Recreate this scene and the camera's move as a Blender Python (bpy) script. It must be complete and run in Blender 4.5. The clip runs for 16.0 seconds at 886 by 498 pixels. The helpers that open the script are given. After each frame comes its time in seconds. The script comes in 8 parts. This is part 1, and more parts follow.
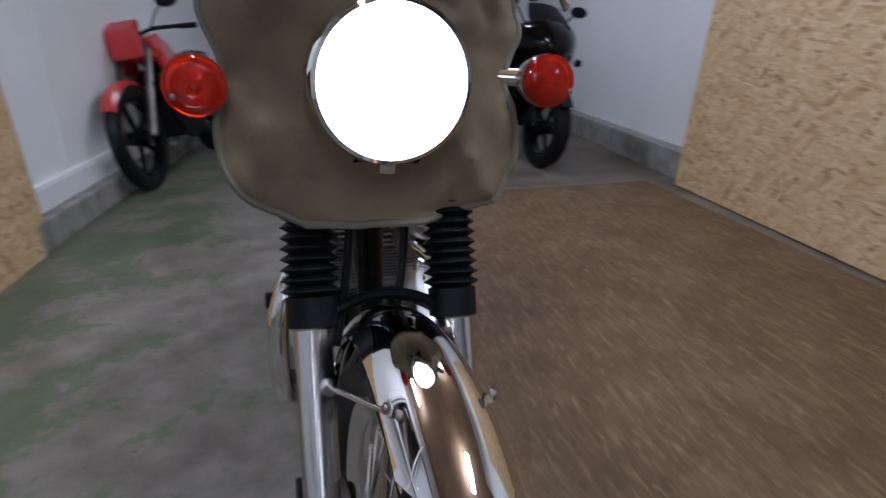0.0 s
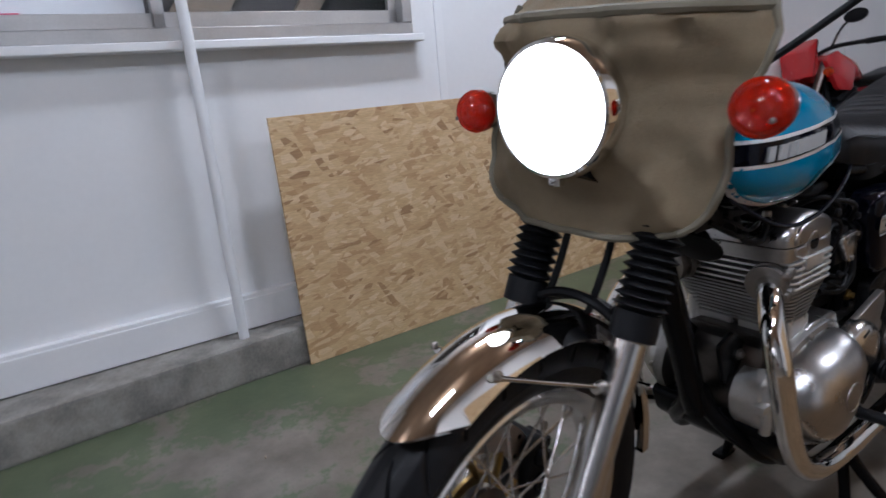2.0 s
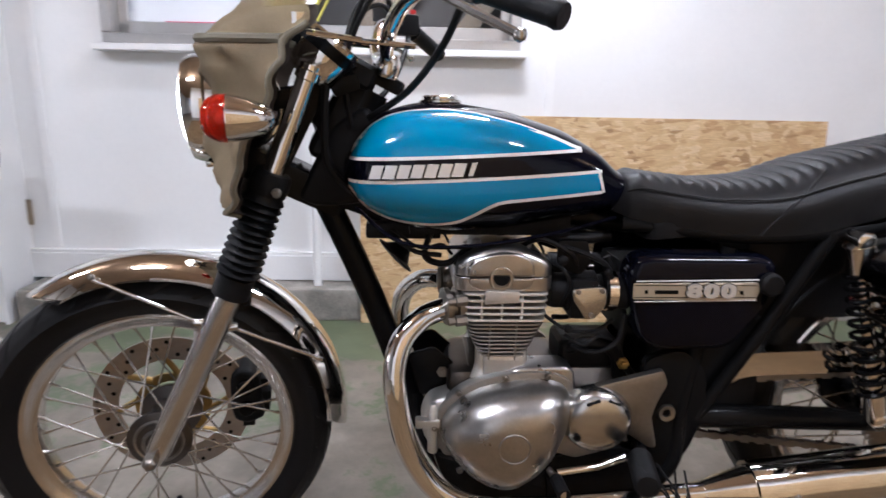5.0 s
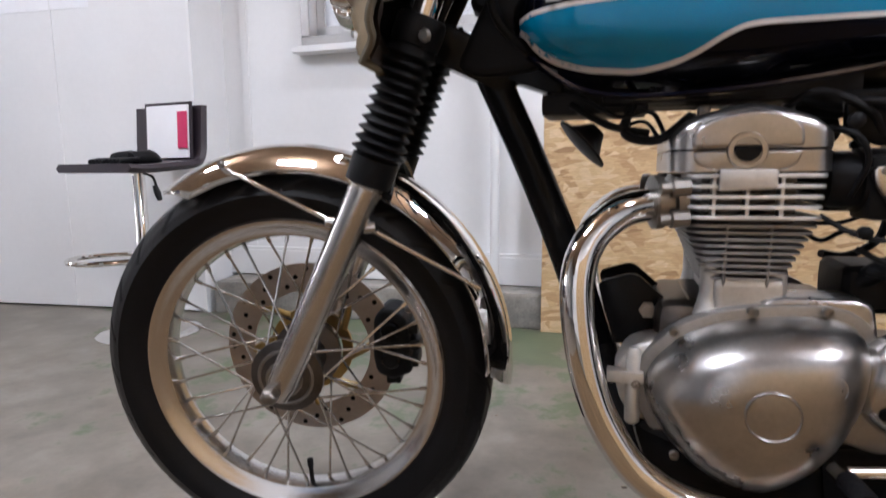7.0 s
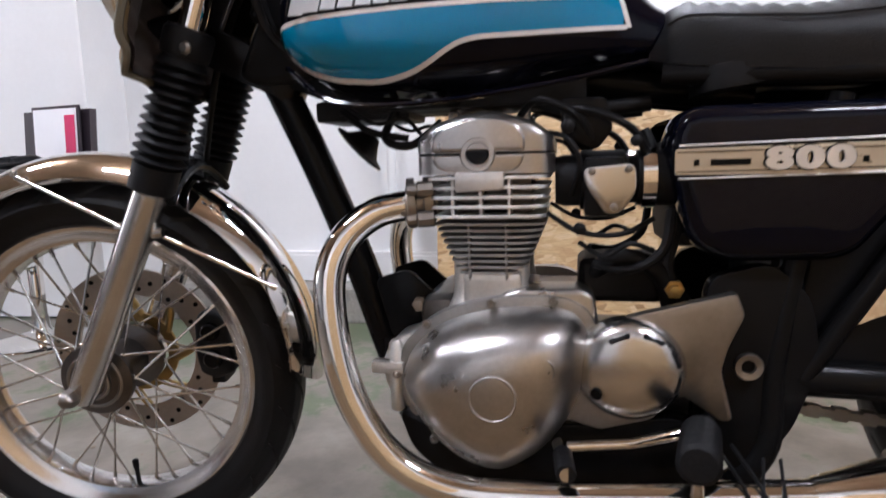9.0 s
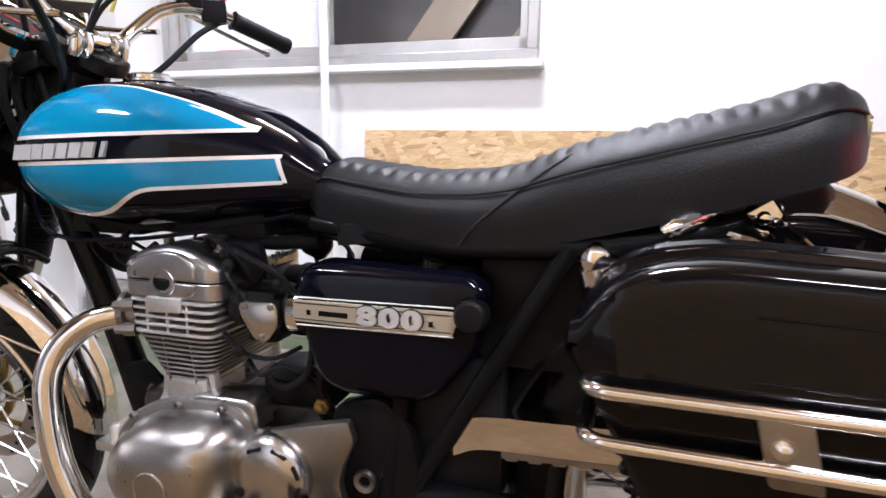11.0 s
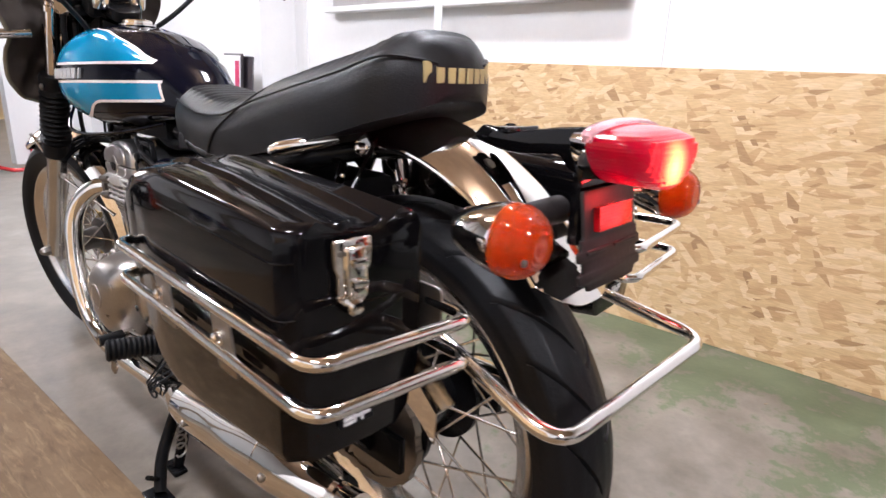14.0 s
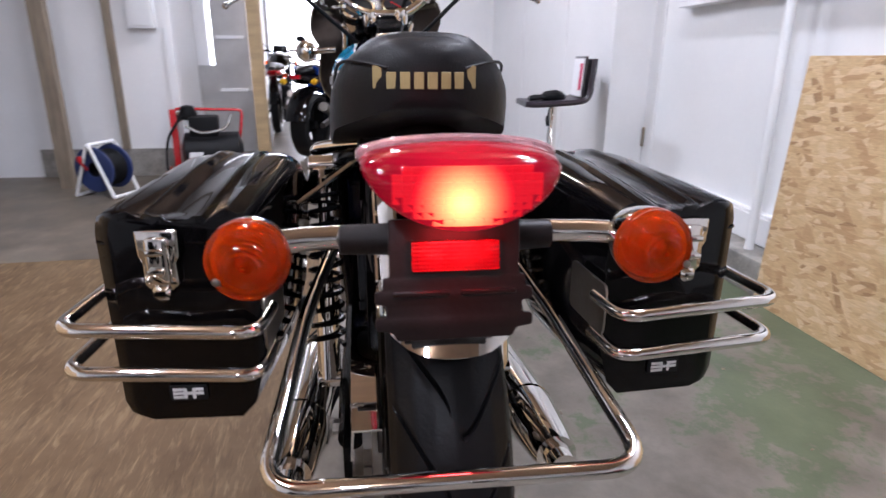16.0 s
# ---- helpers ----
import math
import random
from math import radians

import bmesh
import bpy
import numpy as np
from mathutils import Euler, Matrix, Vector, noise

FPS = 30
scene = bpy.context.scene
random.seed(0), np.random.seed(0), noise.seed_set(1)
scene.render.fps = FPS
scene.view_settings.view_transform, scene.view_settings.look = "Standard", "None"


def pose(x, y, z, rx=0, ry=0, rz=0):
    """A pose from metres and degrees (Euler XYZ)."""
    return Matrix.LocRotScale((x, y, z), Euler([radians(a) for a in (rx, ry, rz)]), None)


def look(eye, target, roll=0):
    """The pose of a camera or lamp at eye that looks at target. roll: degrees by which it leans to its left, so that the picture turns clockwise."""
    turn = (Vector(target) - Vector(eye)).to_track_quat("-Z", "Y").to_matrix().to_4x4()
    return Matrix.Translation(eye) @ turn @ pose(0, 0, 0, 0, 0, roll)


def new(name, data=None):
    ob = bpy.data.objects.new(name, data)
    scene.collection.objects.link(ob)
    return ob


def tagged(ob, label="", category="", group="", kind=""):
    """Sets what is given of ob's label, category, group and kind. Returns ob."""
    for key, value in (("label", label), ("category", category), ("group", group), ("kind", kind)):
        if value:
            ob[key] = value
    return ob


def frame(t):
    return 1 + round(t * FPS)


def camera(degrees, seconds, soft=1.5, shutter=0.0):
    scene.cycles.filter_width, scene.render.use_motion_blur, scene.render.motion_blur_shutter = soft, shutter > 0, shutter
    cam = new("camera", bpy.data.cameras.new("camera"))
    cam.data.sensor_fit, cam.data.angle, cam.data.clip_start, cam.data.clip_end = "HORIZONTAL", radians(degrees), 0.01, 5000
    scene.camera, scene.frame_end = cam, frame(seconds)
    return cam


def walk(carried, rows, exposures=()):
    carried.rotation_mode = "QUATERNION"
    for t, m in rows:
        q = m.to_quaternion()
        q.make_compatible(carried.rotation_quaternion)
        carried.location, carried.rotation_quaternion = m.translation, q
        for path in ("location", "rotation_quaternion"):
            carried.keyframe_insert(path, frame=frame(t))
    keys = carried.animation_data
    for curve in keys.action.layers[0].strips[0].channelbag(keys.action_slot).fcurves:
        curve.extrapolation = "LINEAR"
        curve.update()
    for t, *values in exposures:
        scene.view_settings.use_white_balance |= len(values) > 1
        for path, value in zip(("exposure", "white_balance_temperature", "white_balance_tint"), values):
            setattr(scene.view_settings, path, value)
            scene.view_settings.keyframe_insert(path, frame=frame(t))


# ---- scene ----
cam = camera(73.8, 16.0, 1.5, 0.4)
PATH = [
    (0, (2.051, -0.018, 1.01), (0.199, 0.269, 0.311), -0.6),
    (0.5, (2.111, 0.142, 1.018), (0.233, -0.113, 0.381), -2.7),
    (1, (2.095, 0.292, 1.003), (0.312, -0.356, 0.369), -2.8),
    (1.5, (2.003, 0.407, 1.005), (0.453, -0.712, 0.414), -3.5),
    (2, (1.948, 0.602, 0.997), (0.89, -1.011, 0.469), -5.1),
    (2.5, (1.826, 0.789, 1.005), (0.814, -0.856, 0.485), -3.3),
    (3, (1.652, 0.886, 0.993), (0.744, -0.793, 0.397), -0.3),
    (3.2, (1.576, 0.931, 0.983), (0.699, -0.758, 0.367), -1.6),
    (5.3, (0.975, 1.122, 0.95), (1.076, -0.828, 0.518), 1.2),
    (5.5, (1.015, 1.073, 0.927), (1.224, -0.875, 0.526), 0.7),
    (6, (1.029, 0.949, 0.849), (1.314, -1.014, 0.597), -0.1),
    (6.5, (1.019, 0.905, 0.755), (1.522, -1.019, 0.543), -1.0),
    (7, (0.998, 0.882, 0.655), (1.534, -1.027, 0.39), -0.6),
    (7.5, (0.99, 0.873, 0.582), (1.569, -1.017, 0.278), 0.1),
    (8, (0.94, 0.873, 0.583), (1.487, -1.026, 0.272), -1.0),
    (8.5, (0.817, 0.873, 0.601), (1.219, -1.063, 0.306), -1.0),
    (9, (0.738, 0.864, 0.66), (1.142, -1.075, 0.384), -1.5),
    (9.5, (0.652, 0.869, 0.785), (1.106, -1.063, 0.537), -1.7),
    (10, (0.516, 0.872, 0.879), (1.006, -1.05, 0.628), -1.2),
    (10.2, (0.449, 0.838, 0.875), (0.868, -1.097, 0.596), -0.8),
    (12.3, (-0.104, 0.806, 0.878), (0.797, -0.934, 0.479), 1.6),
    (12.5, (-0.144, 0.784, 0.878), (0.777, -0.948, 0.488), 0.7),
    (13, (-0.249, 0.721, 0.881), (0.866, -0.878, 0.432), 1.8),
    (13.5, (-0.413, 0.68, 0.904), (0.807, -0.818, 0.387), 2.4),
    (14, (-0.577, 0.6, 0.908), (0.701, -0.823, 0.324), 2.4),
    (14.5, (-0.635, 0.505, 0.9), (0.822, -0.76, 0.371), 1.9),
    (15, (-0.667, 0.378, 0.902), (0.904, -0.687, 0.271), 4.7),
    (15.5, (-0.736, 0.232, 0.928), (1.072, -0.388, 0.34), 0.9),
    (16, (-0.772, 0.077, 0.924), (1.114, -0.181, 0.311), 0.4),
]
walk(cam, [(t, look(eye, target, roll)) for t, eye, target, roll in PATH], [
    (0, -1.05, 5450, 14), (2.0, -1.0, 5700, 14), (3.2, -0.9, 5750, 15), (5.3, -0.14, 6050, 16), (7.0, -0.24, 6100, 16), (8.5, -0.33, 6050, 17),
    (9.2, -0.02, 6050, 17), (10.0, 0.08, 6100, 17), (12.5, 0.62, 6100, 17), (14.0, 0.42, 6250, 17), (15.0, 0.17, 6100, 18), (16.0, -0.13, 5900, 19)])

# ---- world and light ----
world = bpy.data.worlds.new("world")
scene.world = world
world.use_nodes = True
bg = world.node_tree.nodes["Background"]
sky = world.node_tree.nodes.new("ShaderNodeTexSky")
sky.sky_type = "NISHITA"
sky.sun_disc = False
sky.sun_elevation = radians(40)
sky.sun_rotation = radians(100)
world.node_tree.links.new(sky.outputs[0], bg.inputs[0])
bg.inputs[1].default_value = 0.12


def area(name, m, sx, sy, power, colour=(1, 1, 1)):
    lamp = bpy.data.lights.new(name, "AREA")
    lamp.shape, lamp.size, lamp.size_y, lamp.energy, lamp.color = "RECTANGLE", sx, sy, power, colour
    ob = new(name, lamp)
    ob.matrix_world = m
    return ob


# ---- materials ----
def nodes_of(name):
    m = bpy.data.materials.new(name)
    m.use_nodes = True
    nt = m.node_tree
    return m, nt, nt.nodes["Principled BSDF"]


def add(nt, kind, **values):
    n = nt.nodes.new(kind)
    for k, v in values.items():
        n.inputs[k].default_value = v
    return n


def ramp(nt, stops, mode="LINEAR"):
    r = nt.nodes.new("ShaderNodeValToRGB")
    r.color_ramp.interpolation = mode
    e = r.color_ramp.elements
    while len(e) < len(stops):
        e.new(0.5)
    for k, (p, c) in zip(e, stops):
        k.position, k.color = p, (*c, 1)
    return r


def coords(nt, scale=(1, 1, 1), rot=(0, 0, 0)):
    tc = nt.nodes.new("ShaderNodeTexCoord")
    mp = nt.nodes.new("ShaderNodeMapping")
    mp.inputs["Scale"].default_value = scale
    mp.inputs["Rotation"].default_value = [radians(a) for a in rot]
    nt.links.new(tc.outputs["Object"], mp.inputs[0])
    return mp


def surf(name, colour, rough=0.5, metal=0.0, vary=0.15, scale=6.0, fine=120.0, bump=0.05, depth=0.0005,
         coat=0.0, rvary=0.1, stretch=(1, 1, 1), second=None, spec=0.5):
    """A plain surface with large stains, fine grain and a little relief."""
    m, nt, p = nodes_of(name)
    mp = coords(nt, stretch)
    big = add(nt, "ShaderNodeTexNoise", Scale=scale, Detail=5.0, Roughness=0.6)
    small = add(nt, "ShaderNodeTexNoise", Scale=fine, Detail=3.0, Roughness=0.6)
    for n in (big, small):
        nt.links.new(mp.outputs[0], n.inputs["Vector"])
    dark = second or tuple(c * (1 - 2 * vary) for c in colour)
    light = tuple(min(1, c * (1 + 0.6 * vary)) for c in colour)
    r = ramp(nt, [(0.3, dark), (0.7, light)])
    mix = nt.nodes.new("ShaderNodeMath")
    mix.operation = "MULTIPLY_ADD"
    nt.links.new(small.outputs[0], mix.inputs[0])
    mix.inputs[1].default_value = 0.3
    off = nt.nodes.new("ShaderNodeMath")
    off.operation = "SUBTRACT"
    nt.links.new(big.outputs[0], off.inputs[0])
    off.inputs[1].default_value = 0.15
    nt.links.new(off.outputs[0], mix.inputs[2])
    nt.links.new(mix.outputs[0], r.inputs[0])
    nt.links.new(r.outputs[0], p.inputs["Base Color"])
    rr = nt.nodes.new("ShaderNodeMapRange")
    rr.inputs["To Min"].default_value = max(0.02, rough - rvary)
    rr.inputs["To Max"].default_value = min(1, rough + rvary)
    nt.links.new(big.outputs[0], rr.inputs["Value"])
    nt.links.new(rr.outputs[0], p.inputs["Roughness"])
    p.inputs["Metallic"].default_value = metal
    p.inputs["Specular IOR Level"].default_value = spec
    p.inputs["Coat Weight"].default_value = coat
    p.inputs["Coat Roughness"].default_value = 0.03
    if bump:
        b = add(nt, "ShaderNodeBump", Strength=bump, Distance=depth * 10)
        nt.links.new(small.outputs[0], b.inputs["Height"])
        nt.links.new(b.outputs[0], p.inputs["Normal"])
    return m


def lens(name, colour, glow=0.0, glow_colour=None, ring=False):
    """Moulded clear plastic, tinted through; optionally lit from within."""
    m, nt, p = nodes_of(name)
    p.inputs["Base Color"].default_value = (*colour, 1)
    p.inputs["Roughness"].default_value = 0.06
    p.inputs["Coat Weight"].default_value = 0.6
    p.inputs["Subsurface Weight"].default_value = 0.0
    p.inputs["Transmission Weight"].default_value = 0.35
    p.inputs["IOR"].default_value = 1.3
    if glow:
        p.inputs["Emission Color"].default_value = (*(glow_colour or colour), 1)
        p.inputs["Emission Strength"].default_value = glow
    w = add(nt, "ShaderNodeTexWave", Scale=90.0)
    w.bands_direction = "Z"
    if ring:
        w.wave_type, w.rings_direction = "RINGS", "X"
    nt.links.new(coords(nt).outputs[0], w.inputs["Vector"])
    b = add(nt, "ShaderNodeBump", Strength=0.25, Distance=0.001)
    nt.links.new(w.outputs[1], b.inputs["Height"])
    nt.links.new(b.outputs[0], p.inputs["Normal"])
    return m


def emit(name, colour, strength):
    m, nt, p = nodes_of(name)
    p.inputs["Base Color"].default_value = (*colour, 1)
    p.inputs["Emission Color"].default_value = (*colour, 1)
    p.inputs["Emission Strength"].default_value = strength
    return m


def glass(name, colour=(1, 1, 1), rough=0.0):
    m, nt, p = nodes_of(name)
    p.inputs["Base Color"].default_value = (*colour, 1)
    p.inputs["Roughness"].default_value = rough
    p.inputs["Transmission Weight"].default_value = 1.0
    p.inputs["IOR"].default_value = 1.2
    return m


def strand_board(name, dirt=0.0):
    """Oriented strand board: long flakes in several directions, each with its own tone."""
    m, nt, p = nodes_of(name)
    pos = coords(nt)
    tone = None
    warp = add(nt, "ShaderNodeTexNoise", Scale=3.0, Detail=2.0)
    nt.links.new(pos.outputs[0], warp.inputs["Vector"])
    for n, (angle, scale, shift) in enumerate(((12, (10, 1, 42), 0), (-38, (12, 1, 38), 3.1), (55, (10, 1, 33), 7.7), (-8, (15, 1, 58), 5.2))):
        mp = nt.nodes.new("ShaderNodeMapping")
        mp.vector_type = "POINT"
        rot = nt.nodes.new("ShaderNodeVectorRotate")
        rot.rotation_type = "Y_AXIS"
        rot.inputs["Angle"].default_value = radians(angle)
        nt.links.new(pos.outputs[0], rot.inputs["Vector"])
        mp.inputs["Scale"].default_value = scale
        mp.inputs["Location"].default_value = (shift, shift, shift)
        nt.links.new(rot.outputs[0], mp.inputs[0])
        v = add(nt, "ShaderNodeTexVoronoi", Scale=1.0, Randomness=1.0)
        v.feature = "F1"
        nt.links.new(mp.outputs[0], v.inputs["Vector"])
        sep = nt.nodes.new("ShaderNodeSeparateColor")
        nt.links.new(v.outputs["Color"], sep.inputs[0])
        if tone is None:
            tone = sep.outputs[0]
        else:
            pick = nt.nodes.new("ShaderNodeMath")
            pick.operation = "GREATER_THAN"
            nt.links.new(sep.outputs[1], pick.inputs[0])
            pick.inputs[1].default_value = 0.52
            mx = nt.nodes.new("ShaderNodeMix")
            nt.links.new(pick.outputs[0], mx.inputs[0])
            nt.links.new(tone, mx.inputs[2])
            nt.links.new(sep.outputs[0], mx.inputs[3])
            tone = mx.outputs[0]
    r = ramp(nt, [(0.0, (0.34, 0.2, 0.095)), (0.06, (0.46, 0.285, 0.14)), (0.3, (0.55, 0.37, 0.19)), (0.7, (0.61, 0.43, 0.235)), (1.0, (0.68, 0.51, 0.31))])
    nt.links.new(tone, r.inputs[0])
    grain = add(nt, "ShaderNodeTexNoise", Scale=1.0, Detail=3.0)
    gm = coords(nt, (30, 30, 260))
    nt.links.new(gm.outputs[0], grain.inputs["Vector"])
    gr = ramp(nt, [(0.25, (0.8, 0.78, 0.75)), (0.75, (1.1, 1.1, 1.1))])
    nt.links.new(grain.outputs[0], gr.inputs[0])
    mu = nt.nodes.new("ShaderNodeMix")
    mu.data_type, mu.blend_type = "RGBA", "MULTIPLY"
    mu.inputs[0].default_value = 1.0
    nt.links.new(r.outputs[0], mu.inputs[6])
    nt.links.new(gr.outputs[0], mu.inputs[7])
    col = mu.outputs[2]
    if dirt:
        dn = add(nt, "ShaderNodeTexNoise", Scale=2.5, Detail=6.0, Roughness=0.65)
        nt.links.new(pos.outputs[0], dn.inputs["Vector"])
        dr = ramp(nt, [(0.3, (0.35, 0.3, 0.26)), (0.7, (0.75, 0.68, 0.62))])
        nt.links.new(dn.outputs[0], dr.inputs[0])
        m2 = nt.nodes.new("ShaderNodeMix")
        m2.data_type, m2.blend_type = "RGBA", "MULTIPLY"
        m2.inputs[0].default_value = dirt
        nt.links.new(col, m2.inputs[6])
        nt.links.new(dr.outputs[0], m2.inputs[7])
        col = m2.outputs[2]
    nt.links.new(col, p.inputs["Base Color"])
    p.inputs["Roughness"].default_value = 0.62
    b = add(nt, "ShaderNodeBump", Strength=0.35, Distance=0.002)
    nt.links.new(tone, b.inputs["Height"])
    nt.links.new(b.outputs[0], p.inputs["Normal"])
    return m


def painted_concrete(name):
    """Grey concrete with worn green floor paint left in patches."""
    m, nt, p = nodes_of(name)
    pos = coords(nt)
    n1 = add(nt, "ShaderNodeTexNoise", Scale=2.6, Detail=9.0, Roughness=0.62)
    n2 = add(nt, "ShaderNodeTexNoise", Scale=6.0, Detail=8.0, Roughness=0.62)
    n3 = add(nt, "ShaderNodeTexNoise", Scale=60.0, Detail=4.0)
    for n in (n1, n2, n3):
        nt.links.new(pos.outputs[0], n.inputs["Vector"])
    sep = nt.nodes.new("ShaderNodeSeparateXYZ")
    nt.links.new(pos.outputs[0], sep.inputs[0])
    # the paint survives along the window wall
    band = nt.nodes.new("ShaderNodeMapRange")
    band.inputs["From Min"].default_value, band.inputs["From Max"].default_value = -1.5, 0.3
    band.inputs["To Min"].default_value, band.inputs["To Max"].default_value = 0.13, -0.2
    nt.links.new(sep.outputs[1], band.inputs["Value"])
    far = nt.nodes.new("ShaderNodeMapRange")
    far.inputs["From Min"].default_value, far.inputs["From Max"].default_value = 2.4, 4.0
    far.inputs["To Min"].default_value, far.inputs["To Max"].default_value = 0.0, 0.3
    nt.links.new(sep.outputs[0], far.inputs["Value"])
    s = nt.nodes.new("ShaderNodeMath")
    s.operation = "MULTIPLY_ADD"
    nt.links.new(n2.outputs[0], s.inputs[0])
    s.inputs[1].default_value = 0.45
    nt.links.new(n1.outputs[0], s.inputs[2])
    s2 = nt.nodes.new("ShaderNodeMath")
    nt.links.new(s.outputs[0], s2.inputs[0])
    nt.links.new(band.outputs[0], s2.inputs[1])
    s3 = nt.nodes.new("ShaderNodeMath")
    s3.operation = "SUBTRACT"
    nt.links.new(s2.outputs[0], s3.inputs[0])
    nt.links.new(far.outputs[0], s3.inputs[1])
    # the coat flakes off in specks along its edges
    n4 = add(nt, "ShaderNodeTexNoise", Scale=24.0, Detail=8.0, Roughness=0.7)
    nt.links.new(pos.outputs[0], n4.inputs["Vector"])
    s4 = nt.nodes.new("ShaderNodeMath")
    s4.operation = "MULTIPLY_ADD"
    nt.links.new(n4.outputs[0], s4.inputs[0])
    s4.inputs[1].default_value = 0.34
    nt.links.new(s3.outputs[0], s4.inputs[2])
    mask = ramp(nt, [(0.89, (0, 0, 0)), (0.985, (0.92, 0.92, 0.92))])
    nt.links.new(s4.outputs[0], mask.inputs[0])
    green = ramp(nt, [(0.32, (0.058, 0.08, 0.04)), (0.68, (0.11, 0.138, 0.075))])
    nt.links.new(n2.outputs[0], green.inputs[0])
    grey = ramp(nt, [(0.26, (0.1, 0.084, 0.067)), (0.44, (0.158, 0.138, 0.112)), (0.56, (0.2, 0.177, 0.148)), (0.74, (0.275, 0.248, 0.213))])
    nt.links.new(n2.outputs[0], grey.inputs[0])
    mx = nt.nodes.new("ShaderNodeMix")
    mx.data_type = "RGBA"
    nt.links.new(mask.outputs[0], mx.inputs[0])
    nt.links.new(grey.outputs[0], mx.inputs[6])
    nt.links.new(green.outputs[0], mx.inputs[7])
    # brown dirt trodden in beside the boards, darkened further for the motorcycle's shade
    soil_shade = nt.nodes.new("ShaderNodeMapRange")
    soil_shade.inputs["From Min"].default_value, soil_shade.inputs["From Max"].default_value = -0.1, 0.25
    soil_shade.inputs["To Max"].default_value = 0.85
    nt.links.new(sep.outputs[1], soil_shade.inputs["Value"])
    soil_shaded = nt.nodes.new("ShaderNodeMix")
    soil_shaded.data_type, soil_shaded.blend_type = "RGBA", "MULTIPLY"
    nt.links.new(soil_shade.outputs[0], soil_shaded.inputs[0])
    nt.links.new(mx.outputs[2], soil_shaded.inputs[6])
    tone = ramp(nt, [(0.35, (0.45, 0.38, 0.31)), (0.65, (0.85, 0.77, 0.68))])
    nt.links.new(n1.outputs[0], tone.inputs[0])
    nt.links.new(tone.outputs[0], soil_shaded.inputs[7])
    nt.links.new(soil_shaded.outputs[2], p.inputs["Base Color"])
    rr = nt.nodes.new("ShaderNodeMapRange")
    rr.inputs["To Min"].default_value, rr.inputs["To Max"].default_value = 0.32, 0.62
    nt.links.new(n2.outputs[0], rr.inputs["Value"])
    nt.links.new(rr.outputs[0], p.inputs["Roughness"])
    b = add(nt, "ShaderNodeBump", Strength=0.2, Distance=0.003)
    nt.links.new(n3.outputs[0], b.inputs["Height"])
    nt.links.new(b.outputs[0], p.inputs["Normal"])
    return m


M_FLOOR = painted_concrete("worn_green_concrete")
M_OSB = strand_board("strand_board")
def worn_board(name):
    """Trodden brown board: pale fibres in all directions over a dirty brown ground."""
    m, nt, p = nodes_of(name)
    pos = coords(nt)
    big = add(nt, "ShaderNodeTexNoise", Scale=3.0, Detail=6.0, Roughness=0.65)
    nt.links.new(pos.outputs[0], big.inputs["Vector"])
    base = ramp(nt, [(0.3, (0.09, 0.054, 0.027)), (0.5, (0.125, 0.079, 0.041)), (0.7, (0.165, 0.109, 0.06))])
    nt.links.new(big.outputs[0], base.inputs[0])
    col = base.outputs[0]
    for angle, shift, tint in ((20, 0.0, (0.24, 0.16, 0.085, 1)), (75, 3.0, (0.07, 0.042, 0.022, 1)), (130, 7.0, (0.22, 0.145, 0.075, 1)), (165, 11.0, (0.27, 0.19, 0.105, 1)), (48, 15.0, (0.06, 0.036, 0.02, 1))):
        mp = coords(nt, (8, 42, 1), (0, 0, angle))
        mp.inputs["Location"].default_value = (shift, shift, 0)
        fibre = add(nt, "ShaderNodeTexNoise", Scale=1.0, Detail=5.0, Roughness=0.6, Distortion=0.6)
        nt.links.new(mp.outputs[0], fibre.inputs["Vector"])
        pick = ramp(nt, [(0.55, (0, 0, 0)), (0.7, (0.52, 0.52, 0.52))])
        nt.links.new(fibre.outputs[0], pick.inputs[0])
        mx = nt.nodes.new("ShaderNodeMix")
        mx.data_type = "RGBA"
        nt.links.new(pick.outputs[0], mx.inputs[0])
        nt.links.new(col, mx.inputs[6])
        mx.inputs[7].default_value = tint
        col = mx.outputs[2]
    nt.links.new(col, p.inputs["Base Color"])
    p.inputs["Roughness"].default_value = 0.6
    p.inputs["Specular IOR Level"].default_value = 0.15
    b = add(nt, "ShaderNodeBump", Strength=0.25, Distance=0.002)
    nt.links.new(big.outputs[0], b.inputs["Height"])
    nt.links.new(b.outputs[0], p.inputs["Normal"])
    return m


M_SHEET = worn_board("brown_floor_board")
M_WALL = surf("white_wall_paint", (0.78, 0.78, 0.78), 0.5, vary=0.03, scale=1.5, fine=40, bump=0.06)
M_TRIM = surf("white_gloss_paint", (0.8, 0.8, 0.8), 0.35, vary=0.03, scale=3, fine=60)
M_KERB = surf("bare_concrete", (0.3, 0.28, 0.25), 0.8, vary=0.25, scale=8, fine=90, bump=0.4)
M_ALU_FRAME = surf("window_aluminium", (0.55, 0.54, 0.53), 0.35, 0.8, vary=0.08, scale=4)
M_CEIL = surf("brown_ceiling_board", (0.42, 0.28, 0.175), 0.7, vary=0.12, scale=2)
M_TUBE = emit("lamp_diffuser", (0.97, 0.98, 1.0), 14.0)
M_PAINT = surf("midnight_black_paint", (0.0022, 0.0026, 0.0065), 0.045, 0.0, vary=0.05, scale=3, bump=0, rvary=0.015, spec=0.19)
M_CASE = surf("gloss_black_lacquer", (0.003, 0.0026, 0.003), 0.06, vary=0.05, scale=3, bump=0, rvary=0.02, spec=0.24)
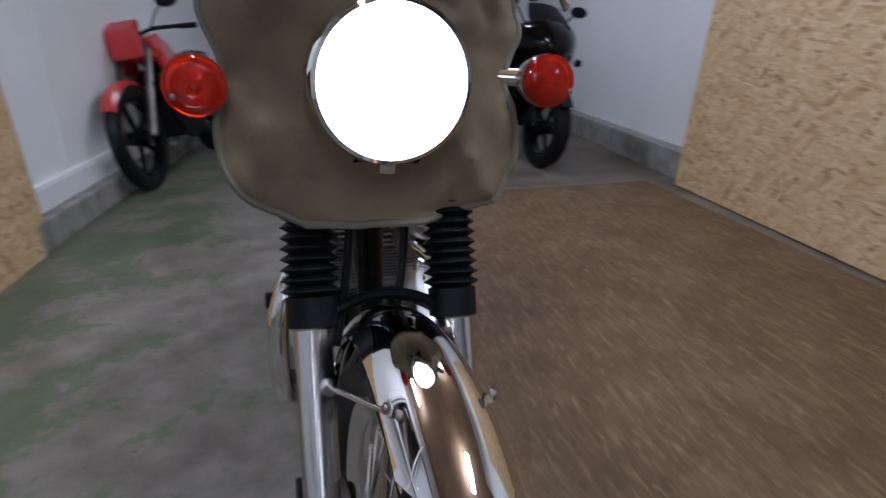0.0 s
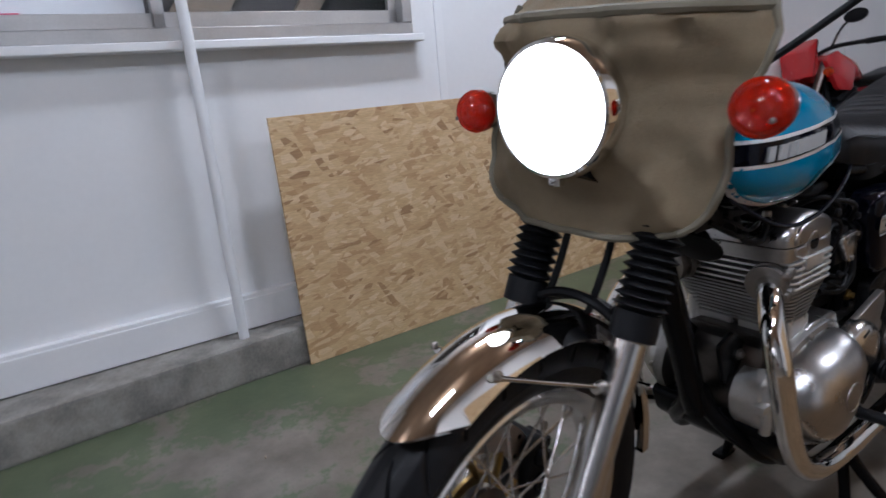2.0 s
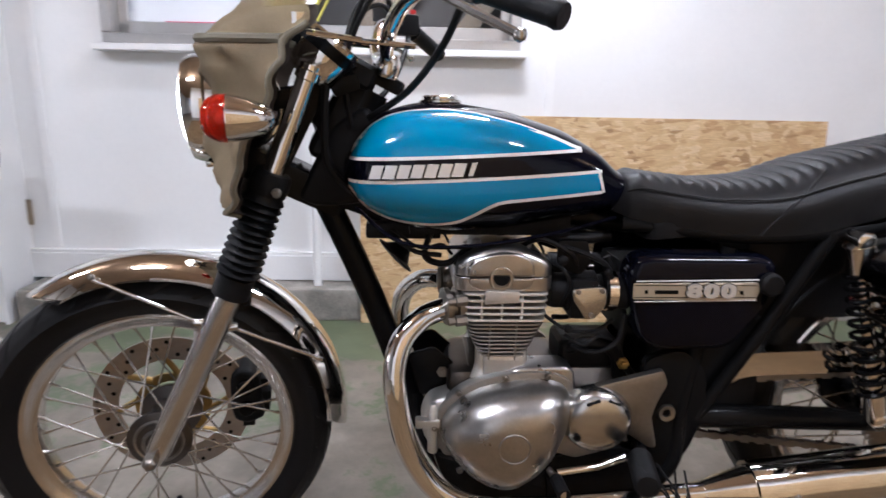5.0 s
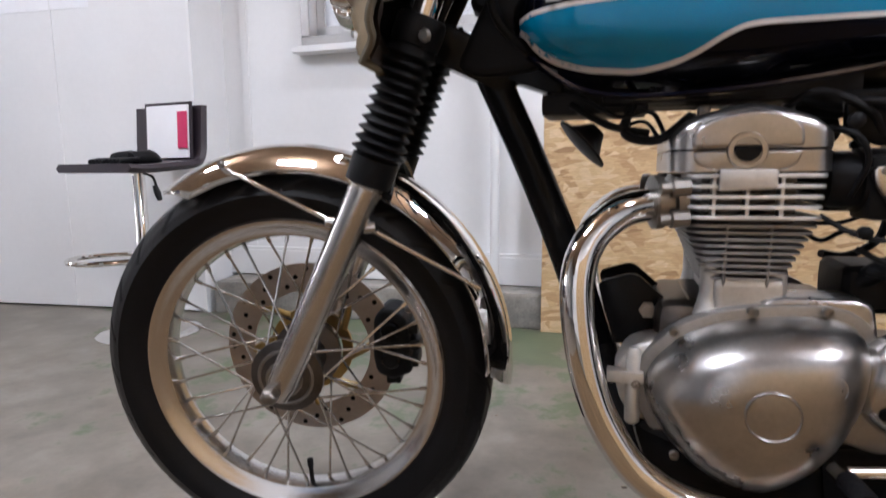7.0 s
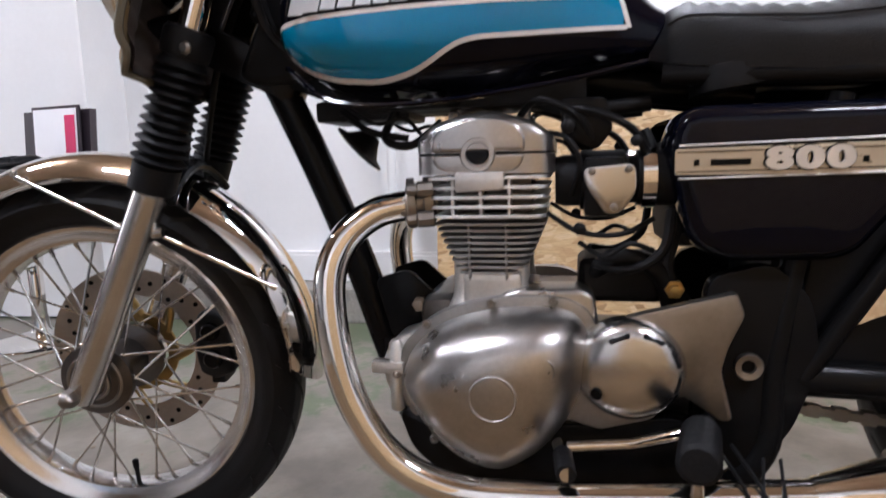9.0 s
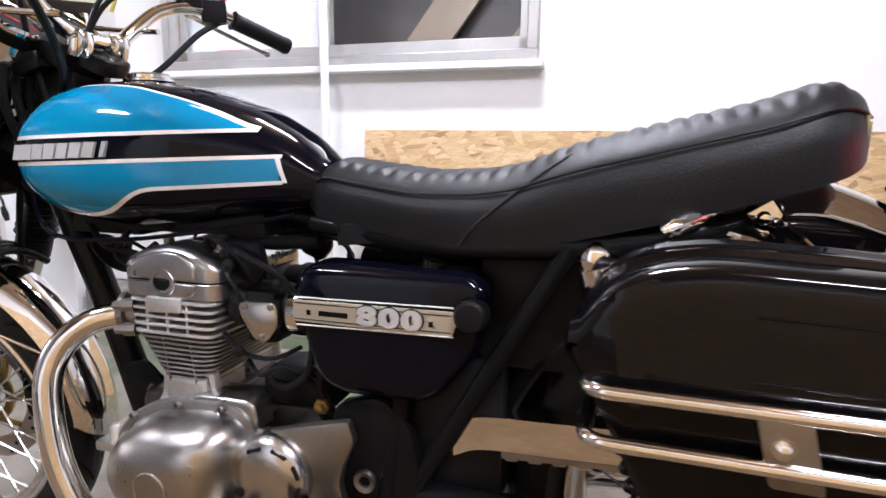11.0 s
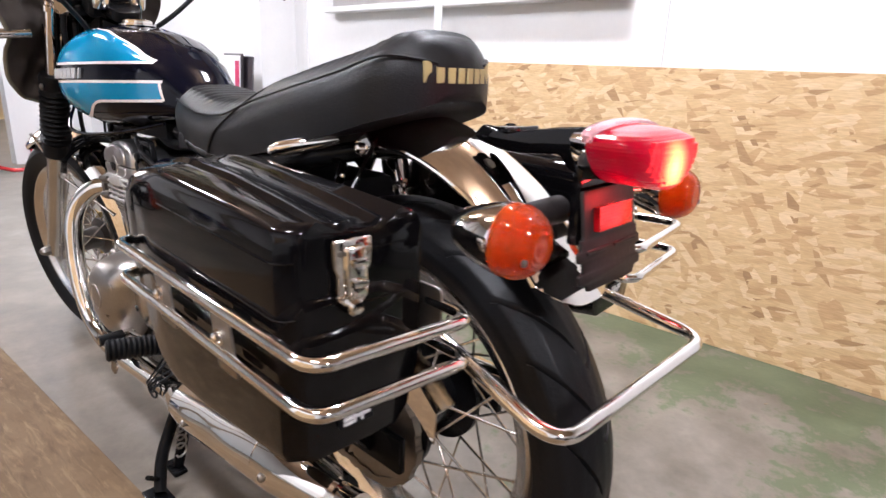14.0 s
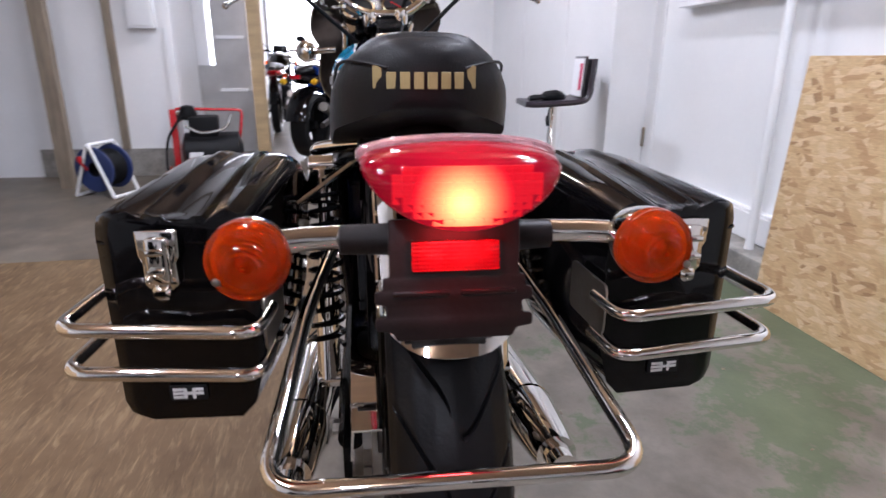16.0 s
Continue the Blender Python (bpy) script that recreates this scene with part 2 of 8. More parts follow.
M_BLUE = surf("turquoise_blue_paint", (0.0, 0.20, 0.37), 0.06, 0.0, vary=0.05, scale=3, bump=0, rvary=0.02)
M_LINE = surf("white_pinstripe", (0.75, 0.74, 0.72), 0.3, vary=0.02, bump=0, coat=0.5)
M_CHROME = surf("polished_chrome", (0.80, 0.78, 0.75), 0.04, 1.0, vary=0.02, scale=5, bump=0, rvary=0.02)
M_ALU = surf("polished_aluminium", (0.58, 0.565, 0.55), 0.23, 1.0, vary=0.1, scale=7, fine=200, bump=0.03, rvary=0.06)
M_RIM = surf("anodised_rim_aluminium", (0.68, 0.66, 0.64), 0.2, 1.0, vary=0.05, scale=5, rvary=0.06)
M_COVER = surf("satin_cover_aluminium", (0.47, 0.455, 0.44), 0.29, 1.0, vary=0.12, scale=9, fine=160, bump=0.05, rvary=0.08)
M_FIN = surf("bright_cast_fin", (0.66, 0.65, 0.63), 0.44, 0.9, vary=0.1, scale=14, fine=220, bump=0.12)
M_BARREL = surf("dull_cast_barrel", (0.34, 0.33, 0.32), 0.5, 0.9, vary=0.16, scale=14, fine=220, bump=0.15)
M_CAST = surf("cast_aluminium", (0.36, 0.35, 0.335), 0.4, 0.95, vary=0.14, scale=8, fine=150, bump=0.15)
M_FORK = surf("brushed_fork_aluminium", (0.66, 0.645, 0.63), 0.2, 1.0, vary=0.06, scale=4, fine=90, stretch=(1, 1, 6), rvary=0.08)
M_BLACK = surf("black_frame_enamel", (0.006, 0.006, 0.0065), 0.22, vary=0.1, scale=6, bump=0.02, spec=0.1)
M_MATT = surf("matt_black_plastic", (0.008, 0.008, 0.009), 0.5, vary=0.15, scale=9, bump=0.1, spec=0.15)
M_RUBBER = surf("black_rubber", (0.006, 0.006, 0.007), 0.5, vary=0.15, scale=12, fine=180, bump=0.15, spec=0.18)
M_TYRE = surf("tyre_rubber", (0.0065, 0.0063, 0.007), 0.42, vary=0.15, scale=12, fine=150, bump=0.12, spec=0.2)
M_SEAT = surf("black_seat_vinyl", (0.008, 0.008, 0.009), 0.4, vary=0.15, scale=9, fine=420, bump=0.35, depth=0.0002, spec=0.22)
M_KHAKI = surf("khaki_canvas", (0.37, 0.285, 0.175), 0.78, vary=0.15, scale=7, fine=500, bump=0.3)
M_KHAKI_EDGE = surf("khaki_binding", (0.15, 0.13, 0.09), 0.7, vary=0.1, scale=7)
M_DISC = surf("brake_disc_steel", (0.42, 0.37, 0.33), 0.38, 1.0, vary=0.12, scale=9, rvary=0.08)
M_GOLD = surf("gold_anodised", (0.4, 0.27, 0.1), 0.4, 1.0, vary=0.05)
M_STEEL = surf("dull_steel", (0.3, 0.275, 0.25), 0.4, 1.0, vary=0.12, scale=10)
M_SPOKE = surf("steel_spoke", (0.6, 0.58, 0.55), 0.25, 1.0, vary=0.05)
def tinted(name, colour, solid):
    """Clear coloured plastic: part of the light goes straight through, part scatters in it."""
    m, nt, p = nodes_of(name)
    p.inputs["Base Color"].default_value = (*colour, 1)
    p.inputs["Roughness"].default_value = 0.08
    p.inputs["Transmission Weight"].default_value = 1.0 - solid
    p.inputs["IOR"].default_value = 1.25
    p.inputs["Coat Weight"].default_value = 0.5
    n = add(nt, "ShaderNodeTexNoise", Scale=40.0, Detail=2.0)
    nt.links.new(coords(nt).outputs[0], n.inputs["Vector"])
    r = ramp(nt, [(0.3, tuple(c * 0.8 for c in colour)), (0.7, colour)])
    nt.links.new(n.outputs[0], r.inputs[0])
    nt.links.new(r.outputs[0], p.inputs["Base Color"])
    return m


M_ORANGE = tinted("orange_lens", (0.92, 0.1, 0.002), 0.25)
M_ORANGE_RED = tinted("front_indicator_lens", (0.9, 0.045, 0.012), 0.25)
M_BULB = surf("bulb_glass", (0.6, 0.3, 0.05), 0.1, vary=0.02, bump=0)
M_CLEAR_PINK = tinted("pink_clear_rim", (0.95, 0.55, 0.6), 0.3)
# dark alloy of the hub; on the engine it paints in the shade
M_ALLOY_SHADE = surf("hub_alloy_and_core_shade", (0.13, 0.118, 0.11), 0.36, 1.0, vary=0.15, scale=12, rvary=0.08)
def lit_lens(name, colour, inner, outer, strength, centre=(-0.33, 0.0, 0.83), reach=0.075):
    """Red plastic lit by the bulb behind it: brightest in front of the bulb."""
    m = lens(name, colour, 1.0)
    m.node_tree.nodes["Principled BSDF"].inputs["Coat Weight"].default_value = 0.2
    nt = m.node_tree
    p = nt.nodes["Principled BSDF"]
    tc = nt.nodes.new("ShaderNodeTexCoord")
    far = nt.nodes.new("ShaderNodeVectorMath")
    far.operation = "DISTANCE"
    far.inputs[1].default_value = centre
    nt.links.new(tc.outputs["Object"], far.inputs[0])
    span = nt.nodes.new("ShaderNodeMath")
    span.operation = "DIVIDE"
    span.inputs[1].default_value = reach
    nt.links.new(far.outputs["Value"], span.inputs[0])
    warm = ramp(nt, [(0.15, inner), (0.95, outer)])
    fall = ramp(nt, [(0.0, (1, 1, 1)), (0.35, (0.45, 0.45, 0.45)), (0.7, (0.2, 0.2, 0.2)), (1.0, (0.07, 0.07, 0.07))])
    gain = nt.nodes.new("ShaderNodeMath")
    gain.operation = "MULTIPLY"
    gain.inputs[1].default_value = strength
    for r in (warm, fall):
        nt.links.new(span.outputs[0], r.inputs[0])
    nt.links.new(fall.outputs[0], gain.inputs[0])
    nt.links.new(warm.outputs[0], p.inputs["Emission Color"])
    nt.links.new(gain.outputs[0], p.inputs["Emission Strength"])
    return m


M_TAIL = lit_lens("red_tail_lens", (0.3, 0.002, 0.015), (1.0, 0.02, 0.03), (1.0, 0.004, 0.05), 1.1)
M_TAIL_HOT = lit_lens("tail_bulb_window", (0.5, 0.01, 0.015), (1.0, 0.42, 0.12), (1.0, 0.012, 0.03), 8.0, centre=(-0.34, 0.004, 0.822), reach=0.041)
M_AMBER = lens("yellow_indicator_lens", (0.85, 0.5, 0.02))
M_REFLECT = lens("red_reflector", (0.5, 0.003, 0.008))
# black plastic, its colour warmed for the red tail light falling on it
M_CARRIER = surf("red_lit_black_plastic", (0.019, 0.015, 0.0145), 0.45, vary=0.15, scale=9, bump=0.1, spec=0.2)
M_LINING = surf("shaded_brown_lining", (0.085, 0.062, 0.05), 0.8, vary=0.15, scale=9, fine=400, bump=0.2)
M_LAMP = emit("headlamp_glass", (0.94, 0.97, 1.0), 22.0)
M_SILVER = surf("silver_badge", (0.72, 0.72, 0.72), 0.25, 0.6, vary=0.03, bump=0)
M_GOLD_PRINT = surf("faded_gold_print", (0.42, 0.36, 0.16), 0.5, vary=0.15)
M_STRIPE = surf("side_stripe_silver", (0.5, 0.45, 0.36), 0.3, 0.5, vary=0.04, bump=0)
M_WHITE = surf("white_plastic", (0.75, 0.75, 0.75), 0.4, vary=0.03)
M_CLEAR = glass("clear_screen", (0.95, 0.91, 0.7))
M_YELLOW_EDGE = surf("yellowed_screen_edge", (0.55, 0.5, 0.12), 0.25, vary=0.05)
M_PANE = glass("window_glass", (0.95, 0.96, 0.96))
M_RED = surf("red_bodywork", (0.55, 0.02, 0.025), 0.25, vary=0.05, coat=0.8)
M_BLUEBIKE = surf("blue_bodywork", (0.01, 0.08, 0.5), 0.25, vary=0.05, coat=0.8)
M_PINK = surf("pink_red_card", (0.62, 0.03, 0.12), 0.5, vary=0.05)
M_SIGN_BLUE = surf("sign_blue_ink", (0.05, 0.1, 0.42), 0.5, vary=0.05)
M_PAPER = surf("white_paper", (0.85, 0.85, 0.87), 0.7, vary=0.02)
M_BROWN_VINYL = surf("dark_brown_vinyl", (0.03, 0.022, 0.028), 0.35, vary=0.1)
M_PLY = surf("tan_plywood", (0.5, 0.36, 0.19), 0.6, vary=0.12, scale=3, stretch=(1, 1, 6))
M_TIMBER = surf("weathered_timber", (0.27, 0.215, 0.155), 0.7, vary=0.2, scale=4, stretch=(6, 6, 1))
M_DARK = surf("dim_room_brown", (0.085, 0.075, 0.072), 0.6, vary=0.1, scale=2)
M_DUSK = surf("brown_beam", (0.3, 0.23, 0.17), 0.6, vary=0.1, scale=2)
M_FROST = surf("frosted_white_film", (0.68, 0.68, 0.7), 0.35, vary=0.03, scale=2)
M_BLUEREEL = surf("blue_plastic", (0.02, 0.035, 0.12), 0.4, vary=0.1)
M_DAY = emit("daylight_backdrop", (0.97, 0.98, 1.0), 9.0)


# ---- geometry helpers ----
def part(name, bm, material, parent=None, label="", smooth=True, m=None):
    """Links a bmesh as one mesh object, under a thing or a part when one is given."""
    me = bpy.data.meshes.new(name)
    bmesh.ops.recalc_face_normals(bm, faces=bm.faces)
    bm.to_mesh(me)
    bm.free()
    me.materials.append(material)
    if smooth:
        me.shade_smooth()
        me.set_sharp_from_angle(angle=radians(38))
    ob = new(name, me)
    if parent is not None:
        ob.parent = parent
    if m is not None:
        ob.matrix_basis = m
    if label:
        ob["label"] = label
    return ob


def thing(name, label, category, m=None, group=""):
    ob = new(name)
    ob.empty_display_size = 0.1
    if m is not None:
        ob.matrix_basis = m
    return tagged(ob, label, category, group)


def share(ob, parent, m, name=None):
    """Another object on the same mesh."""
    o = new(name or ob.name.split(".")[0], ob.data)
    o.parent, o.matrix_basis = parent, m
    return o


def box(bm, sx, sy, sz, m=None, bevel=0.0, segs=2):
    b = bmesh.new()
    bmesh.ops.create_cube(b, size=1.0, matrix=Matrix.Diagonal((sx, sy, sz, 1)))
    if bevel:
        bmesh.ops.bevel(b, geom=list(b.edges), offset=bevel, segments=segs, affect="EDGES", profile=0.7)
    return merge(bm, b, m)


def merge(bm, b, m=None):
    if m is not None:
        b.transform(m)
    verts = [bm.verts.new(v.co) for v in b.verts]
    b.verts.index_update()
    for f in b.faces:
        try:
            bm.faces.new([verts[v.index] for v in f.verts])
        except ValueError:
            pass
    b.free()
    return bm


def rings(bm, loops, caps=True, closed=True):
    """Skins loops of points of equal count."""
    vs = [[bm.verts.new(p) for p in lp] for lp in loops]
    n = len(vs[0])
    for a, b in zip(vs, vs[1:]):
        for i in range(n if closed else n - 1):
            j = (i + 1) % n
            bm.faces.new((a[i], a[j], b[j], b[i]))
    if caps and closed:
        bm.faces.new(vs[0][::-1])
        bm.faces.new(vs[-1])
    return bm


def smooth_path(pts, n=8):
    """Catmull-Rom through the points."""
    p = [Vector(q) for q in pts]
    p = [2 * p[0] - p[1]] + p + [2 * p[-1] - p[-2]]
    out = []
    for i in range(1, len(p) - 2):
        for k in range(n):
            t = k / n
            a, b, c, d = p[i - 1 : i + 3]
            out.append(0.5 * (2 * b + (c - a) * t + (2 * a - 5 * b + 4 * c - d) * t**2 + (3 * b - a - 3 * c + d) * t**3))
    return out + [p[-2]]


def rounded(pts, r, n=6, closed=False):
    """A path with its corners rounded to the radius r."""
    p = [Vector(q) for q in pts]
    out = []
    count = len(p)
    for i in range(count):
        if not closed and i in (0, count - 1):
            out.append(p[i])
            continue
        a, b, c = p[i - 1], p[i], p[(i + 1) % count]
        u, v = (a - b), (c - b)
        d = min(r, u.length * 0.48, v.length * 0.48)
        s, e = b + u.normalized() * d, b + v.normalized() * d
        for k in range(n + 1):
            t = k / n
            out.append((1 - t) ** 2 * s + 2 * t * (1 - t) * b + t * t * e)
    return out


def tube(bm, pts, r, seg=10, closed=False, squash=None):
    """A round bar along a path; r a number or one for each point."""
    p = [Vector(q) for q in pts]
    n = len(p)
    rr = r if isinstance(r, (list, tuple)) else [r] * n
    loops = []
    up = None
    for i in range(n):
        if closed:
            d = p[(i + 1) % n] - p[i - 1]
        else:
            d = p[min(i + 1, n - 1)] - p[max(i - 1, 0)]
        d.normalize()
        if up is None:
            up = Vector((0, 0, 1)) if abs(d.z) < 0.9 else Vector((0, 1, 0))
        up = (up - d * up.dot(d)).normalized()
        side = d.cross(up)
        loops.append([p[i] + rr[i] * (math.cos(a) * side + math.sin(a) * up) for a in (2 * math.pi * k / seg for k in range(seg))])
    if closed:
        loops.append(loops[0])
    rings(bm, loops, caps=not closed)
    if closed:
        bmesh.ops.remove_doubles(bm, verts=bm.verts, dist=1e-6)
    return bm


def lathe(bm, profile, m=None, seg=24, caps=True):
    """Turns (radius, height) pairs round z."""
    b = bmesh.new()
    rings(b, [[(r * math.cos(a), r * math.sin(a), h) for a in (2 * math.pi * k / seg for k in range(seg))] for r, h in profile], caps=caps)
    return merge(bm, b, m)


def ring_lathe(bm, profile, m=None, seg=48):
    """A closed section turned round z: a rim, a tyre."""
    b = bmesh.new()
    loops = [[(r * math.cos(a), r * math.sin(a), h) for r, h in profile] for a in (2 * math.pi * k / seg for k in range(seg))]
    vs = [[b.verts.new(q) for q in lp] for lp in loops]
    n = len(profile)
    for i in range(seg):
        for j in range(n):
            k = (j + 1) % n
            b.faces.new((vs[i][j], vs[(i + 1) % seg][j], vs[(i + 1) % seg][k], vs[i][k]))
    return merge(bm, b, m)


def shrink(poly, d):
    """Moves a counter-clockwise outline inwards."""
    out = []
    n = len(poly)
    for i in range(n):
        a, b, c = (Vector(poly[k % n]) for k in (i - 1, i, i + 1))
        u, v = (b - a).normalized(), (c - b).normalized()
        nrm = Vector((-(u.y + v.y), u.x + v.x))
        if nrm.length < 1e-6:
            nrm = Vector((-u.y, u.x))
        nrm.normalize()
        k = max(0.5, nrm.dot(Vector((-u.y, u.x))))
        q = b + nrm * d / k
        out.append((q.x, q.y))
    return out


def ccw(poly):
    s = sum(poly[i - 1][0] * poly[i][1] - poly[i][0] * poly[i - 1][1] for i in range(len(poly)))
    return poly if s > 0 else poly[::-1]


def soften(poly, r, n=4):
    return [(q.x, q.y) for q in rounded([(x, y, 0) for x, y in poly], r, n, closed=True)]


def slab(bm, poly, depth, m=None, bevel=0.003, steps=2, dome=0.0):
    """An outline in x, y given a thickness along z, with a rounded upper edge."""
    poly = ccw(poly)
    b = bmesh.new()
    loops = [[(x, y, 0) for x, y in poly]]
    for k in range(steps + 1):
        a = k / steps * math.pi / 2
        loops.append([(x, y, depth - bevel + bevel * math.sin(a)) for x, y in shrink(poly, bevel * (1 - math.cos(a)))])
    if dome:
        cx, cy = sum(p[0] for p in poly) / len(poly), sum(p[1] for p in poly) / len(poly)
        base = shrink(poly, bevel)
        for f, h in ((0.8, 0.45), (0.55, 0.8), (0.25, 0.97)):
            loops.append([(cx + (x - cx) * f, cy + (y - cy) * f, depth + dome * h) for x, y in base])
    rings(b, loops)
    return merge(bm, b, m)


def axis(p, d, up=(0, 0, 1)):
    """A pose at p whose z points along d."""
    return Matrix.Translation(p) @ Vector(d).to_track_quat("Z", "Y").to_matrix().to_4x4()


def side_plane(y, sign=1):
    """Maps x, y of an outline to world x, z, with the thickness growing outwards from y on that side."""
    return Matrix(((1, 0, 0, 0), (0, 0, sign, y), (0, 1, 0, 0), (0, 0, 0, 1)))


def curve_at(xs, ys):
    order = sorted(zip(xs, ys))
    a, b = [o[0] for o in order], [o[1] for o in order]
    # smoothed linear interpolation
    def f(x):
        h = 0.012
        return float(np.mean(np.interp([x - h, x, x + h], a, b)))
    return f


def lettering(name, text, size, depth, material, parent, m, label="", offset=0.0):
    cu = bpy.data.curves.new(name, "FONT")
    cu.body, cu.size, cu.extrude, cu.align_x, cu.align_y, cu.offset = text, size, depth, "CENTER", "CENTER", offset
    tmp = bpy.data.objects.new(name + "_tmp", cu)
    scene.collection.objects.link(tmp)
    bpy.context.view_layer.update()
    me = bpy.data.meshes.new_from_object(tmp.evaluated_get(bpy.context.evaluated_depsgraph_get()))
    bpy.data.objects.remove(tmp)
    me.materials.clear()
    me.materials.append(material)
    ob = new(name, me)
    ob.parent, ob.matrix_basis = parent, m
    if label:
        ob["label"] = label
    return ob


# ---- the room ----
# The window wall runs nearly along the motorcycle; its own frame: x along, y into the room.
WALL = pose(0.5, -1.64, 0, 0, 0, -1.3)
# the partition that steps out of it, seen beside the stool
STEP = pose(2.8, -1.435, 0, 0, 0, 4.0)


def setting(name, bm, material, m=None, smooth=False):
    return tagged(part(name, bm, material, None, "", smooth, m), kind="structure")


def panel(name, x0, x1, y0, y1, z0, z1, material, m=None, bevel=0.0):
    bm = bmesh.new()
    box(bm, x1 - x0, y1 - y0, z1 - z0, Matrix.Translation(((x0 + x1) / 2, (y0 + y1) / 2, (z0 + z1) / 2)), bevel)
    return setting(name, bm, material, m)


def floor():
    bm = bmesh.new()
    box(bm, 24, 16, 0.2, Matrix.Translation((2.0, 2.0, -0.1)))
    ob = setting("floor", bm, M_FLOOR)
    # brown sheets laid on the concrete beside the motorcycle
    bm = bmesh.new()
    box(bm, 3.75, 1.87, 0.006, Matrix.Translation((0, 0, 0.003)), 0.0015, 1)
    part("floor_sheet", bm, M_SHEET, ob, smooth=False, m=pose(0.22, 1.15, 0, 0, 0, 2.6))
    return ob


def window_wall():
    x0, x1, z0, z1 = 0.045, 1.876, 1.222, 2.3
    for n, (a, b, c, d) in enumerate(((-7.0, x0, 0.28, 3.0), (x1, 2.6, 0.28, 3.0), (x0, x1, 0.28, z0), (x0, x1, z1, 3.0))):
        panel("wall_window_%d" % (n + 1), a, b, -0.12, 0, c, d, M_WALL, WALL)
    # seams and posts of the boarding, set a little proud
    for x in (-5.6, -3.8, -2.0, -0.1, 2.2):
        panel("trim", x - 0.02, x + 0.02, 0, 0.006, 0.3, 3.0, M_TRIM, WALL, 0.002)
    panel("baseboard", -7.0, 2.6, -0.1, 0.035, 0.155, 0.275, M_TRIM, WALL, 0.004)
    panel("baseboard_lip", -7.0, 2.6, -0.1, 0.03, 0.275, 0.29, M_TRIM, WALL, 0.002)
    panel("kerb_concrete", -7.0, -0.1, -0.2, 0.1, 0.0, 0.15, M_KERB, WALL, 0.012)
    panel("kerb_concrete", -0.1, 2.27, -0.3, 0.0, 0.0, 0.15, M_KERB, pose(0.5, -1.52, 0, 0, 0, 1.8), 0.012)
    window(x0, x1, z0, z1)
    # white downpipe in front of the boarding
    bm = bmesh.new()
    tube(bm, [(0.955, 0.1, 0.152), (0.955, 0.1, 3.0)], 0.019, 14)
    pipe = tagged(part("pipe", bm, M_TRIM, None, "", True, WALL), "white painted steel pipe standing on the concrete kerb", "pipe")


def window(x0, x1, z0, z1):
    win = tagged(new("window_1"), "aluminium sliding window with white sill board", "window", kind="structure")
    win.matrix_basis = WALL
    t = 0.045
    for name, (a, b, c, d) in (("window_frame", (x0, x1, z0, z0 + t)), ("window_frame", (x0, x1, z1 - t, z1)),
                               ("window_frame", (x0, x0 + t, z0 + t, z1 - t)), ("window_frame", (x1 - t, x1, z0 + t, z1 - t))):
        bm = bmesh.new()
        box(bm, b - a, 0.11, d - c, Matrix.Translation(((a + b) / 2, -0.025, (c + d) / 2)), 0.004, 1)
        part(name, bm, M_ALU_FRAME, win)
    bm = bmesh.new()
    box(bm, x1 - x0 + 0.05, 0.075, 0.03, Matrix.Translation(((x0 + x1) / 2, 0.038, z0 - 0.018)), 0.004, 1)
    part("window_sill", bm, M_TRIM, win)
    mid = 1.01
    for a, b, y, pane in ((x0 + t, mid + 0.02, -0.03, M_PANE), (mid - 0.02, x1 - t, -0.055, M_PANE)):
        bm = bmesh.new()
        w = 0.04
        for c in ((a, b, z0 + t, z0 + t + w + 0.015), (a, b, z1 - t - w, z1 - t), (a, a + w, z0 + t, z1 - t), (b - w, b, z0 + t, z1 - t)):
            box(bm, c[1] - c[0], 0.022, c[3] - c[2], Matrix.Translation(((c[0] + c[1]) / 2, y, (c[2] + c[3]) / 2)), 0.003, 1)
        sash = part("sash", bm, M_ALU_FRAME, win)
        bm = bmesh.new()
        box(bm, b - a - 2 * w, 0.004, z1 - z0 - 2 * t - 2 * w - 0.015, Matrix.Translation(((a + b) / 2, y, (z0 + z1) / 2 + 0.007)))
        p = part("pane", bm, pane, sash, smooth=False)
        p.visible_shadow = False
    # beyond the glass: a dark brown sheet stands for a dim room; behind one sash, white film
    panel("backdrop_dim_room", x0 - 0.6, x1 + 0.6, -0.75, -0.7, 0.9, 2.8, M_DARK, WALL)
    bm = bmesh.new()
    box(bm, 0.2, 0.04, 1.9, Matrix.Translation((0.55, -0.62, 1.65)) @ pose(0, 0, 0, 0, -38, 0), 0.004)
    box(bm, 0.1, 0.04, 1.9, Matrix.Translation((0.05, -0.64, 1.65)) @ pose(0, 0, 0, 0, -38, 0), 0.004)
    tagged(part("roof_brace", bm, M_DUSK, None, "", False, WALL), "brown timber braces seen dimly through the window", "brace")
    bm = bmesh.new()
    box(bm, 0.84, 0.004, 0.95, Matrix.Translation((1.46, -0.085, 1.76)))
    tagged(part("window_film", bm, M_FROST, None, "", False, WALL), "white frosted sheet behind the window glass", "sheet")
    bm = bmesh.new()
    box(bm, 0.24, 0.003, 0.03, Matrix.Translation((1.52, -0.08, 1.315)), 0.001)
    tagged(part("red_label", bm, M_PINK, None, "", False, WALL), "red printed strip stuck low on the frosted sheet", "label")


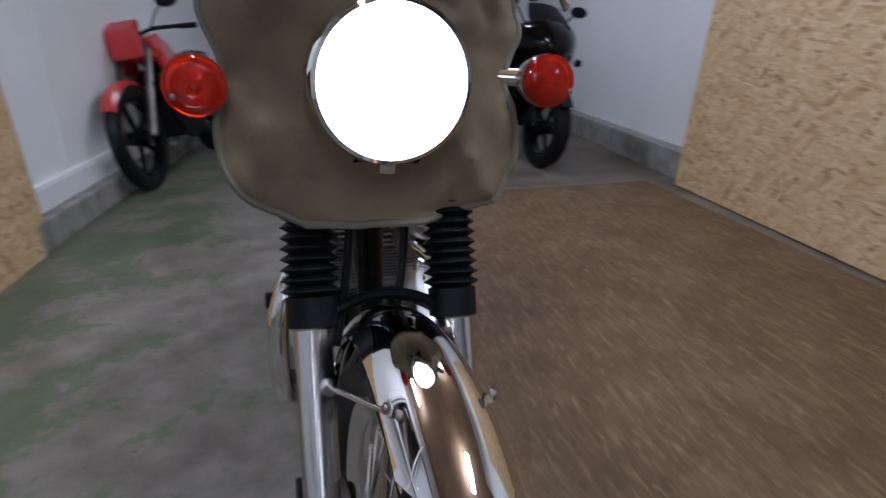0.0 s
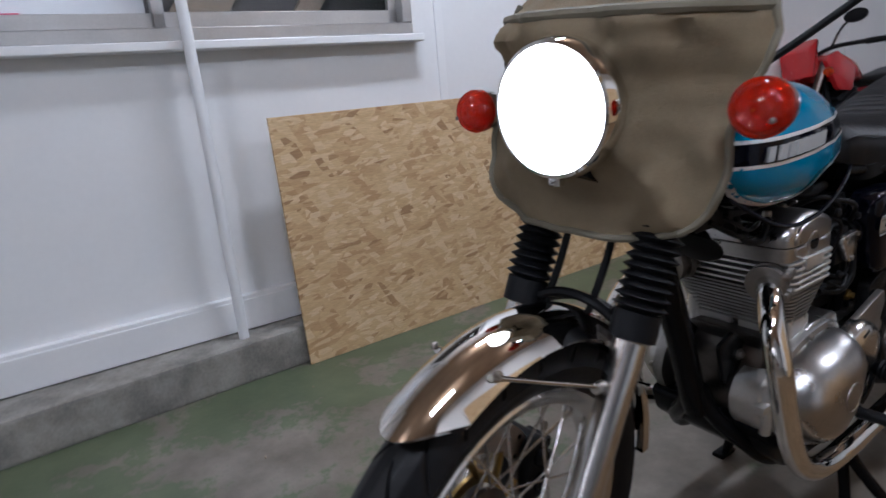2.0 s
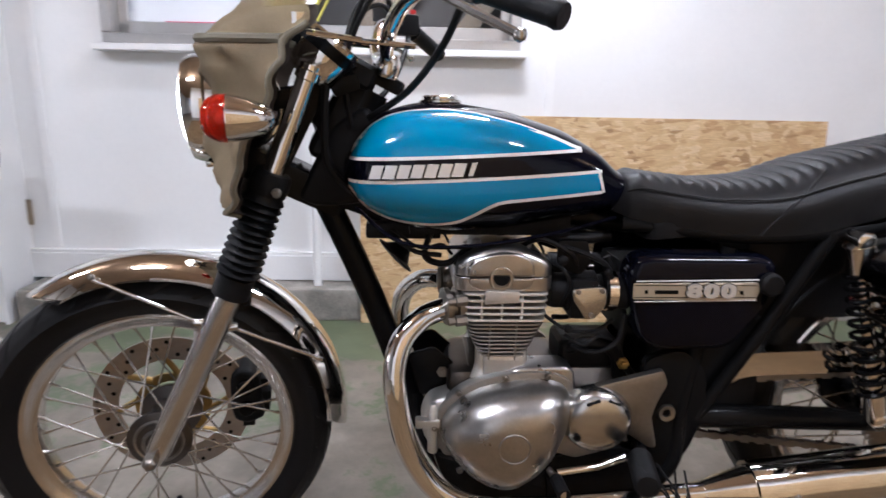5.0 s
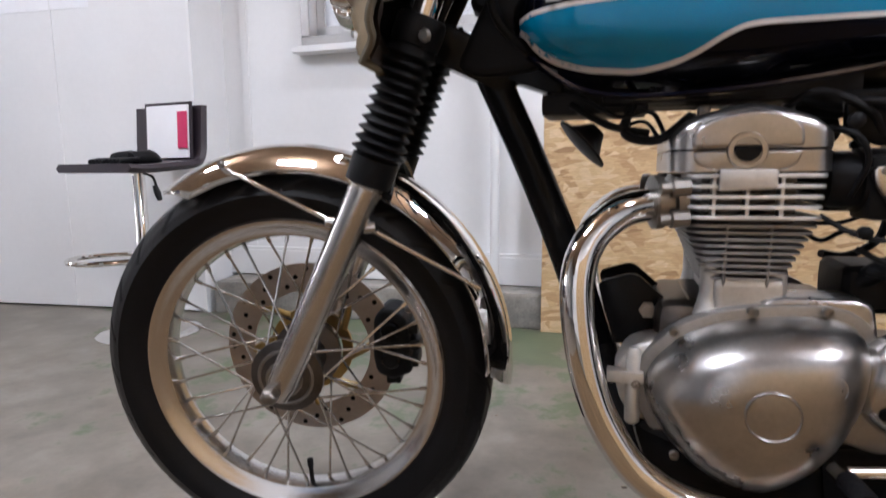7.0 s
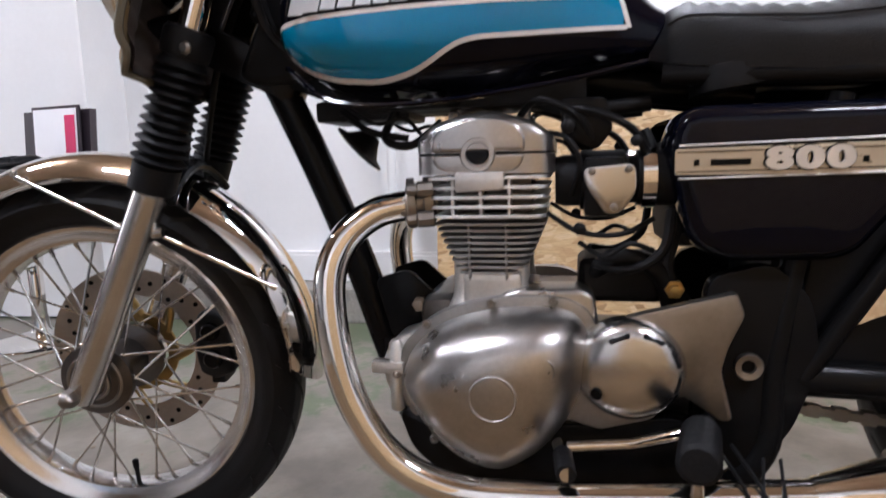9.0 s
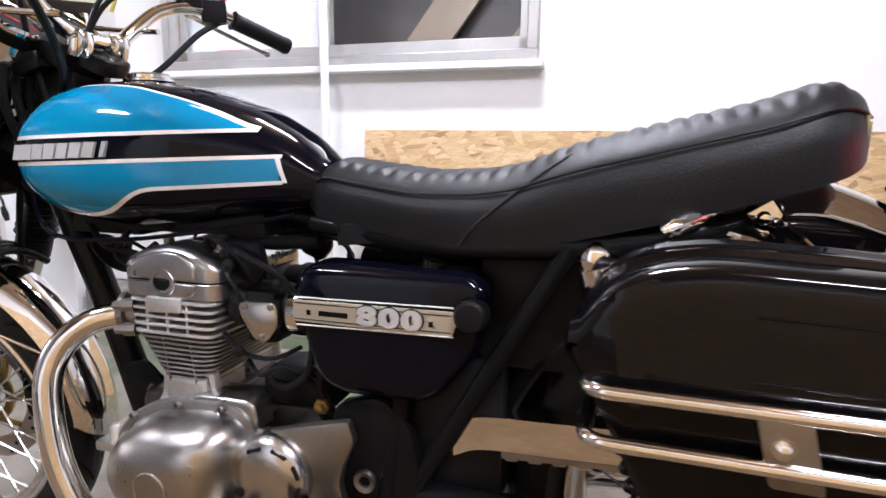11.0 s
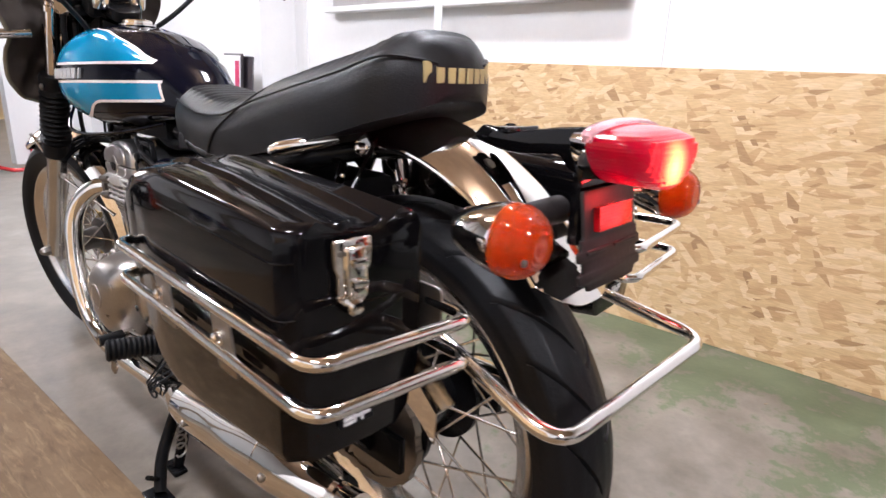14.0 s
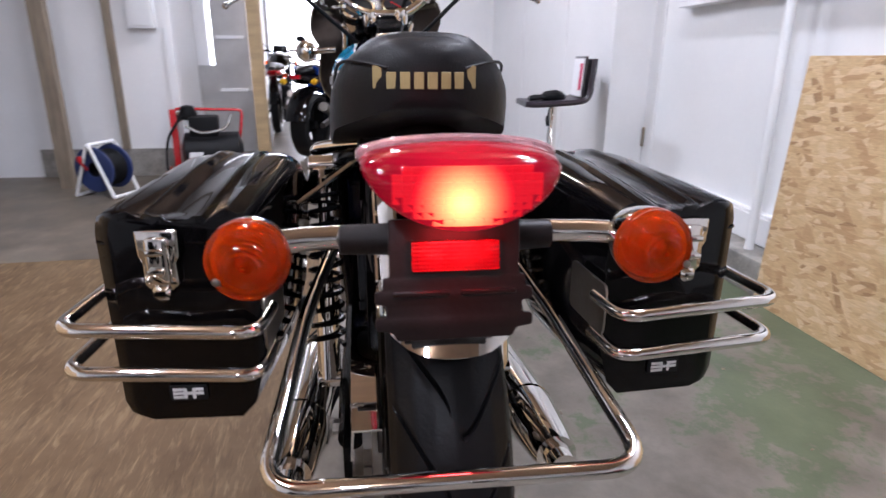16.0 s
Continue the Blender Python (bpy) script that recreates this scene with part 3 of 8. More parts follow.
def other_walls():
    # white partition that steps out of the window wall, with its closed door leaf
    panel("wall_step", 0.015, 2.7, -0.12, 0.0, 0.01, 3.0, M_WALL, STEP)
    panel("wall_step_edge", 0.0, 0.015, -0.4, 0.004, 0.0, 3.0, M_TRIM, STEP)
    for x in (0.72, 1.65):
        panel("trim", x - 0.004, x + 0.004, 0.0, 0.004, 0.01, 3.0, M_TRIM, STEP)
    panel("wall_front_right", 2.6, 2.72, 0.0, 0.62, 0, 3.0, M_WALL, STEP)
    # long white wall on the other side, with a concrete kerb
    panel("wall_far_side", -7.0, 1.9, 2.335, 2.455, 0.0, 3.0, M_WALL)
    panel("kerb_concrete_far", -7.0, 1.9, 2.215, 2.335, 0.0, 0.2, M_KERB, None, 0.012)
    panel("wall_back", -5.9, -5.78, -2.6, 2.5, 0.0, 3.0, M_WALL)
    panel("baseboard_back", -5.78, -5.765, -2.6, 2.5, 0.0, 0.12, M_TRIM)
    for y in (-1.2, -0.3, 0.6, 1.5):
        panel("trim", -5.78, -5.77, y - 0.02, y + 0.02, 0.12, 3.0, M_TRIM)
    # far end: partitions, a recess and the bright doorway
    panel("wall_front_post", 3.8, 3.87, 2.17, 2.27, 0.0, 3.0, M_TIMBER)
    panel("wall_front_1", 4.3, 4.45, 1.52, 2.6, 0.0, 3.0, M_WALL)
    panel("wall_front_base", 4.285, 4.3, 1.52, 2.6, 0.0, 0.22, M_KERB)
    panel("wall_front_channel", 4.26, 4.3, 1.922, 1.975, 0.22, 3.0, M_TIMBER)
    panel("trim", 4.28, 4.3, 1.5, 1.56, 0.0, 3.0, M_TRIM)
    panel("wall_recess_side", 4.45, 5.6, 1.66, 1.78, 0.0, 3.0, M_WALL)
    panel("wall_recess_back_1", 5.6, 5.72, 1.16, 1.5, 0.0, 3.0, M_ALU_FRAME)
    panel("wall_recess_back_2", 5.6, 5.72, 1.67, 1.78, 0.0, 3.0, M_ALU_FRAME)
    panel("wall_recess_back_3", 5.6, 5.72, 1.5, 1.67, 0.0, 0.85, M_ALU_FRAME)
    panel("wall_recess_back_4", 5.6, 5.72, 1.5, 1.67, 2.2, 3.0, M_ALU_FRAME)
    panel("backdrop_slit", 5.74, 5.76, 1.45, 1.72, 0.7, 2.3, M_DAY)
    for z in (0.6, 1.1):
        panel("trim", 5.57, 5.6, 1.2, 1.46, z, z + 0.03, M_TRIM)
    panel("wall_recess_post", 5.5, 5.62, 1.02, 1.14, 0.0, 3.0, M_PLY)
    panel("wall_hall_left", 5.62, 9.5, 1.55, 1.67, 0.0, 3.0, M_WALL)
    panel("wall_hall_end_1", 9.5, 9.6, -6.0, 0.35, 0.0, 3.0, M_PLY)
    panel("wall_hall_end_2", 9.5, 9.6, 1.5, 1.67, 0.0, 3.0, M_WALL)
    panel("wall_hall_end_3", 9.5, 9.6, 0.35, 1.5, 2.3, 3.0, M_WALL)
    panel("wall_hall_right", 5.5, 9.5, -6.1, -6.0, 0.0, 3.0, M_WALL)
    panel("wall_hall_back", 5.62, 5.7, -6.0, -1.35, 0.0, 3.0, M_WALL)
    panel("backdrop_daylight", 11.9, 12.0, -2.0, 3.0, -0.1, 4.0, M_DAY)
    for x in (6.8, 8.2):
        panel("column", x - 0.07, x + 0.07, -1.9, -1.76, 0.0, 3.0, M_TRIM)
    panel("wall_outer", 3.0, 4.3, 5.4, 5.5, 0.0, 3.0, M_WALL)
    panel("wall_outer_end", 1.8, 1.9, 2.455, 5.5, 0.0, 3.0, M_WALL)
    panel("wall_outer_front", 4.3, 4.4, 2.6, 5.5, 0.0, 3.0, M_WALL)
    bm = bmesh.new()
    box(bm, 18, 13, 0.1, Matrix.Translation((2.2, -0.3, 3.05)))
    setting("ceiling", bm, M_CEIL)


def strand_sheet(name, length, height, thick, m, label):
    bm = bmesh.new()
    box(bm, length, thick, height, Matrix.Translation((0, 0, height / 2)), 0.0012, 1)
    return tagged(part(name, bm, M_OSB, None, "", False, m), label, "board", "strand boards")


def boards():
    # leaning against the window wall: (right end x, length, height)
    strand_sheet("strand_board", 2.12, 0.945, 0.012, pose(0.19, -1.487, 0.0, 3.2, 0, 0.9), "large pale strand board leaning against the white window wall")
    strand_sheet("strand_board", 1.95, 0.83, 0.012, pose(0.0, -1.512, 0.0, 3.2, 0, 0.4), "lower strand board leaning behind the large one")
    strand_sheet("strand_board", 2.6, 1.85, 0.014, pose(-0.26, 2.15, 0.007, -5.4, 0, 0.3), "tall strand board leaning against the white side wall")


def ceiling_lamps():
    for x, y in ((-3.2, 0.6), (-0.6, 1.05), (1.9, 1.0), (0.6, -0.9), (3.6, 0.2), (7.4, -0.8), (7.4, -3.6)):
        lamp = thing("ceiling_lamp", "white box lamp with a lit diffuser hung from the ceiling", "ceiling lamp", pose(x, y, 2.66), "ceiling lamps")
        bm = bmesh.new()
        box(bm, 0.66, 0.22, 0.06, Matrix.Translation((0, 0, 0.035)), 0.006)
        part("housing", bm, M_TRIM, lamp)
        bm = bmesh.new()
        box(bm, 0.6, 0.16, 0.03, Matrix.Translation((0, 0, -0.008)), 0.01)
        part("diffuser", bm, M_TUBE, lamp)
        for s in (-0.25, 0.25):
            bm = bmesh.new()
            tube(bm, [(s, 0, 0.06), (s, 0, 0.34)], 0.004, 6)
            part("hanging_rod", bm, M_STEEL, lamp)
        area("lamp_light", pose(x, y, 2.625), 0.58, 0.14, LAMP_POWER, (0.9, 0.95, 1.0))
        # added upward fill that brightens the ceiling for the chrome to reflect
        area("ceiling_fill_light", pose(x, y, 2.735, 180), 0.58, 0.14, LAMP_POWER * 0.35, (0.95, 0.95, 0.95))


LAMP_POWER = 45.0
floor()
window_wall()
other_walls()
boards()
ceiling_lamps()


# ---- the motorcycle ----
bike = thing("motorcycle", "classic black and turquoise twin-cylinder motorcycle with chrome fenders and hard panniers", "motorcycle")
RAKE = radians(26.2)
HEAD = Vector((1.105, 0, 0.95))
STEER_AXIS = Vector((-math.sin(RAKE), 0, math.cos(RAKE)))
STEER = Matrix.Translation(HEAD) @ Matrix.Rotation(radians(10.2), 4, STEER_AXIS) @ Matrix.Translation(-HEAD)
FA = Vector((1.5, 0, 0.333))
# on its centre stand the rear wheel hangs clear of the floor
RA = Vector((0.012, -0.006, 0.392))
ALONG = Vector((math.sin(RAKE), 0, -math.cos(RAKE)))  # down the fork


def spin(centre):
    """z turned to the axle's direction (the bike's left)."""
    return Matrix.Translation(centre) @ Matrix.Rotation(radians(-90), 4, "X")


def wheel(name, centre, m, rim_r, tyre_r, tyre_w, rim_w, hub_r, hub_w, spokes, hub_mat):
    place = m @ spin(centre)
    bm = bmesh.new()
    w = rim_w / 2
    prof = [(rim_r, w), (rim_r - 0.004, w + 0.003), (rim_r - 0.012, w), (rim_r - 0.016, w - 0.006), (rim_r - 0.03, w - 0.012),
            (rim_r - 0.034, 0), (rim_r - 0.03, -w + 0.012), (rim_r - 0.016, -w + 0.006), (rim_r - 0.012, -w), (rim_r - 0.004, -w - 0.003), (rim_r, -w), (rim_r - 0.02, 0)]
    ring_lathe(bm, prof, None, 72)
    rim = part(name, bm, M_RIM, bike, "wire-spoked wheel with aluminium rim", m=place)
    bm = bmesh.new()
    t = tyre_w / 2
    prof = [(rim_r - 0.006, w - 0.004), (rim_r + 0.004, w + 0.003), (rim_r + 0.02, t - 0.005), (rim_r + (tyre_r - rim_r) * 0.5, t), (tyre_r - 0.024, t - 0.008),
            (tyre_r - 0.009, t * 0.6), (tyre_r - 0.002, t * 0.3), (tyre_r, 0)]
    prof = prof + [(r, -h) for r, h in prof[-2::-1]]
    # carcass with slanted grooves cut into the tread
    n, seg = (26, 390) if name[0] == "f" else (22, 396)
    fine = []
    for (r0, h0), (r1, h1) in zip(prof, prof[1:]):
        steps = 5 if r0 > rim_r + (tyre_r - rim_r) * 0.45 and r1 > rim_r + (tyre_r - rim_r) * 0.45 else 2
        fine += [(r0 + (r1 - r0) * k / steps, h0 + (h1 - h0) * k / steps) for k in range(steps)]
    fine.append(prof[-1])
    grid = []
    for i in range(seg):
        a = 2 * math.pi * i / seg
        row = []
        for r, h in fine:
            v = h / t
            # the mesh leans with the grooves, so that their edges run clean
            aa = a + (1.15 * abs(v) ** 1.3 + 0.25 * math.tanh(8 * v)) * 2 * math.pi / n
            cut = 0.0055 if i % (seg // n) == 0 and 0.1 < abs(v) < 0.93 and r > tyre_r - 0.03 else 0.0
            row.append(bm.verts.new(((r - cut) * math.cos(aa), (r - cut) * math.sin(aa), h)))
        grid.append(row)
    for i in range(seg):
        for k in range(len(fine) - 1):
            bm.faces.new((grid[i][k], grid[(i + 1) % seg][k], grid[(i + 1) % seg][k + 1], grid[i][k + 1]))
    part("tyre", bm, M_TYRE, rim)
    bm = bmesh.new()
    lathe(bm, [(0.012, -hub_w * 0.5 - 0.012), (hub_r * 0.55, -hub_w * 0.5 - 0.01), (hub_r, -hub_w * 0.5), (hub_r, -hub_w * 0.42), (hub_r * 0.62, -hub_w * 0.34), (hub_r * 0.55, 0),
               (hub_r * 0.62, hub_w * 0.34), (hub_r, hub_w * 0.42), (hub_r, hub_w * 0.5), (hub_r * 0.6, hub_w * 0.5 + 0.008), (hub_r * 0.3, hub_w * 0.5 + 0.012), (0.012, hub_w * 0.5 + 0.014)], None, 40)
    part("hub", bm, hub_mat, rim)
    for rr, hh in ((hub_r * 0.78, 0.006), (hub_r * 0.5, 0.014)):
        bm = bmesh.new()
        ring_lathe(bm, [(rr, hub_w * 0.5 - 0.004), (rr, hub_w * 0.5 + hh), (rr - 0.003, hub_w * 0.5 + hh + 0.002), (rr - 0.007, hub_w * 0.5 + hh), (rr - 0.007, hub_w * 0.5 - 0.004)], None, 40)
        part("hub_ring", bm, M_STEEL, rim)
    proto = None
    for k in range(spokes):
        a = 2 * math.pi * k / spokes
        s = 1 if k % 2 else -1
        lean = (0.62 if (k // 2) % 2 else -0.62)
        p0 = Vector((hub_r * 0.93 * math.cos(a + lean), hub_r * 0.93 * math.sin(a + lean), s * hub_w * 0.45))
        p1 = Vector(((rim_r - 0.033) * math.cos(a), (rim_r - 0.033) * math.sin(a), s * 0.004))
        d = p1 - p0
        if proto is None:
            bm = bmesh.new()
            tube(bm, [(0, 0, 0), (0, 0, 1 - 0.06), (0, 0, 1 - 0.059), (0, 0, 1)], [0.0022, 0.0022, 0.0036, 0.0036], 6)
            length = d.length
            for v in bm.verts:
                v.co.z *= length
            proto = part("spoke", bm, M_SPOKE, rim, m=axis(p0, d))
        else:
            share(proto, rim, axis(p0, d))
    bm = bmesh.new()
    lathe(bm, [(0.004, rim_r - 0.034), (0.004, rim_r - 0.06), (0.0055, rim_r - 0.06), (0.0055, rim_r - 0.074), (0.002, rim_r - 0.076)], Matrix.Rotation(radians(90), 4, "Y") @ Matrix.Rotation(radians(-92 if name[0] == "f" else 10), 4, "X"), 10)
    part("valve", bm, M_RUBBER, rim)
    return rim


def disc(parent, r, y):
    """Drilled rotor on gold carriers."""
    bm = bmesh.new()
    ring_lathe(bm, [(r, y - 0.0025), (r, y + 0.0025), (r - 0.05, y + 0.0025), (r - 0.05, y - 0.0025)], None, 72)
    d = part("brake_disc", bm, M_DISC, parent, "drilled steel brake disc")
    bm = bmesh.new()
    for k in range(40):
        a = 2 * math.pi * k / 40
        rr = r - (0.01, 0.024, 0.038)[k % 3]
        lathe(bm, [(0.0045, y - 0.0032), (0.0045, y + 0.0032)], Matrix.Translation((rr * math.cos(a), rr * math.sin(a), 0)), 10)
    tagged(part("disc_hole", bm, M_BLACK, parent, "dark drilled holes of the disc"), kind="stuff")
    for k in range(8):
        bm = bmesh.new()
        a = 2 * math.pi * k / 8
        p = [(0.07 * math.cos(a - 0.25), 0.07 * math.sin(a - 0.25), y), ((r - 0.065) * math.cos(a - 0.05), (r - 0.065) * math.sin(a - 0.05), y), ((r - 0.048) * math.cos(a + 0.06), (r - 0.048) * math.sin(a + 0.06), y)]
        tube(bm, smooth_path(p, 5), 0.0065, 8)
        part("disc_carrier", bm, M_GOLD, parent, "gold disc carrier arm")
    bm = bmesh.new()
    ring_lathe(bm, [(0.076, y - 0.003), (0.076, y + 0.003), (0.058, y + 0.003), (0.058, y - 0.003)], None, 40)
    part("disc_hub", bm, M_GOLD, parent, "gold disc carrier ring")
    return d


front = wheel("front_wheel", FA, STEER, 0.2545, 0.3305, 0.1, 0.062, 0.06, 0.11, 36, M_ALLOY_SHADE)
disc(front, 0.158, -0.072)
rear = wheel("rear_wheel", RA, Matrix(), 0.247, 0.334, 0.132, 0.072, 0.085, 0.12, 36, M_BLACK)


def fork():
    for s in (1, -1):
        off = Vector((0, 0.096 * s, 0))
        base = FA + off + Vector((-0.012, 0, 0.012))
        up = -ALONG
        bm = bmesh.new()
        tube(bm, [base - up * 0.03, base + up * 0.0, base + up * 0.06, base + up * 0.33, base + up * 0.335, base + up * 0.36], [0.018, 0.0235, 0.0235, 0.0245, 0.029, 0.029], 24)
        bm.transform(STEER)
        leg = part("fork_leg", bm, M_FORK, bike, "brushed aluminium fork slider")
        bm = bmesh.new()
        lathe(bm, [(0.004, -0.014), (0.009, -0.012), (0.013, -0.006), (0.0145, 0.0), (0.0145, 0.018)], STEER @ Matrix.Translation(FA + off * 1.0 + Vector((0, s * 0.03, 0))) @ Matrix.Rotation(radians(90 * s), 4, "X"), 6)
        part("axle_nut", bm, M_STEEL, leg)
        # stay boss
        bm = bmesh.new()
        p = base + up * 0.272 + Vector((0.03, -0.012 * s, 0))
        lathe(bm, [(0.006, -0.01), (0.0085, -0.007), (0.0085, 0.01)], STEER @ axis(p, (1, 0, 0.1)), 14)
        part("boss", bm, M_FORK, leg)
        bm = bmesh.new()
        q = base + up * 0.26 - Vector((0.03, 0, -0.004))
        lathe(bm, [(0.007, -0.012), (0.0085, -0.008), (0.0085, 0.012)], STEER @ axis(q, (-1, 0, 0.1)), 14)
        part("boss", bm, M_FORK, leg)
        # ribbed rubber boot
        bm = bmesh.new()
        pts, rad = [], []
        start, length, n = base + up * 0.335, 0.205, 11
        up = Matrix.Rotation(radians(4.5), 3, "Y") @ up
        pts += [start, start + up * 0.038]
        rad += [0.033, 0.033]
        for k in range(n):
            u = (k + 0.0) / n
            a = start + up * (0.04 + (length - 0.055) * u)
            step = (length - 0.055) / n
            pts += [a, a + up * step * 0.42, a + up * step * 0.5]
            big = 0.0385 - 0.0035 * u
            rad += [0.0265, big, big - 0.0004]
        pts += [start + up * (length - 0.012), start + up * length]
        rad += [0.029, 0.029]
        tube(bm, pts, rad, 24)
        bm.transform(STEER)
        part("fork_boot", bm, M_RUBBER, bike, "ribbed black rubber fork boot")
        bm = bmesh.new()
        tube(bm, [start + up * (length - 0.01), start + up * (length + 0.02), start + up * (length + 0.15), start + up * (length + 0.2)], [0.02, 0.0185, 0.017, 0.016], 20)
        bm.transform(STEER)
        ft = part("fork_tube", bm, M_CHROME, bike, "chrome upper fork cover")
        bm = bmesh.new()
        lathe(bm, [(0.016, -0.01), (0.021, -0.008), (0.021, 0.006), (0.0175, 0.008), (0.0175, 0.016), (0.011, 0.018), (0.011, 0.026), (0.003, 0.028)], STEER @ axis(start + up * (length + 0.2), up), 20)
        part("fork_cap", bm, M_CHROME, ft)
        bm = bmesh.new()
        lathe(bm, [(0.024, -0.012), (0.0325, -0.01), (0.034, 0.0), (0.034, 0.022), (0.03, 0.028), (0.019, 0.03)], STEER @ axis(start + up * length, up), 24)
        part("boot_collar", bm, M_MATT, ft)
    top = FA + Vector((-0.012, 0, 0.012)) - ALONG * 0.56
    bm = bmesh.new()
    for d, w in ((-0.035, 0.055), (0.215, 0.026)):
        c = top - ALONG * d
        m = STEER @ axis(c, -ALONG)
        outline = soften([(-0.035, -0.13), (0.03, -0.13), (0.035, -0.06), (0.035, 0.06), (0.03, 0.13), (-0.035, 0.13), (-0.075, 0.04), (-0.075, -0.04)], 0.02)
        slab(bm, outline, w, m @ Matrix.Diagonal((-1, 1, 1, 1)), 0.006)
    part("triple_clamp", bm, M_BLACK, bike)
    for s in (1, -1):
        bm = bmesh.new()
        lathe(bm, [(0.008, 0), (0.009, 0.004), (0.006, 0.008)], STEER @ axis(top + ALONG * 0.015 + Vector((0.0, 0.13 * s, 0.0)), (0.3, s, 0)), 8)
        part("clamp_bolt", bm, M_STEEL, bike)
        # lamp bracket plate beside the fork tube
        bm = bmesh.new()
        c = top - ALONG * 0.11 + Vector((0.02, 0.062 * s, 0))
        box(bm, 0.045, 0.008, 0.17, STEER @ Matrix.Translation(c) @ pose(0, 0, 0, 0, -27, 0), 0.003)
        box(bm, 0.1, 0.008, 0.03, STEER @ Matrix.Translation(c + Vector((0.05, 0.006 * s, 0.03))) @ pose(0, 0, 0, 0, 8, 0), 0.003)
        part("lamp_bracket", bm, M_BLACK, bike)
    # looms and covers crowded round the steering head
    bm = bmesh.new()
    box(bm, 0.06, 0.07, 0.18, STEER @ Matrix.Translation(HEAD + Vector((0.03, 0, 0.0))) @ pose(0, 0, 0, 0, -27, 0), 0.025, 3)
    box(bm, 0.06, 0.12, 0.045, STEER @ Matrix.Translation(HEAD + Vector((0.0, 0, 0.075))) @ pose(0, 0, 0, 0, -27, 0), 0.02, 3)
    part("head_cover", bm, M_MATT, bike, "black cover over the steering head")
    for k in range(7):
        y = -0.075 + 0.025 * k
        bm = bmesh.new()
        tube(bm, smooth_path([STEER @ Vector((1.16, y, 1.04)), STEER @ Vector((1.19 - 0.004 * k, y * 1.2, 0.95)), Vector((1.15, y * 0.9, 0.86)), Vector((1.09, y * 0.7, 0.8)), Vector((1.02, y * 0.5, 0.765))], 6), 0.007, 8)
        part("wiring_loom", bm, M_MATT, bike, "black wiring round the steering head")
    # brake hose and cables down the middle
    for y in (-0.045, 0.03):
        bm = bmesh.new()
        a = top + Vector((0.03, y, 0.0))
        tube(bm, smooth_path([a - ALONG * 0.2, a, a + ALONG * 0.12 + Vector((-0.02, 0, 0)), a + ALONG * 0.26 + Vector((-0.045, -0.02, 0))], 6), 0.006, 8)
        bm.transform(STEER)
        part("brake_hose", bm, M_RUBBER, bike)
    # caliper behind the disc, with its pads, hanger and bleed screw
    c = FA + Vector((-0.15, -0.085, 0.012))
    bm = bmesh.new()
    slab(bm, soften([(-0.036, -0.05), (-0.03, 0.045), (-0.012, 0.064), (0.014, 0.068), (0.03, 0.05), (0.034, -0.02), (0.028, -0.052), (0.0, -0.064)], 0.01, 4), 0.07, STEER @ Matrix.Translation(c) @ side_plane(-0.035, 1), 0.01, 3)
    cal = part("brake_caliper", bm, M_MATT, bike, "black brake caliper behind the fork")
    for x, z, w, h in ((-0.038, 0.03, 0.018, 0.02), (-0.041, 0.0, 0.02, 0.018), (-0.038, -0.032, 0.016, 0.02), (0.0, -0.066, 0.026, 0.016)):
        bm = bmesh.new()
        box(bm, w, 0.05, h, STEER @ Matrix.Translation(c + Vector((x, 0, z))), 0.004)
        part("caliper_lug", bm, M_MATT, cal)
    for z in (0.03, -0.022):
        bm = bmesh.new()
        lathe(bm, [(0.017, 0), (0.017, 0.008), (0.013, 0.012), (0.002, 0.012)], STEER @ axis(c + Vector((0, 0.034, z)), (0, 1, 0)), 20)
        part("caliper_piston", bm, M_BLACK, cal)
    bm = bmesh.new()
    lathe(bm, [(0.006, 0), (0.006, 0.008), (0.003, 0.016)], STEER @ axis(c + Vector((-0.03, 0.02, 0.06)), (-0.4, 0, 1)), 8)
    part("bleed_screw", bm, M_STEEL, cal)

def fender(name, centre, r, a0, a1, width, material, m, lip=0.012, front_flare=0.0):
    """A chrome mudguard: a crowned strip round the tyre with rolled edges and rounded ends."""
    bm = bmesh.new()
    prof = []
    for k in range(13):
        u = -1 + 2 * k / 12
        prof.append((u * width / 2, -0.036 * abs(u) ** 2.6))
    prof = [(-width / 2 + 0.004, prof[0][1] - 0.004)] + prof + [(width / 2 - 0.004, prof[-1][1] - 0.004)]
    inner = [(y * 0.965, z - 0.003) for y, z in prof[::-1]]
    sec = prof + inner
    loops = []
    n = 48
    for k in range(n + 1):
        t = 0.5 - 0.5 * math.cos(math.pi * k / n)
        rr = r + front_flare * max(0, 1 - t * 6) ** 1.5
        row = []
        for y, z in sec:
            # both ends are rounded off towards the edges
            u = min(1.0, abs(y) / (width / 2))
            a = radians(a0 + 12.0 * u**2.2 + (a1 - a0 - 12.0 * u**2.2 - 6.0 * u**3) * t)
            row.append(centre + Vector(((rr + z) * math.cos(a), y, (rr + z) * math.sin(a))))
        loops.append(row)
    rings(bm, loops)
    bm.transform(m)
    return part(name, bm, material, bike, "polished chrome fender with rolled edges")


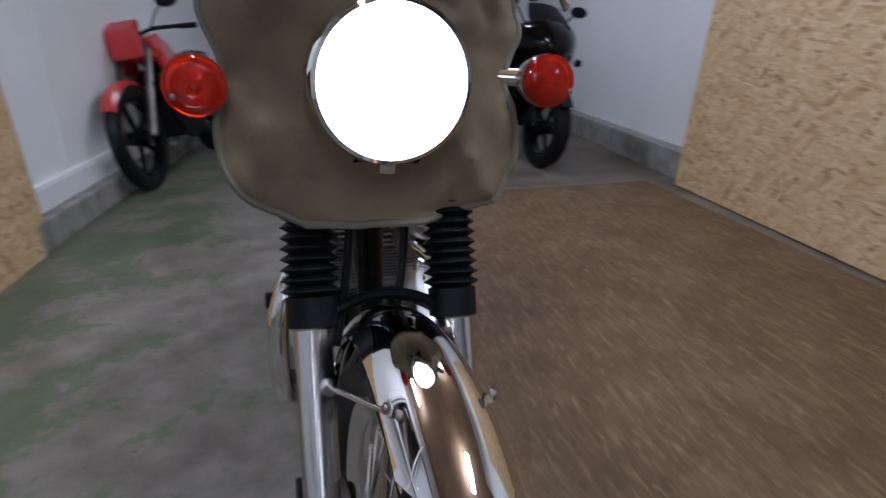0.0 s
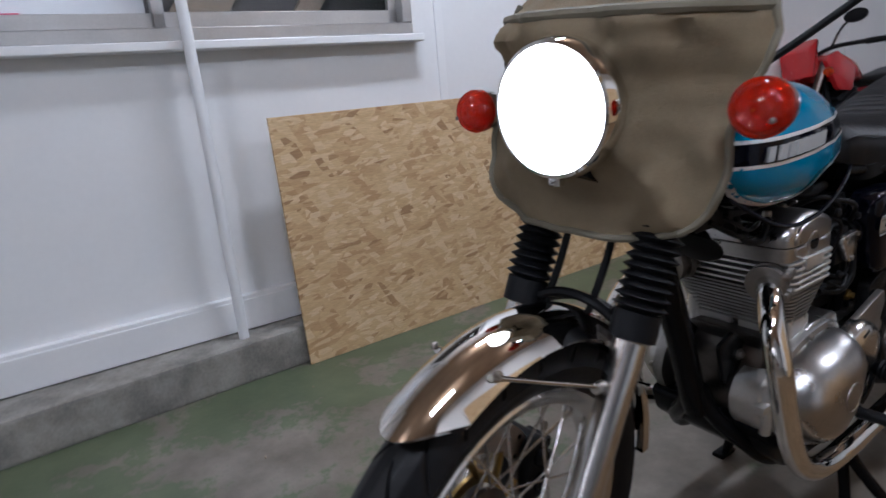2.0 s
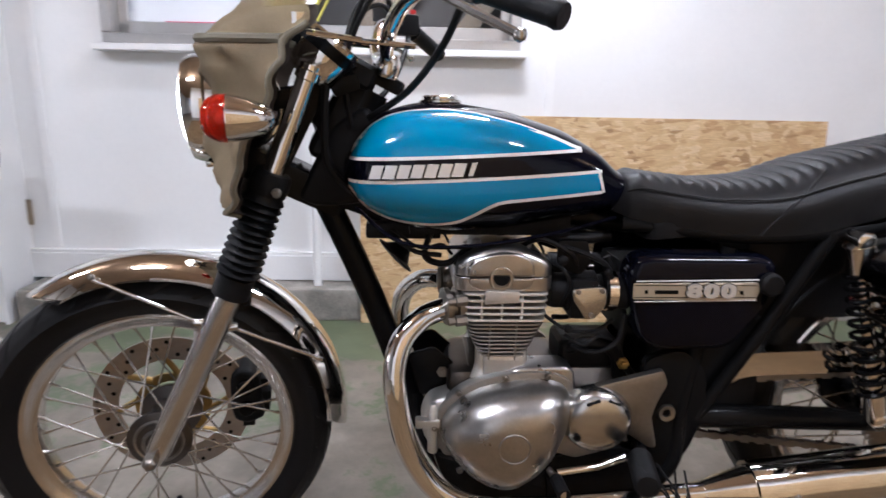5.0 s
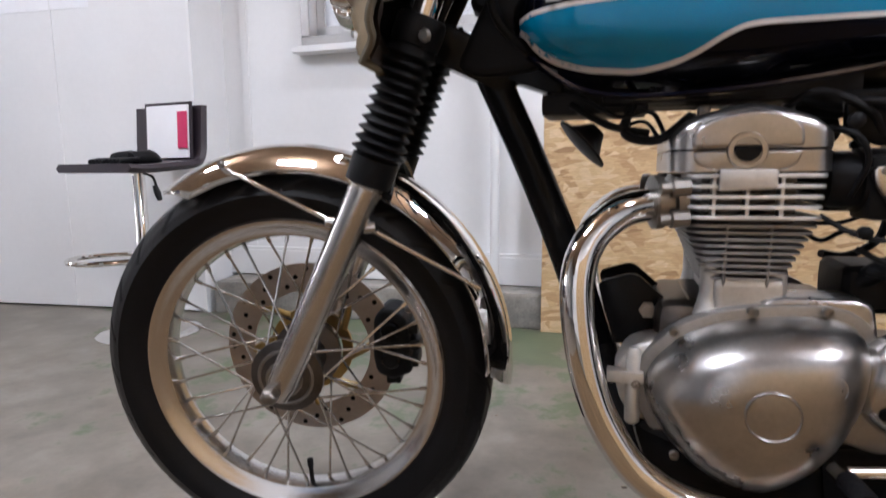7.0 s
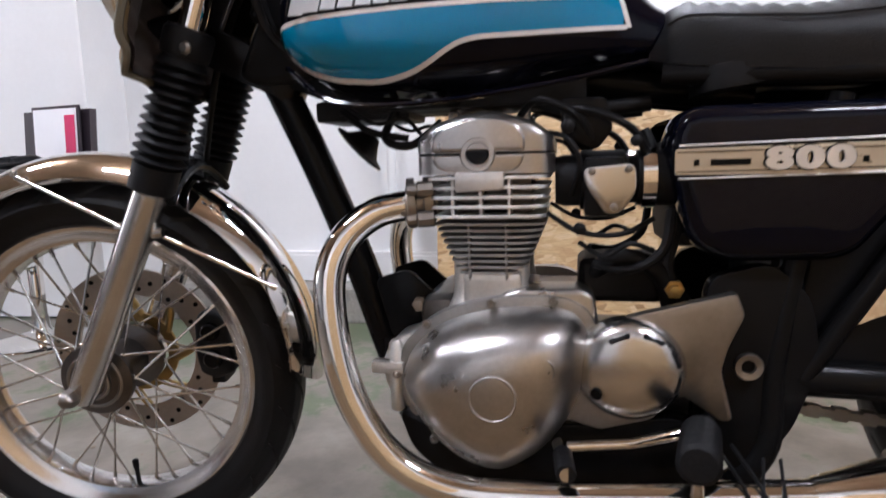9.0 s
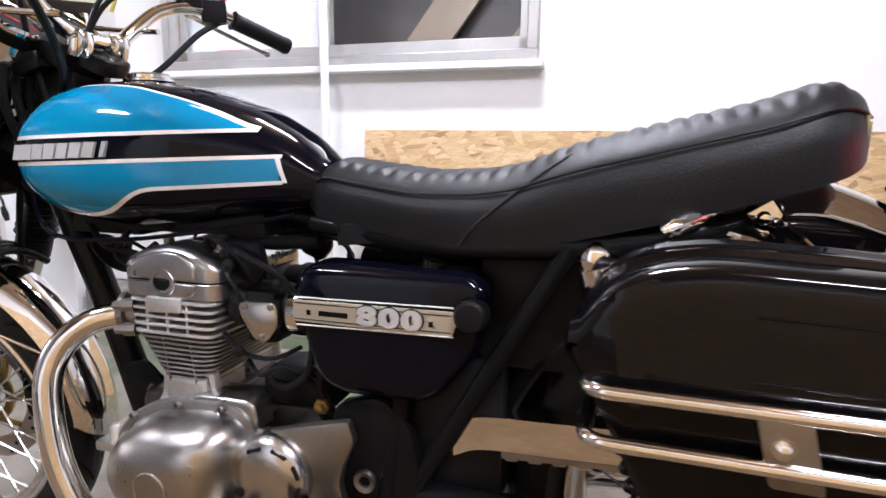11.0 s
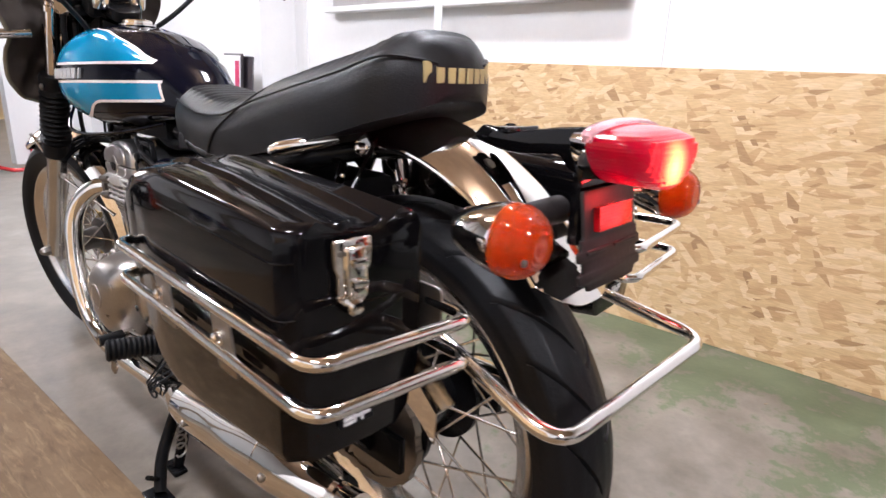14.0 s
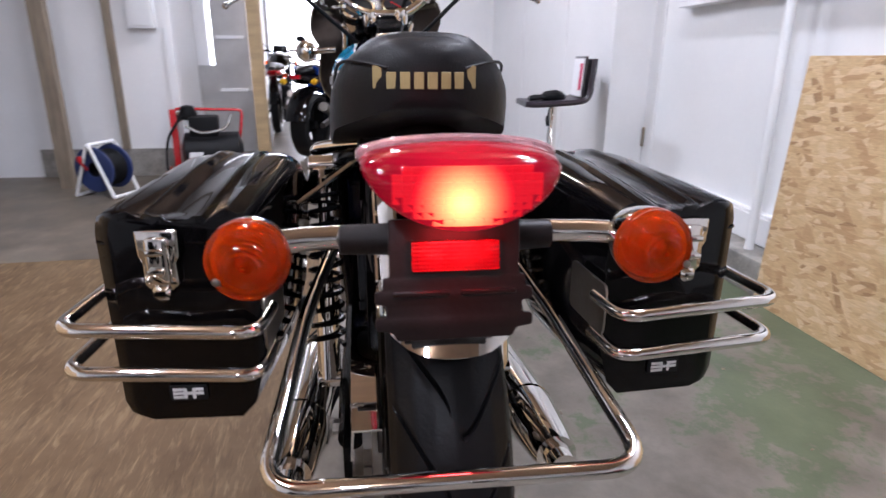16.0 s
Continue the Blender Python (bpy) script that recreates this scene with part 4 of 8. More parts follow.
def front_fender():
    FC = FA + Vector((-0.012, 0, 0.017))
    ob = fender("front_fender", FC, 0.3505, 52.0, 186.5, 0.114, M_CHROME, STEER)
    for s in (1, -1):
        off = Vector((0, 0.096 * s, 0))
        base = FA + off + Vector((-0.012, 0, 0.012))
        up = -ALONG
        p = base + up * 0.272 + Vector((0.03, -0.012 * s, 0))
        q = base + up * 0.26 - Vector((0.03, 0, -0.004))
        for a, deg in ((p, 75), (q, 156)):
            e = FC + Vector((0.33 * math.cos(radians(deg)), 0.052 * s, 0.333 * math.sin(radians(deg)) - 0.004))
            bm = bmesh.new()
            tube(bm, [a, a.lerp(e, 0.1), a.lerp(e, 0.93), e], [0.004, 0.0034, 0.0034, 0.005], 10)
            bm.transform(STEER)
            part("fender_stay", bm, M_CHROME, ob)
        e = FC + Vector((0.334 * math.cos(radians(75)), 0.053 * s, 0.334 * math.sin(radians(75))))
        bm = bmesh.new()
        lathe(bm, [(0.006, 0), (0.006, 0.003), (0.004, 0.003), (0.003, 0.006)], STEER @ axis(e, (0.2, s, 0.4)), 10)
        part("fender_bolt", bm, M_STEEL, ob)
    # black bridge over the fender between the legs
    bm = bmesh.new()
    pts = [FA + Vector((-0.175, y, 0.3 + 0.045 * (1 - (y / 0.1) ** 2))) for y in (-0.1, -0.07, -0.035, 0, 0.035, 0.07, 0.1)]
    for dx in (-0.012, 0.0, 0.012):
        tube(bm, smooth_path([p + Vector((dx, 0, 0.5 * dx)) for p in pts], 4), 0.008, 8)
    bm.transform(STEER)
    part("fender_bridge", bm, M_BLACK, ob)


def headlight():
    c = Vector((1.366, -0.014, 0.957))
    fwd = Vector((0.985, 0, -0.05)).normalized()
    m = STEER @ axis(c, fwd) @ Matrix.Scale(0.955, 4)
    bm = bmesh.new()
    lathe(bm, [(0.012, -0.135), (0.04, -0.128), (0.068, -0.1), (0.084, -0.06), (0.09, -0.015), (0.09, 0.0)], m, 40)
    shell = part("headlight", bm, M_CHROME, bike, "round chrome headlight with its lamp switched on")
    bm = bmesh.new()
    ring_lathe(bm, [(0.09, -0.01), (0.0965, -0.006), (0.098, 0.004), (0.097, 0.02), (0.093, 0.03), (0.0875, 0.032), (0.086, 0.02), (0.086, -0.01)], m, 56)
    part("headlight_rim", bm, M_CHROME, shell)
    bm = bmesh.new()
    lathe(bm, [(0.0872, 0.02), (0.086, 0.028), (0.075, 0.036), (0.055, 0.042), (0.03, 0.0455), (0.002, 0.0465)], m, 48)
    part("headlight_glass", bm, M_LAMP, shell, "bright white headlamp glass")
    bm = bmesh.new()
    box(bm, 0.02, 0.018, 0.014, m @ Matrix.Translation((0, -0.099, 0.012)), 0.004)
    part("rim_screw", bm, M_CHROME, shell)


def indicator(m, lens_mat, r=0.044, stalk=0.06, label="orange"):
    """A bullet indicator; its lens looks along z, its stem leaves along -x."""
    bm = bmesh.new()
    q = r / 0.044
    lathe(bm, [(0.008 * q, -0.062), (0.016 * q, -0.059), (0.027 * q, -0.048), (0.036 * q, -0.029), (0.0415 * q, -0.012), (r, 0.0), (r, 0.004)], m, 32)
    cup = part("indicator", bm, M_CHROME, bike, "chrome bullet indicator")
    bm = bmesh.new()
    outer = []
    for k in range(25):
        a = math.pi / 2 * k / 24
        ridge = 0.0012 * (k % 2) if 3 < k < 22 else 0.0
        outer.append((max(0.002, (r + 0.0005) * math.cos(a) ** 0.62 + ridge * math.cos(a)), 0.004 + 0.034 * math.sin(a) ** 1.1 + ridge))
    lathe(bm, [(r, 0.003)] + outer + [(q * 0.9, h * 0.86) for q, h in outer[::-4]] + [(r * 0.9, 0.003)], m, 40)
    part("lens", bm, lens_mat, cup, label + " indicator lens")
    bm = bmesh.new()
    lathe(bm, [(0.006, 0.003), (0.006, 0.008), (0.009, 0.014), (0.009, 0.02), (0.005, 0.025), (0.001, 0.026)], m, 16)
    part("bulb", bm, M_BULB, cup)
    bm = bmesh.new()
    lathe(bm, [(0.012, 0.0042), (r * 0.6, 0.005), (r * 0.88, 0.0062)], m, 32, caps=False)
    part("mirror_dish", bm, M_CHROME, cup)
    bm = bmesh.new()
    tube(bm, [m @ Vector((0, 0, -0.03)), m @ Vector((-stalk * 0.5, 0, -0.045)), m @ Vector((-stalk, 0, -0.05))], [0.012, 0.0115, 0.0115], 14)
    part("stem", bm, M_CHROME, cup)
    bm = bmesh.new()
    lathe(bm, [(0.0035, 0), (0.0035, 0.002), (0.001, 0.003)], m @ Matrix.Translation((r * 0.62, -r * 0.3, 0.034)), 10)
    part("lens_screw", bm, M_STEEL, cup)


def front_indicators():
    for s in (1, -1):
        c = Vector((1.3, 0.217 * s - 0.002, 0.95 + 0.012 * s))
        rot = Matrix(((0, 0, 1, 0), (s, 0, 0, 0), (0, 1, 0, 0), (0, 0, 0, 1)))
        indicator(STEER @ Matrix.Translation(c) @ rot, M_ORANGE_RED, 0.034, 0.085, "red-orange")


def apron():
    """Khaki canvas wind apron stretched round the headlight, with a clear screen above it."""
    W = curve_at([0.779, 0.789, 0.80, 0.83, 0.87, 0.905, 0.93, 0.955, 0.98, 1.0, 1.03, 1.075, 1.135], [0.072, 0.118, 0.148, 0.174, 0.186, 0.184, 0.178, 0.175, 0.181, 0.194, 0.201, 0.19, 0.165])
    zs = [0.779 + (1.132 - 0.779) * k / 40 for k in range(41)]
    nu = 40

    def at(u, z):
        w = W(z)
        y = u * w
        k = np.interp(z, [0.77, 0.93, 0.99, 1.05], [1.0, 1.0, 2.5, 3.1])
        x = 1.33 - k * y * y + 0.022 * math.exp(-((z - 1.055) / 0.04) ** 2) - 0.04 * max(0.0, z - 1.08) / 0.055 + 0.01 * math.sin((z - 0.77) * 9)
        # the cloth sags in folds round the lamp and towards the indicators
        f = noise.noise(Vector((y * 9, z * 11, 3.0))) * 0.018 + noise.noise(Vector((y * 22 + z * 14, z * 6, 7.0))) * 0.012
        f += 0.007 * math.sin(34 * (z - 0.9) + 26 * abs(y)) * min(1, abs(u) * 2)
        x -= 0.03 * math.exp(-((z - 0.955) / 0.035) ** 2) * abs(u) ** 3
        # a collar stands up round the lamp
        x += 0.02 * math.exp(-((math.hypot(y, z - 0.957) - 0.088) / 0.026) ** 2)
        f += noise.noise(Vector((y * 40, z * 34, 1.0))) * 0.006 + abs(noise.noise(Vector((y * 17, z * 24 + 9, 5.0)))) * 0.012
        f *= 1.0 + 0.9 * min(1.0, max(0.0, (z - 1.0) / 0.04))
        return Vector((x + f * min(1, 0.35 + abs(u)), 1.03 * y - 0.009, z))

    bm = bmesh.new()
    outer = [[bm.verts.new(at(-1 + 2 * k / nu, z)) for k in range(nu + 1)] for z in zs]
    # brown lining, its colour darkened for the shade inside the apron
    lining = bmesh.new()
    inner = [[lining.verts.new(at(-1 + 2 * k / nu, z) - Vector((0.011, 0, 0))) for k in range(nu + 1)] for z in zs]
    for sheet, a in ((bm, outer), (lining, inner)):
        for i in range(len(zs) - 1):
            for k in range(nu):
                sheet.faces.new((a[i][k], a[i][k + 1], a[i + 1][k + 1], a[i + 1][k]))
    bmesh.ops.solidify(bm, geom=list(bm.faces), thickness=0.002)
    bmesh.ops.solidify(lining, geom=list(lining.faces), thickness=0.0015)
    lining.transform(STEER)
    bm.transform(STEER)
    cloth = part("wind_apron", bm, M_KHAKI, bike, "wrinkled khaki canvas apron round the headlight")
    part("lining", lining, M_LINING, cloth, "brown lining, darkened for the shade inside the apron")
    bm = bmesh.new()
    edge = [at(-1, z) for z in zs[::-1][4:]] + [at(-1 + 2 * k / nu, zs[0]) for k in range(1, nu)] + [at(1, z) for z in zs[:-4]]
    tube(bm, edge, 0.0055, 8)
    tube(bm, [at(-1 + 2 * k / nu, 1.073) for k in range(nu + 1)], 0.008, 8)
    bm.transform(STEER)
    part("binding", bm, M_KHAKI_EDGE, cloth)
    # clear screen
    bm = bmesh.new()
    loops = []
    for i in range(12):
        z = 1.12 + 0.36 * i / 11
        loops.append([(1.315 - 0.55 * (z - 1.07) - 2.6 * (0.21 * u) ** 2, 0.21 * u, z) for u in [-1 + 2 * k / 16 for k in range(17)]])
    full = [lp + [(x - 0.003, y, z) for x, y, z in lp[::-1]] for lp in loops]
    rings(bm, full)
    bm.transform(STEER)
    sc = part("wind_screen", bm, M_CLEAR, bike, "clear acrylic windscreen")
    sc.visible_shadow = False
    for s in (0, 16):
        bm = bmesh.new()
        tube(bm, [Vector(lp[s]) for lp in loops], 0.0035, 6)
        bm.transform(STEER)
        part("screen_edge", bm, M_YELLOW_EDGE, sc, "yellowed screen edge")
    for s in (1, -1):
        bm = bmesh.new()
        tube(bm, [(1.19, 0.15 * s, 1.085), (1.1, 0.14 * s, 1.075), (1.02, 0.12 * s, 1.07)], 0.005, 8)
        box(bm, 0.02, 0.012, 0.024, Matrix.Translation((1.2, 0.16 * s, 1.1)), 0.002)
        bm.transform(STEER)
        part("screen_bracket", bm, M_CHROME, sc)


def handlebar():
    half = [(1.06, 0, 1.045), (1.06, 0.06, 1.047), (1.062, 0.11, 1.072), (1.045, 0.17, 1.112), (1.008, 0.235, 1.126), (0.948, 0.316, 1.104), (0.885, 0.388, 1.066)]
    tilt = lambda y: 0.105 * max(0.0, y)
    path = [(x, -y, z) for x, y, z in half[:0:-1]] + [(x, y, z + tilt(y)) for x, y, z in half]
    bm = bmesh.new()
    tube(bm, smooth_path(path, 6), 0.0125, 14)
    bm.transform(STEER)
    bar = part("handlebar", bm, M_CHROME, bike, "chrome handlebar with black grips")
    for s in (1, -1):
        a, b = Vector((0.962, 0.298 * s, 1.111 + tilt(0.298 * s))), Vector((0.879, 0.394 * s, 1.063 + tilt(0.394 * s)))
        bm = bmesh.new()
        d = (b - a).normalized()
        pts, rad = [a, a + d * 0.002], [0.018, 0.021]
        for k in range(9):
            pts += [a + d * (0.008 + 0.013 * k), a + d * (0.014 + 0.013 * k)]
            rad += [0.0172, 0.0178]
        pts += [b - d * 0.008, b]
        rad += [0.019, 0.0165]
        tube(bm, pts, rad, 16)
        bm.transform(STEER)
        part("grip", bm, M_RUBBER, bar)
        c = Vector((0.985, 0.268 * s, 1.122 + tilt(0.268 * s)))
        bm = bmesh.new()
        box(bm, 0.05, 0.05, 0.045, STEER @ Matrix.Translation(c) @ pose(0, 0, 0, 0, 0, -28 * s), 0.01)
        box(bm, 0.05, 0.07, 0.032, STEER @ Matrix.Translation(c + Vector((0.035, -0.02 * s, 0.02))) @ pose(0, 0, 0, 0, 0, -20 * s), 0.008)
        part("switch_box", bm, M_MATT, bar)
        bm = bmesh.new()
        box(bm, 0.014, 0.012, 0.01, STEER @ Matrix.Translation(c + Vector((-0.02, 0.005 * s, 0.028))), 0.002)
        part("red_switch", bm, M_RED, bar)
        bm = bmesh.new()
        tube(bm, smooth_path([c + Vector((0.06, 0.0, -0.002)), c + Vector((0.055, 0.05 * s, -0.01)), c + Vector((0.02, 0.1 * s, -0.035)), c + Vector((-0.04, 0.16 * s, -0.07))], 6), 0.006, 8)
        lathe(bm, [(0.001, -0.009), (0.007, -0.006), (0.009, 0), (0.007, 0.006), (0.001, 0.009)], Matrix.Translation(c + Vector((-0.04, 0.16 * s, -0.07))), 12)
        bm.transform(STEER)
        part("lever", bm, M_ALU, bar)
        bm = bmesh.new()
        tube(bm, smooth_path([c + Vector((0.03, -0.01 * s, 0.02)), c + Vector((0.04, 0.0, 0.09)), c + Vector((0.03, 0.04 * s, 0.17)), c + Vector((0.02, 0.07 * s, 0.22))], 6), 0.006, 8)
        lathe(bm, [(0.03, 0.02), (0.048, 0.012), (0.055, 0.0), (0.055, -0.006), (0.002, -0.008)], Matrix.Translation(c + Vector((0.02, 0.09 * s, 0.25))) @ pose(0, 0, 0, 0, 90, 0), 24)
        bm.transform(STEER)
        part("mirror", bm, M_MATT, bar)
        # cables looping to the steering head
        bm = bmesh.new()
        for dz in (0, 0.02):
            tube(bm, smooth_path([c + Vector((0.02, -0.03 * s, dz)), c + Vector((0.06, -0.11 * s, 0.03 + dz)), Vector((1.1, 0.1 * s, 1.12 + dz)), Vector((1.13, 0.06 * s, 1.03)), Vector((1.12, 0.05 * s, 0.93))], 7), 0.0045, 8)
        tube(bm, smooth_path([c + Vector((-0.01, 0.0, -0.02)), Vector((0.99, 0.2 * s, 1.07)), Vector((1.03, 0.12 * s, 1.0)), Vector((1.09, 0.06 * s, 0.95))], 7), 0.006, 8)
        bm.transform(STEER)
        part("cable", bm, M_RUBBER, bar)
    for s in (1, -1):
        c = Vector((1.155, 0.062 * s, 1.062))
        m = STEER @ axis(c, (-0.62, 0, 0.78))
        bm = bmesh.new()
        lathe(bm, [(0.018, -0.062), (0.036, -0.056), (0.045, -0.042), (0.0485, -0.02), (0.05, 0.012), (0.046, 0.016), (0.044, 0.01)], m, 32)
        g = part("gauge", bm, M_CHROME, bike, "round gauge in a chrome cup")
        bm = bmesh.new()
        ring_lathe(bm, [(0.0485, -0.012), (0.053, -0.012), (0.0535, 0.006), (0.0485, 0.008)], m, 36)
        part("gauge_ring", bm, M_BLACK, g)
        bm = bmesh.new()
        ring_lathe(bm, [(0.0445, 0.008), (0.051, 0.008), (0.052, 0.014), (0.049, 0.019), (0.0445, 0.017)], m, 36)
        part("bezel", bm, M_CHROME, g)
        bm = bmesh.new()
        lathe(bm, [(0.0445, 0.008), (0.044, 0.011), (0.002, 0.0115)], m, 32)
        part("dial", bm, M_MATT, g, "black dial")
        bm = bmesh.new()
        box(bm, 0.003, 0.06, 0.001, m @ Matrix.Translation((0.0, 0.0, 0.013)) @ pose(0, 0, 0, 0, 0, 40), 0.0)
        part("needle", bm, M_RED, g)
    for s in (1, -1):
        bm = bmesh.new()
        lathe(bm, [(0.018, 0), (0.02, 0.005), (0.02, 0.03), (0.014, 0.04)], STEER @ axis((1.06, 0.045 * s, 1.018), (-0.3, 0, 1)), 16)
        part("bar_riser", bm, M_CHROME, bar)
    bm = bmesh.new()
    box(bm, 0.05, 0.16, 0.03, STEER @ Matrix.Translation((1.13, 0, 1.005)) @ pose(0, 0, 0, 0, 20, 0), 0.012)
    part("bar_clamp", bm, M_BLACK, bike)


fork()
front_fender()
headlight()
front_indicators()
apron()
handlebar()


# tank
TX = [1.125, 1.11, 1.09, 1.05, 1.0, 0.93, 0.83, 0.73, 0.66, 0.615]
T_TOP = curve_at(TX, [0.87, 0.905, 0.935, 0.962, 0.975, 0.976, 0.961, 0.93, 0.892, 0.85])
T_BOT = curve_at(TX, [0.835, 0.805, 0.785, 0.762, 0.748, 0.742, 0.75, 0.765, 0.775, 0.785])
T_WID = curve_at(TX, [0.062, 0.112, 0.136, 0.155, 0.158, 0.155, 0.138, 0.106, 0.078, 0.058])


def tank_y(x, z):
    b, t, w = T_BOT(x), T_TOP(x), T_WID(x)
    u = min(1, max(0, (z - b) / (t - b)))
    v = 2 * u**0.9 - 1
    return w * (1 - abs(v) ** 2.7) ** (1 / 2.3)


def tank_point(x, a):
    """A point of the section at x: a runs from 0 at the belly to 1 on the crown, for the left half."""
    b, t = T_BOT(x), T_TOP(x)
    z = b + (t - b) * 0.5 * (1 - math.cos(math.pi * a))
    return Vector((x, tank_y(x, z), z))


def tank():
    bm = bmesh.new()
    xs = [1.124 - (1.124 - 0.616) * k / 56 for k in range(57)]
    loops = []
    for x in xs:
        half = [tank_point(x, k / 18) for k in range(19)]
        loops.append(half + [Vector((p.x, -p.y, p.z)) for p in half[-2:0:-1]])
    rings(bm, loops)
    tk = part("fuel_tank", bm, M_PAINT, bike, "teardrop tank in black with turquoise bands")

    def band(lo, hi, x0, x1, sign, material, lift, name, label=""):
        b = bmesh.new()
        n, k = 48, 14
        grid = []
        for i in range(n + 1):
            x = x0 + (x1 - x0) * i / n
            row = []
            for j in range(k + 1):
                z = lo(x) + (hi(x) - lo(x)) * j / k
                row.append(b.verts.new((x, sign * (tank_y(x, z) + lift), z + (lift if z > 0.93 else 0))))
            grid.append(row)
        for i in range(n):
            for j in range(k):
                b.faces.new((grid[i][j], grid[i + 1][j], grid[i + 1][j + 1], grid[i][j + 1]))
        return part(name, b, material, tk, label)

    def line(f, x0, x1, sign, half=0.0028, lift=0.0014):
        b = bmesh.new()
        n = 44
        vs = []
        for i in range(n + 1):
            x = x0 + (x1 - x0) * i / n
            slope = (f(x + 0.002) - f(x - 0.002)) / 0.004
            l = math.hypot(1, slope)
            row = []
            for s in (-1, 1):
                xx, zz = x - s * half * slope / l, f(x) + s * half / l
                row.append(b.verts.new((xx, sign * (tank_y(xx, zz) + lift), zz)))
            vs.append(row)
        for i in range(n):
            b.faces.new((vs[i][0], vs[i + 1][0], vs[i + 1][1], vs[i][1]))
        part("pinstripe", b, M_LINE, tk)

    lo1 = curve_at([1.12, 0.7], [0.879, 0.897])
    hi1 = curve_at([1.114, 1.105, 1.09, 1.06, 1.02, 0.96, 0.9, 0.82, 0.76, 0.705], [0.88, 0.898, 0.92, 0.944, 0.957, 0.962, 0.957, 0.939, 0.92, 0.8975])
    hi2 = curve_at([1.12, 0.65], [0.841, 0.861])
    lo2 = curve_at([1.116, 1.1, 1.075, 1.03, 0.97, 0.93, 0.905, 0.87, 0.85, 0.655], [0.84, 0.812, 0.79, 0.774, 0.768, 0.774, 0.784, 0.806, 0.812, 0.824])
    for s in (1, -1):
        band(lo1, hi1, 1.112, 0.708, s, M_BLUE, 0.0008, "paint_band", "turquoise band")
        band(lo2, hi2, 1.114, 0.668, s, M_BLUE, 0.0008, "paint_band", "turquoise band")
        line(lo1, 1.112, 0.704, s)
        line(hi1, 1.112, 0.704, s)
        line(hi2, 1.114, 0.666, s)
        line(lo2, 1.114, 0.664, s)
        end = bmesh.new()
        vs = []
        for i in range(7):
            z = 0.823 + 0.039 * i / 6
            x = 0.661 + 0.012 * i / 6
            vs.append([end.verts.new((x + d, s * (tank_y(x + d, z) + 0.0014), z)) for d in (-0.003, 0.003)])
        for a, b in zip(vs, vs[1:]):
            end.faces.new((a[0], a[1], b[1], b[0]))
        part("pinstripe", end, M_LINE, tk)
        # raised badge as plain slanted silver bars
        for k in range(8):
            b = bmesh.new()
            x0 = 1.062 - 0.0225 * k
            z0 = 0.8605 + 0.001 * k
            wide = 0.019 if k != 7 else 0.008
            loops = []
            for zz in (-0.011, 0.011):
                loops.append([(x0 - wide / 2 + dx - 0.3 * zz, s * (tank_y(x0, z0 + zz) + dy), z0 + zz) for dx, dy in ((0, 0.0), (0, 0.0045), (wide, 0.0045), (wide, 0.0))])
            rings(b, loops)
            part("badge_bar", b, M_SILVER, tk, smooth=False)
    bm = bmesh.new()
    lathe(bm, [(0.036, 0.0), (0.04, 0.003), (0.04, 0.006), (0.033, 0.008), (0.033, 0.013), (0.029, 0.016), (0.002, 0.0165)], axis((0.955, 0, 0.972), (0.02, 0, 1)), 28)
    part("fuel_cap", bm, M_CHROME, tk, "chrome fuel cap")
    bm = bmesh.new()
    tube(bm, smooth_path([(0.64, 0.092, 0.78), (0.75, 0.122, 0.757), (0.9, 0.15, 0.738), (1.02, 0.15, 0.743), (1.1, 0.11, 0.795)], 6), 0.0035, 6)
    part("seam", bm, M_PAINT, tk)


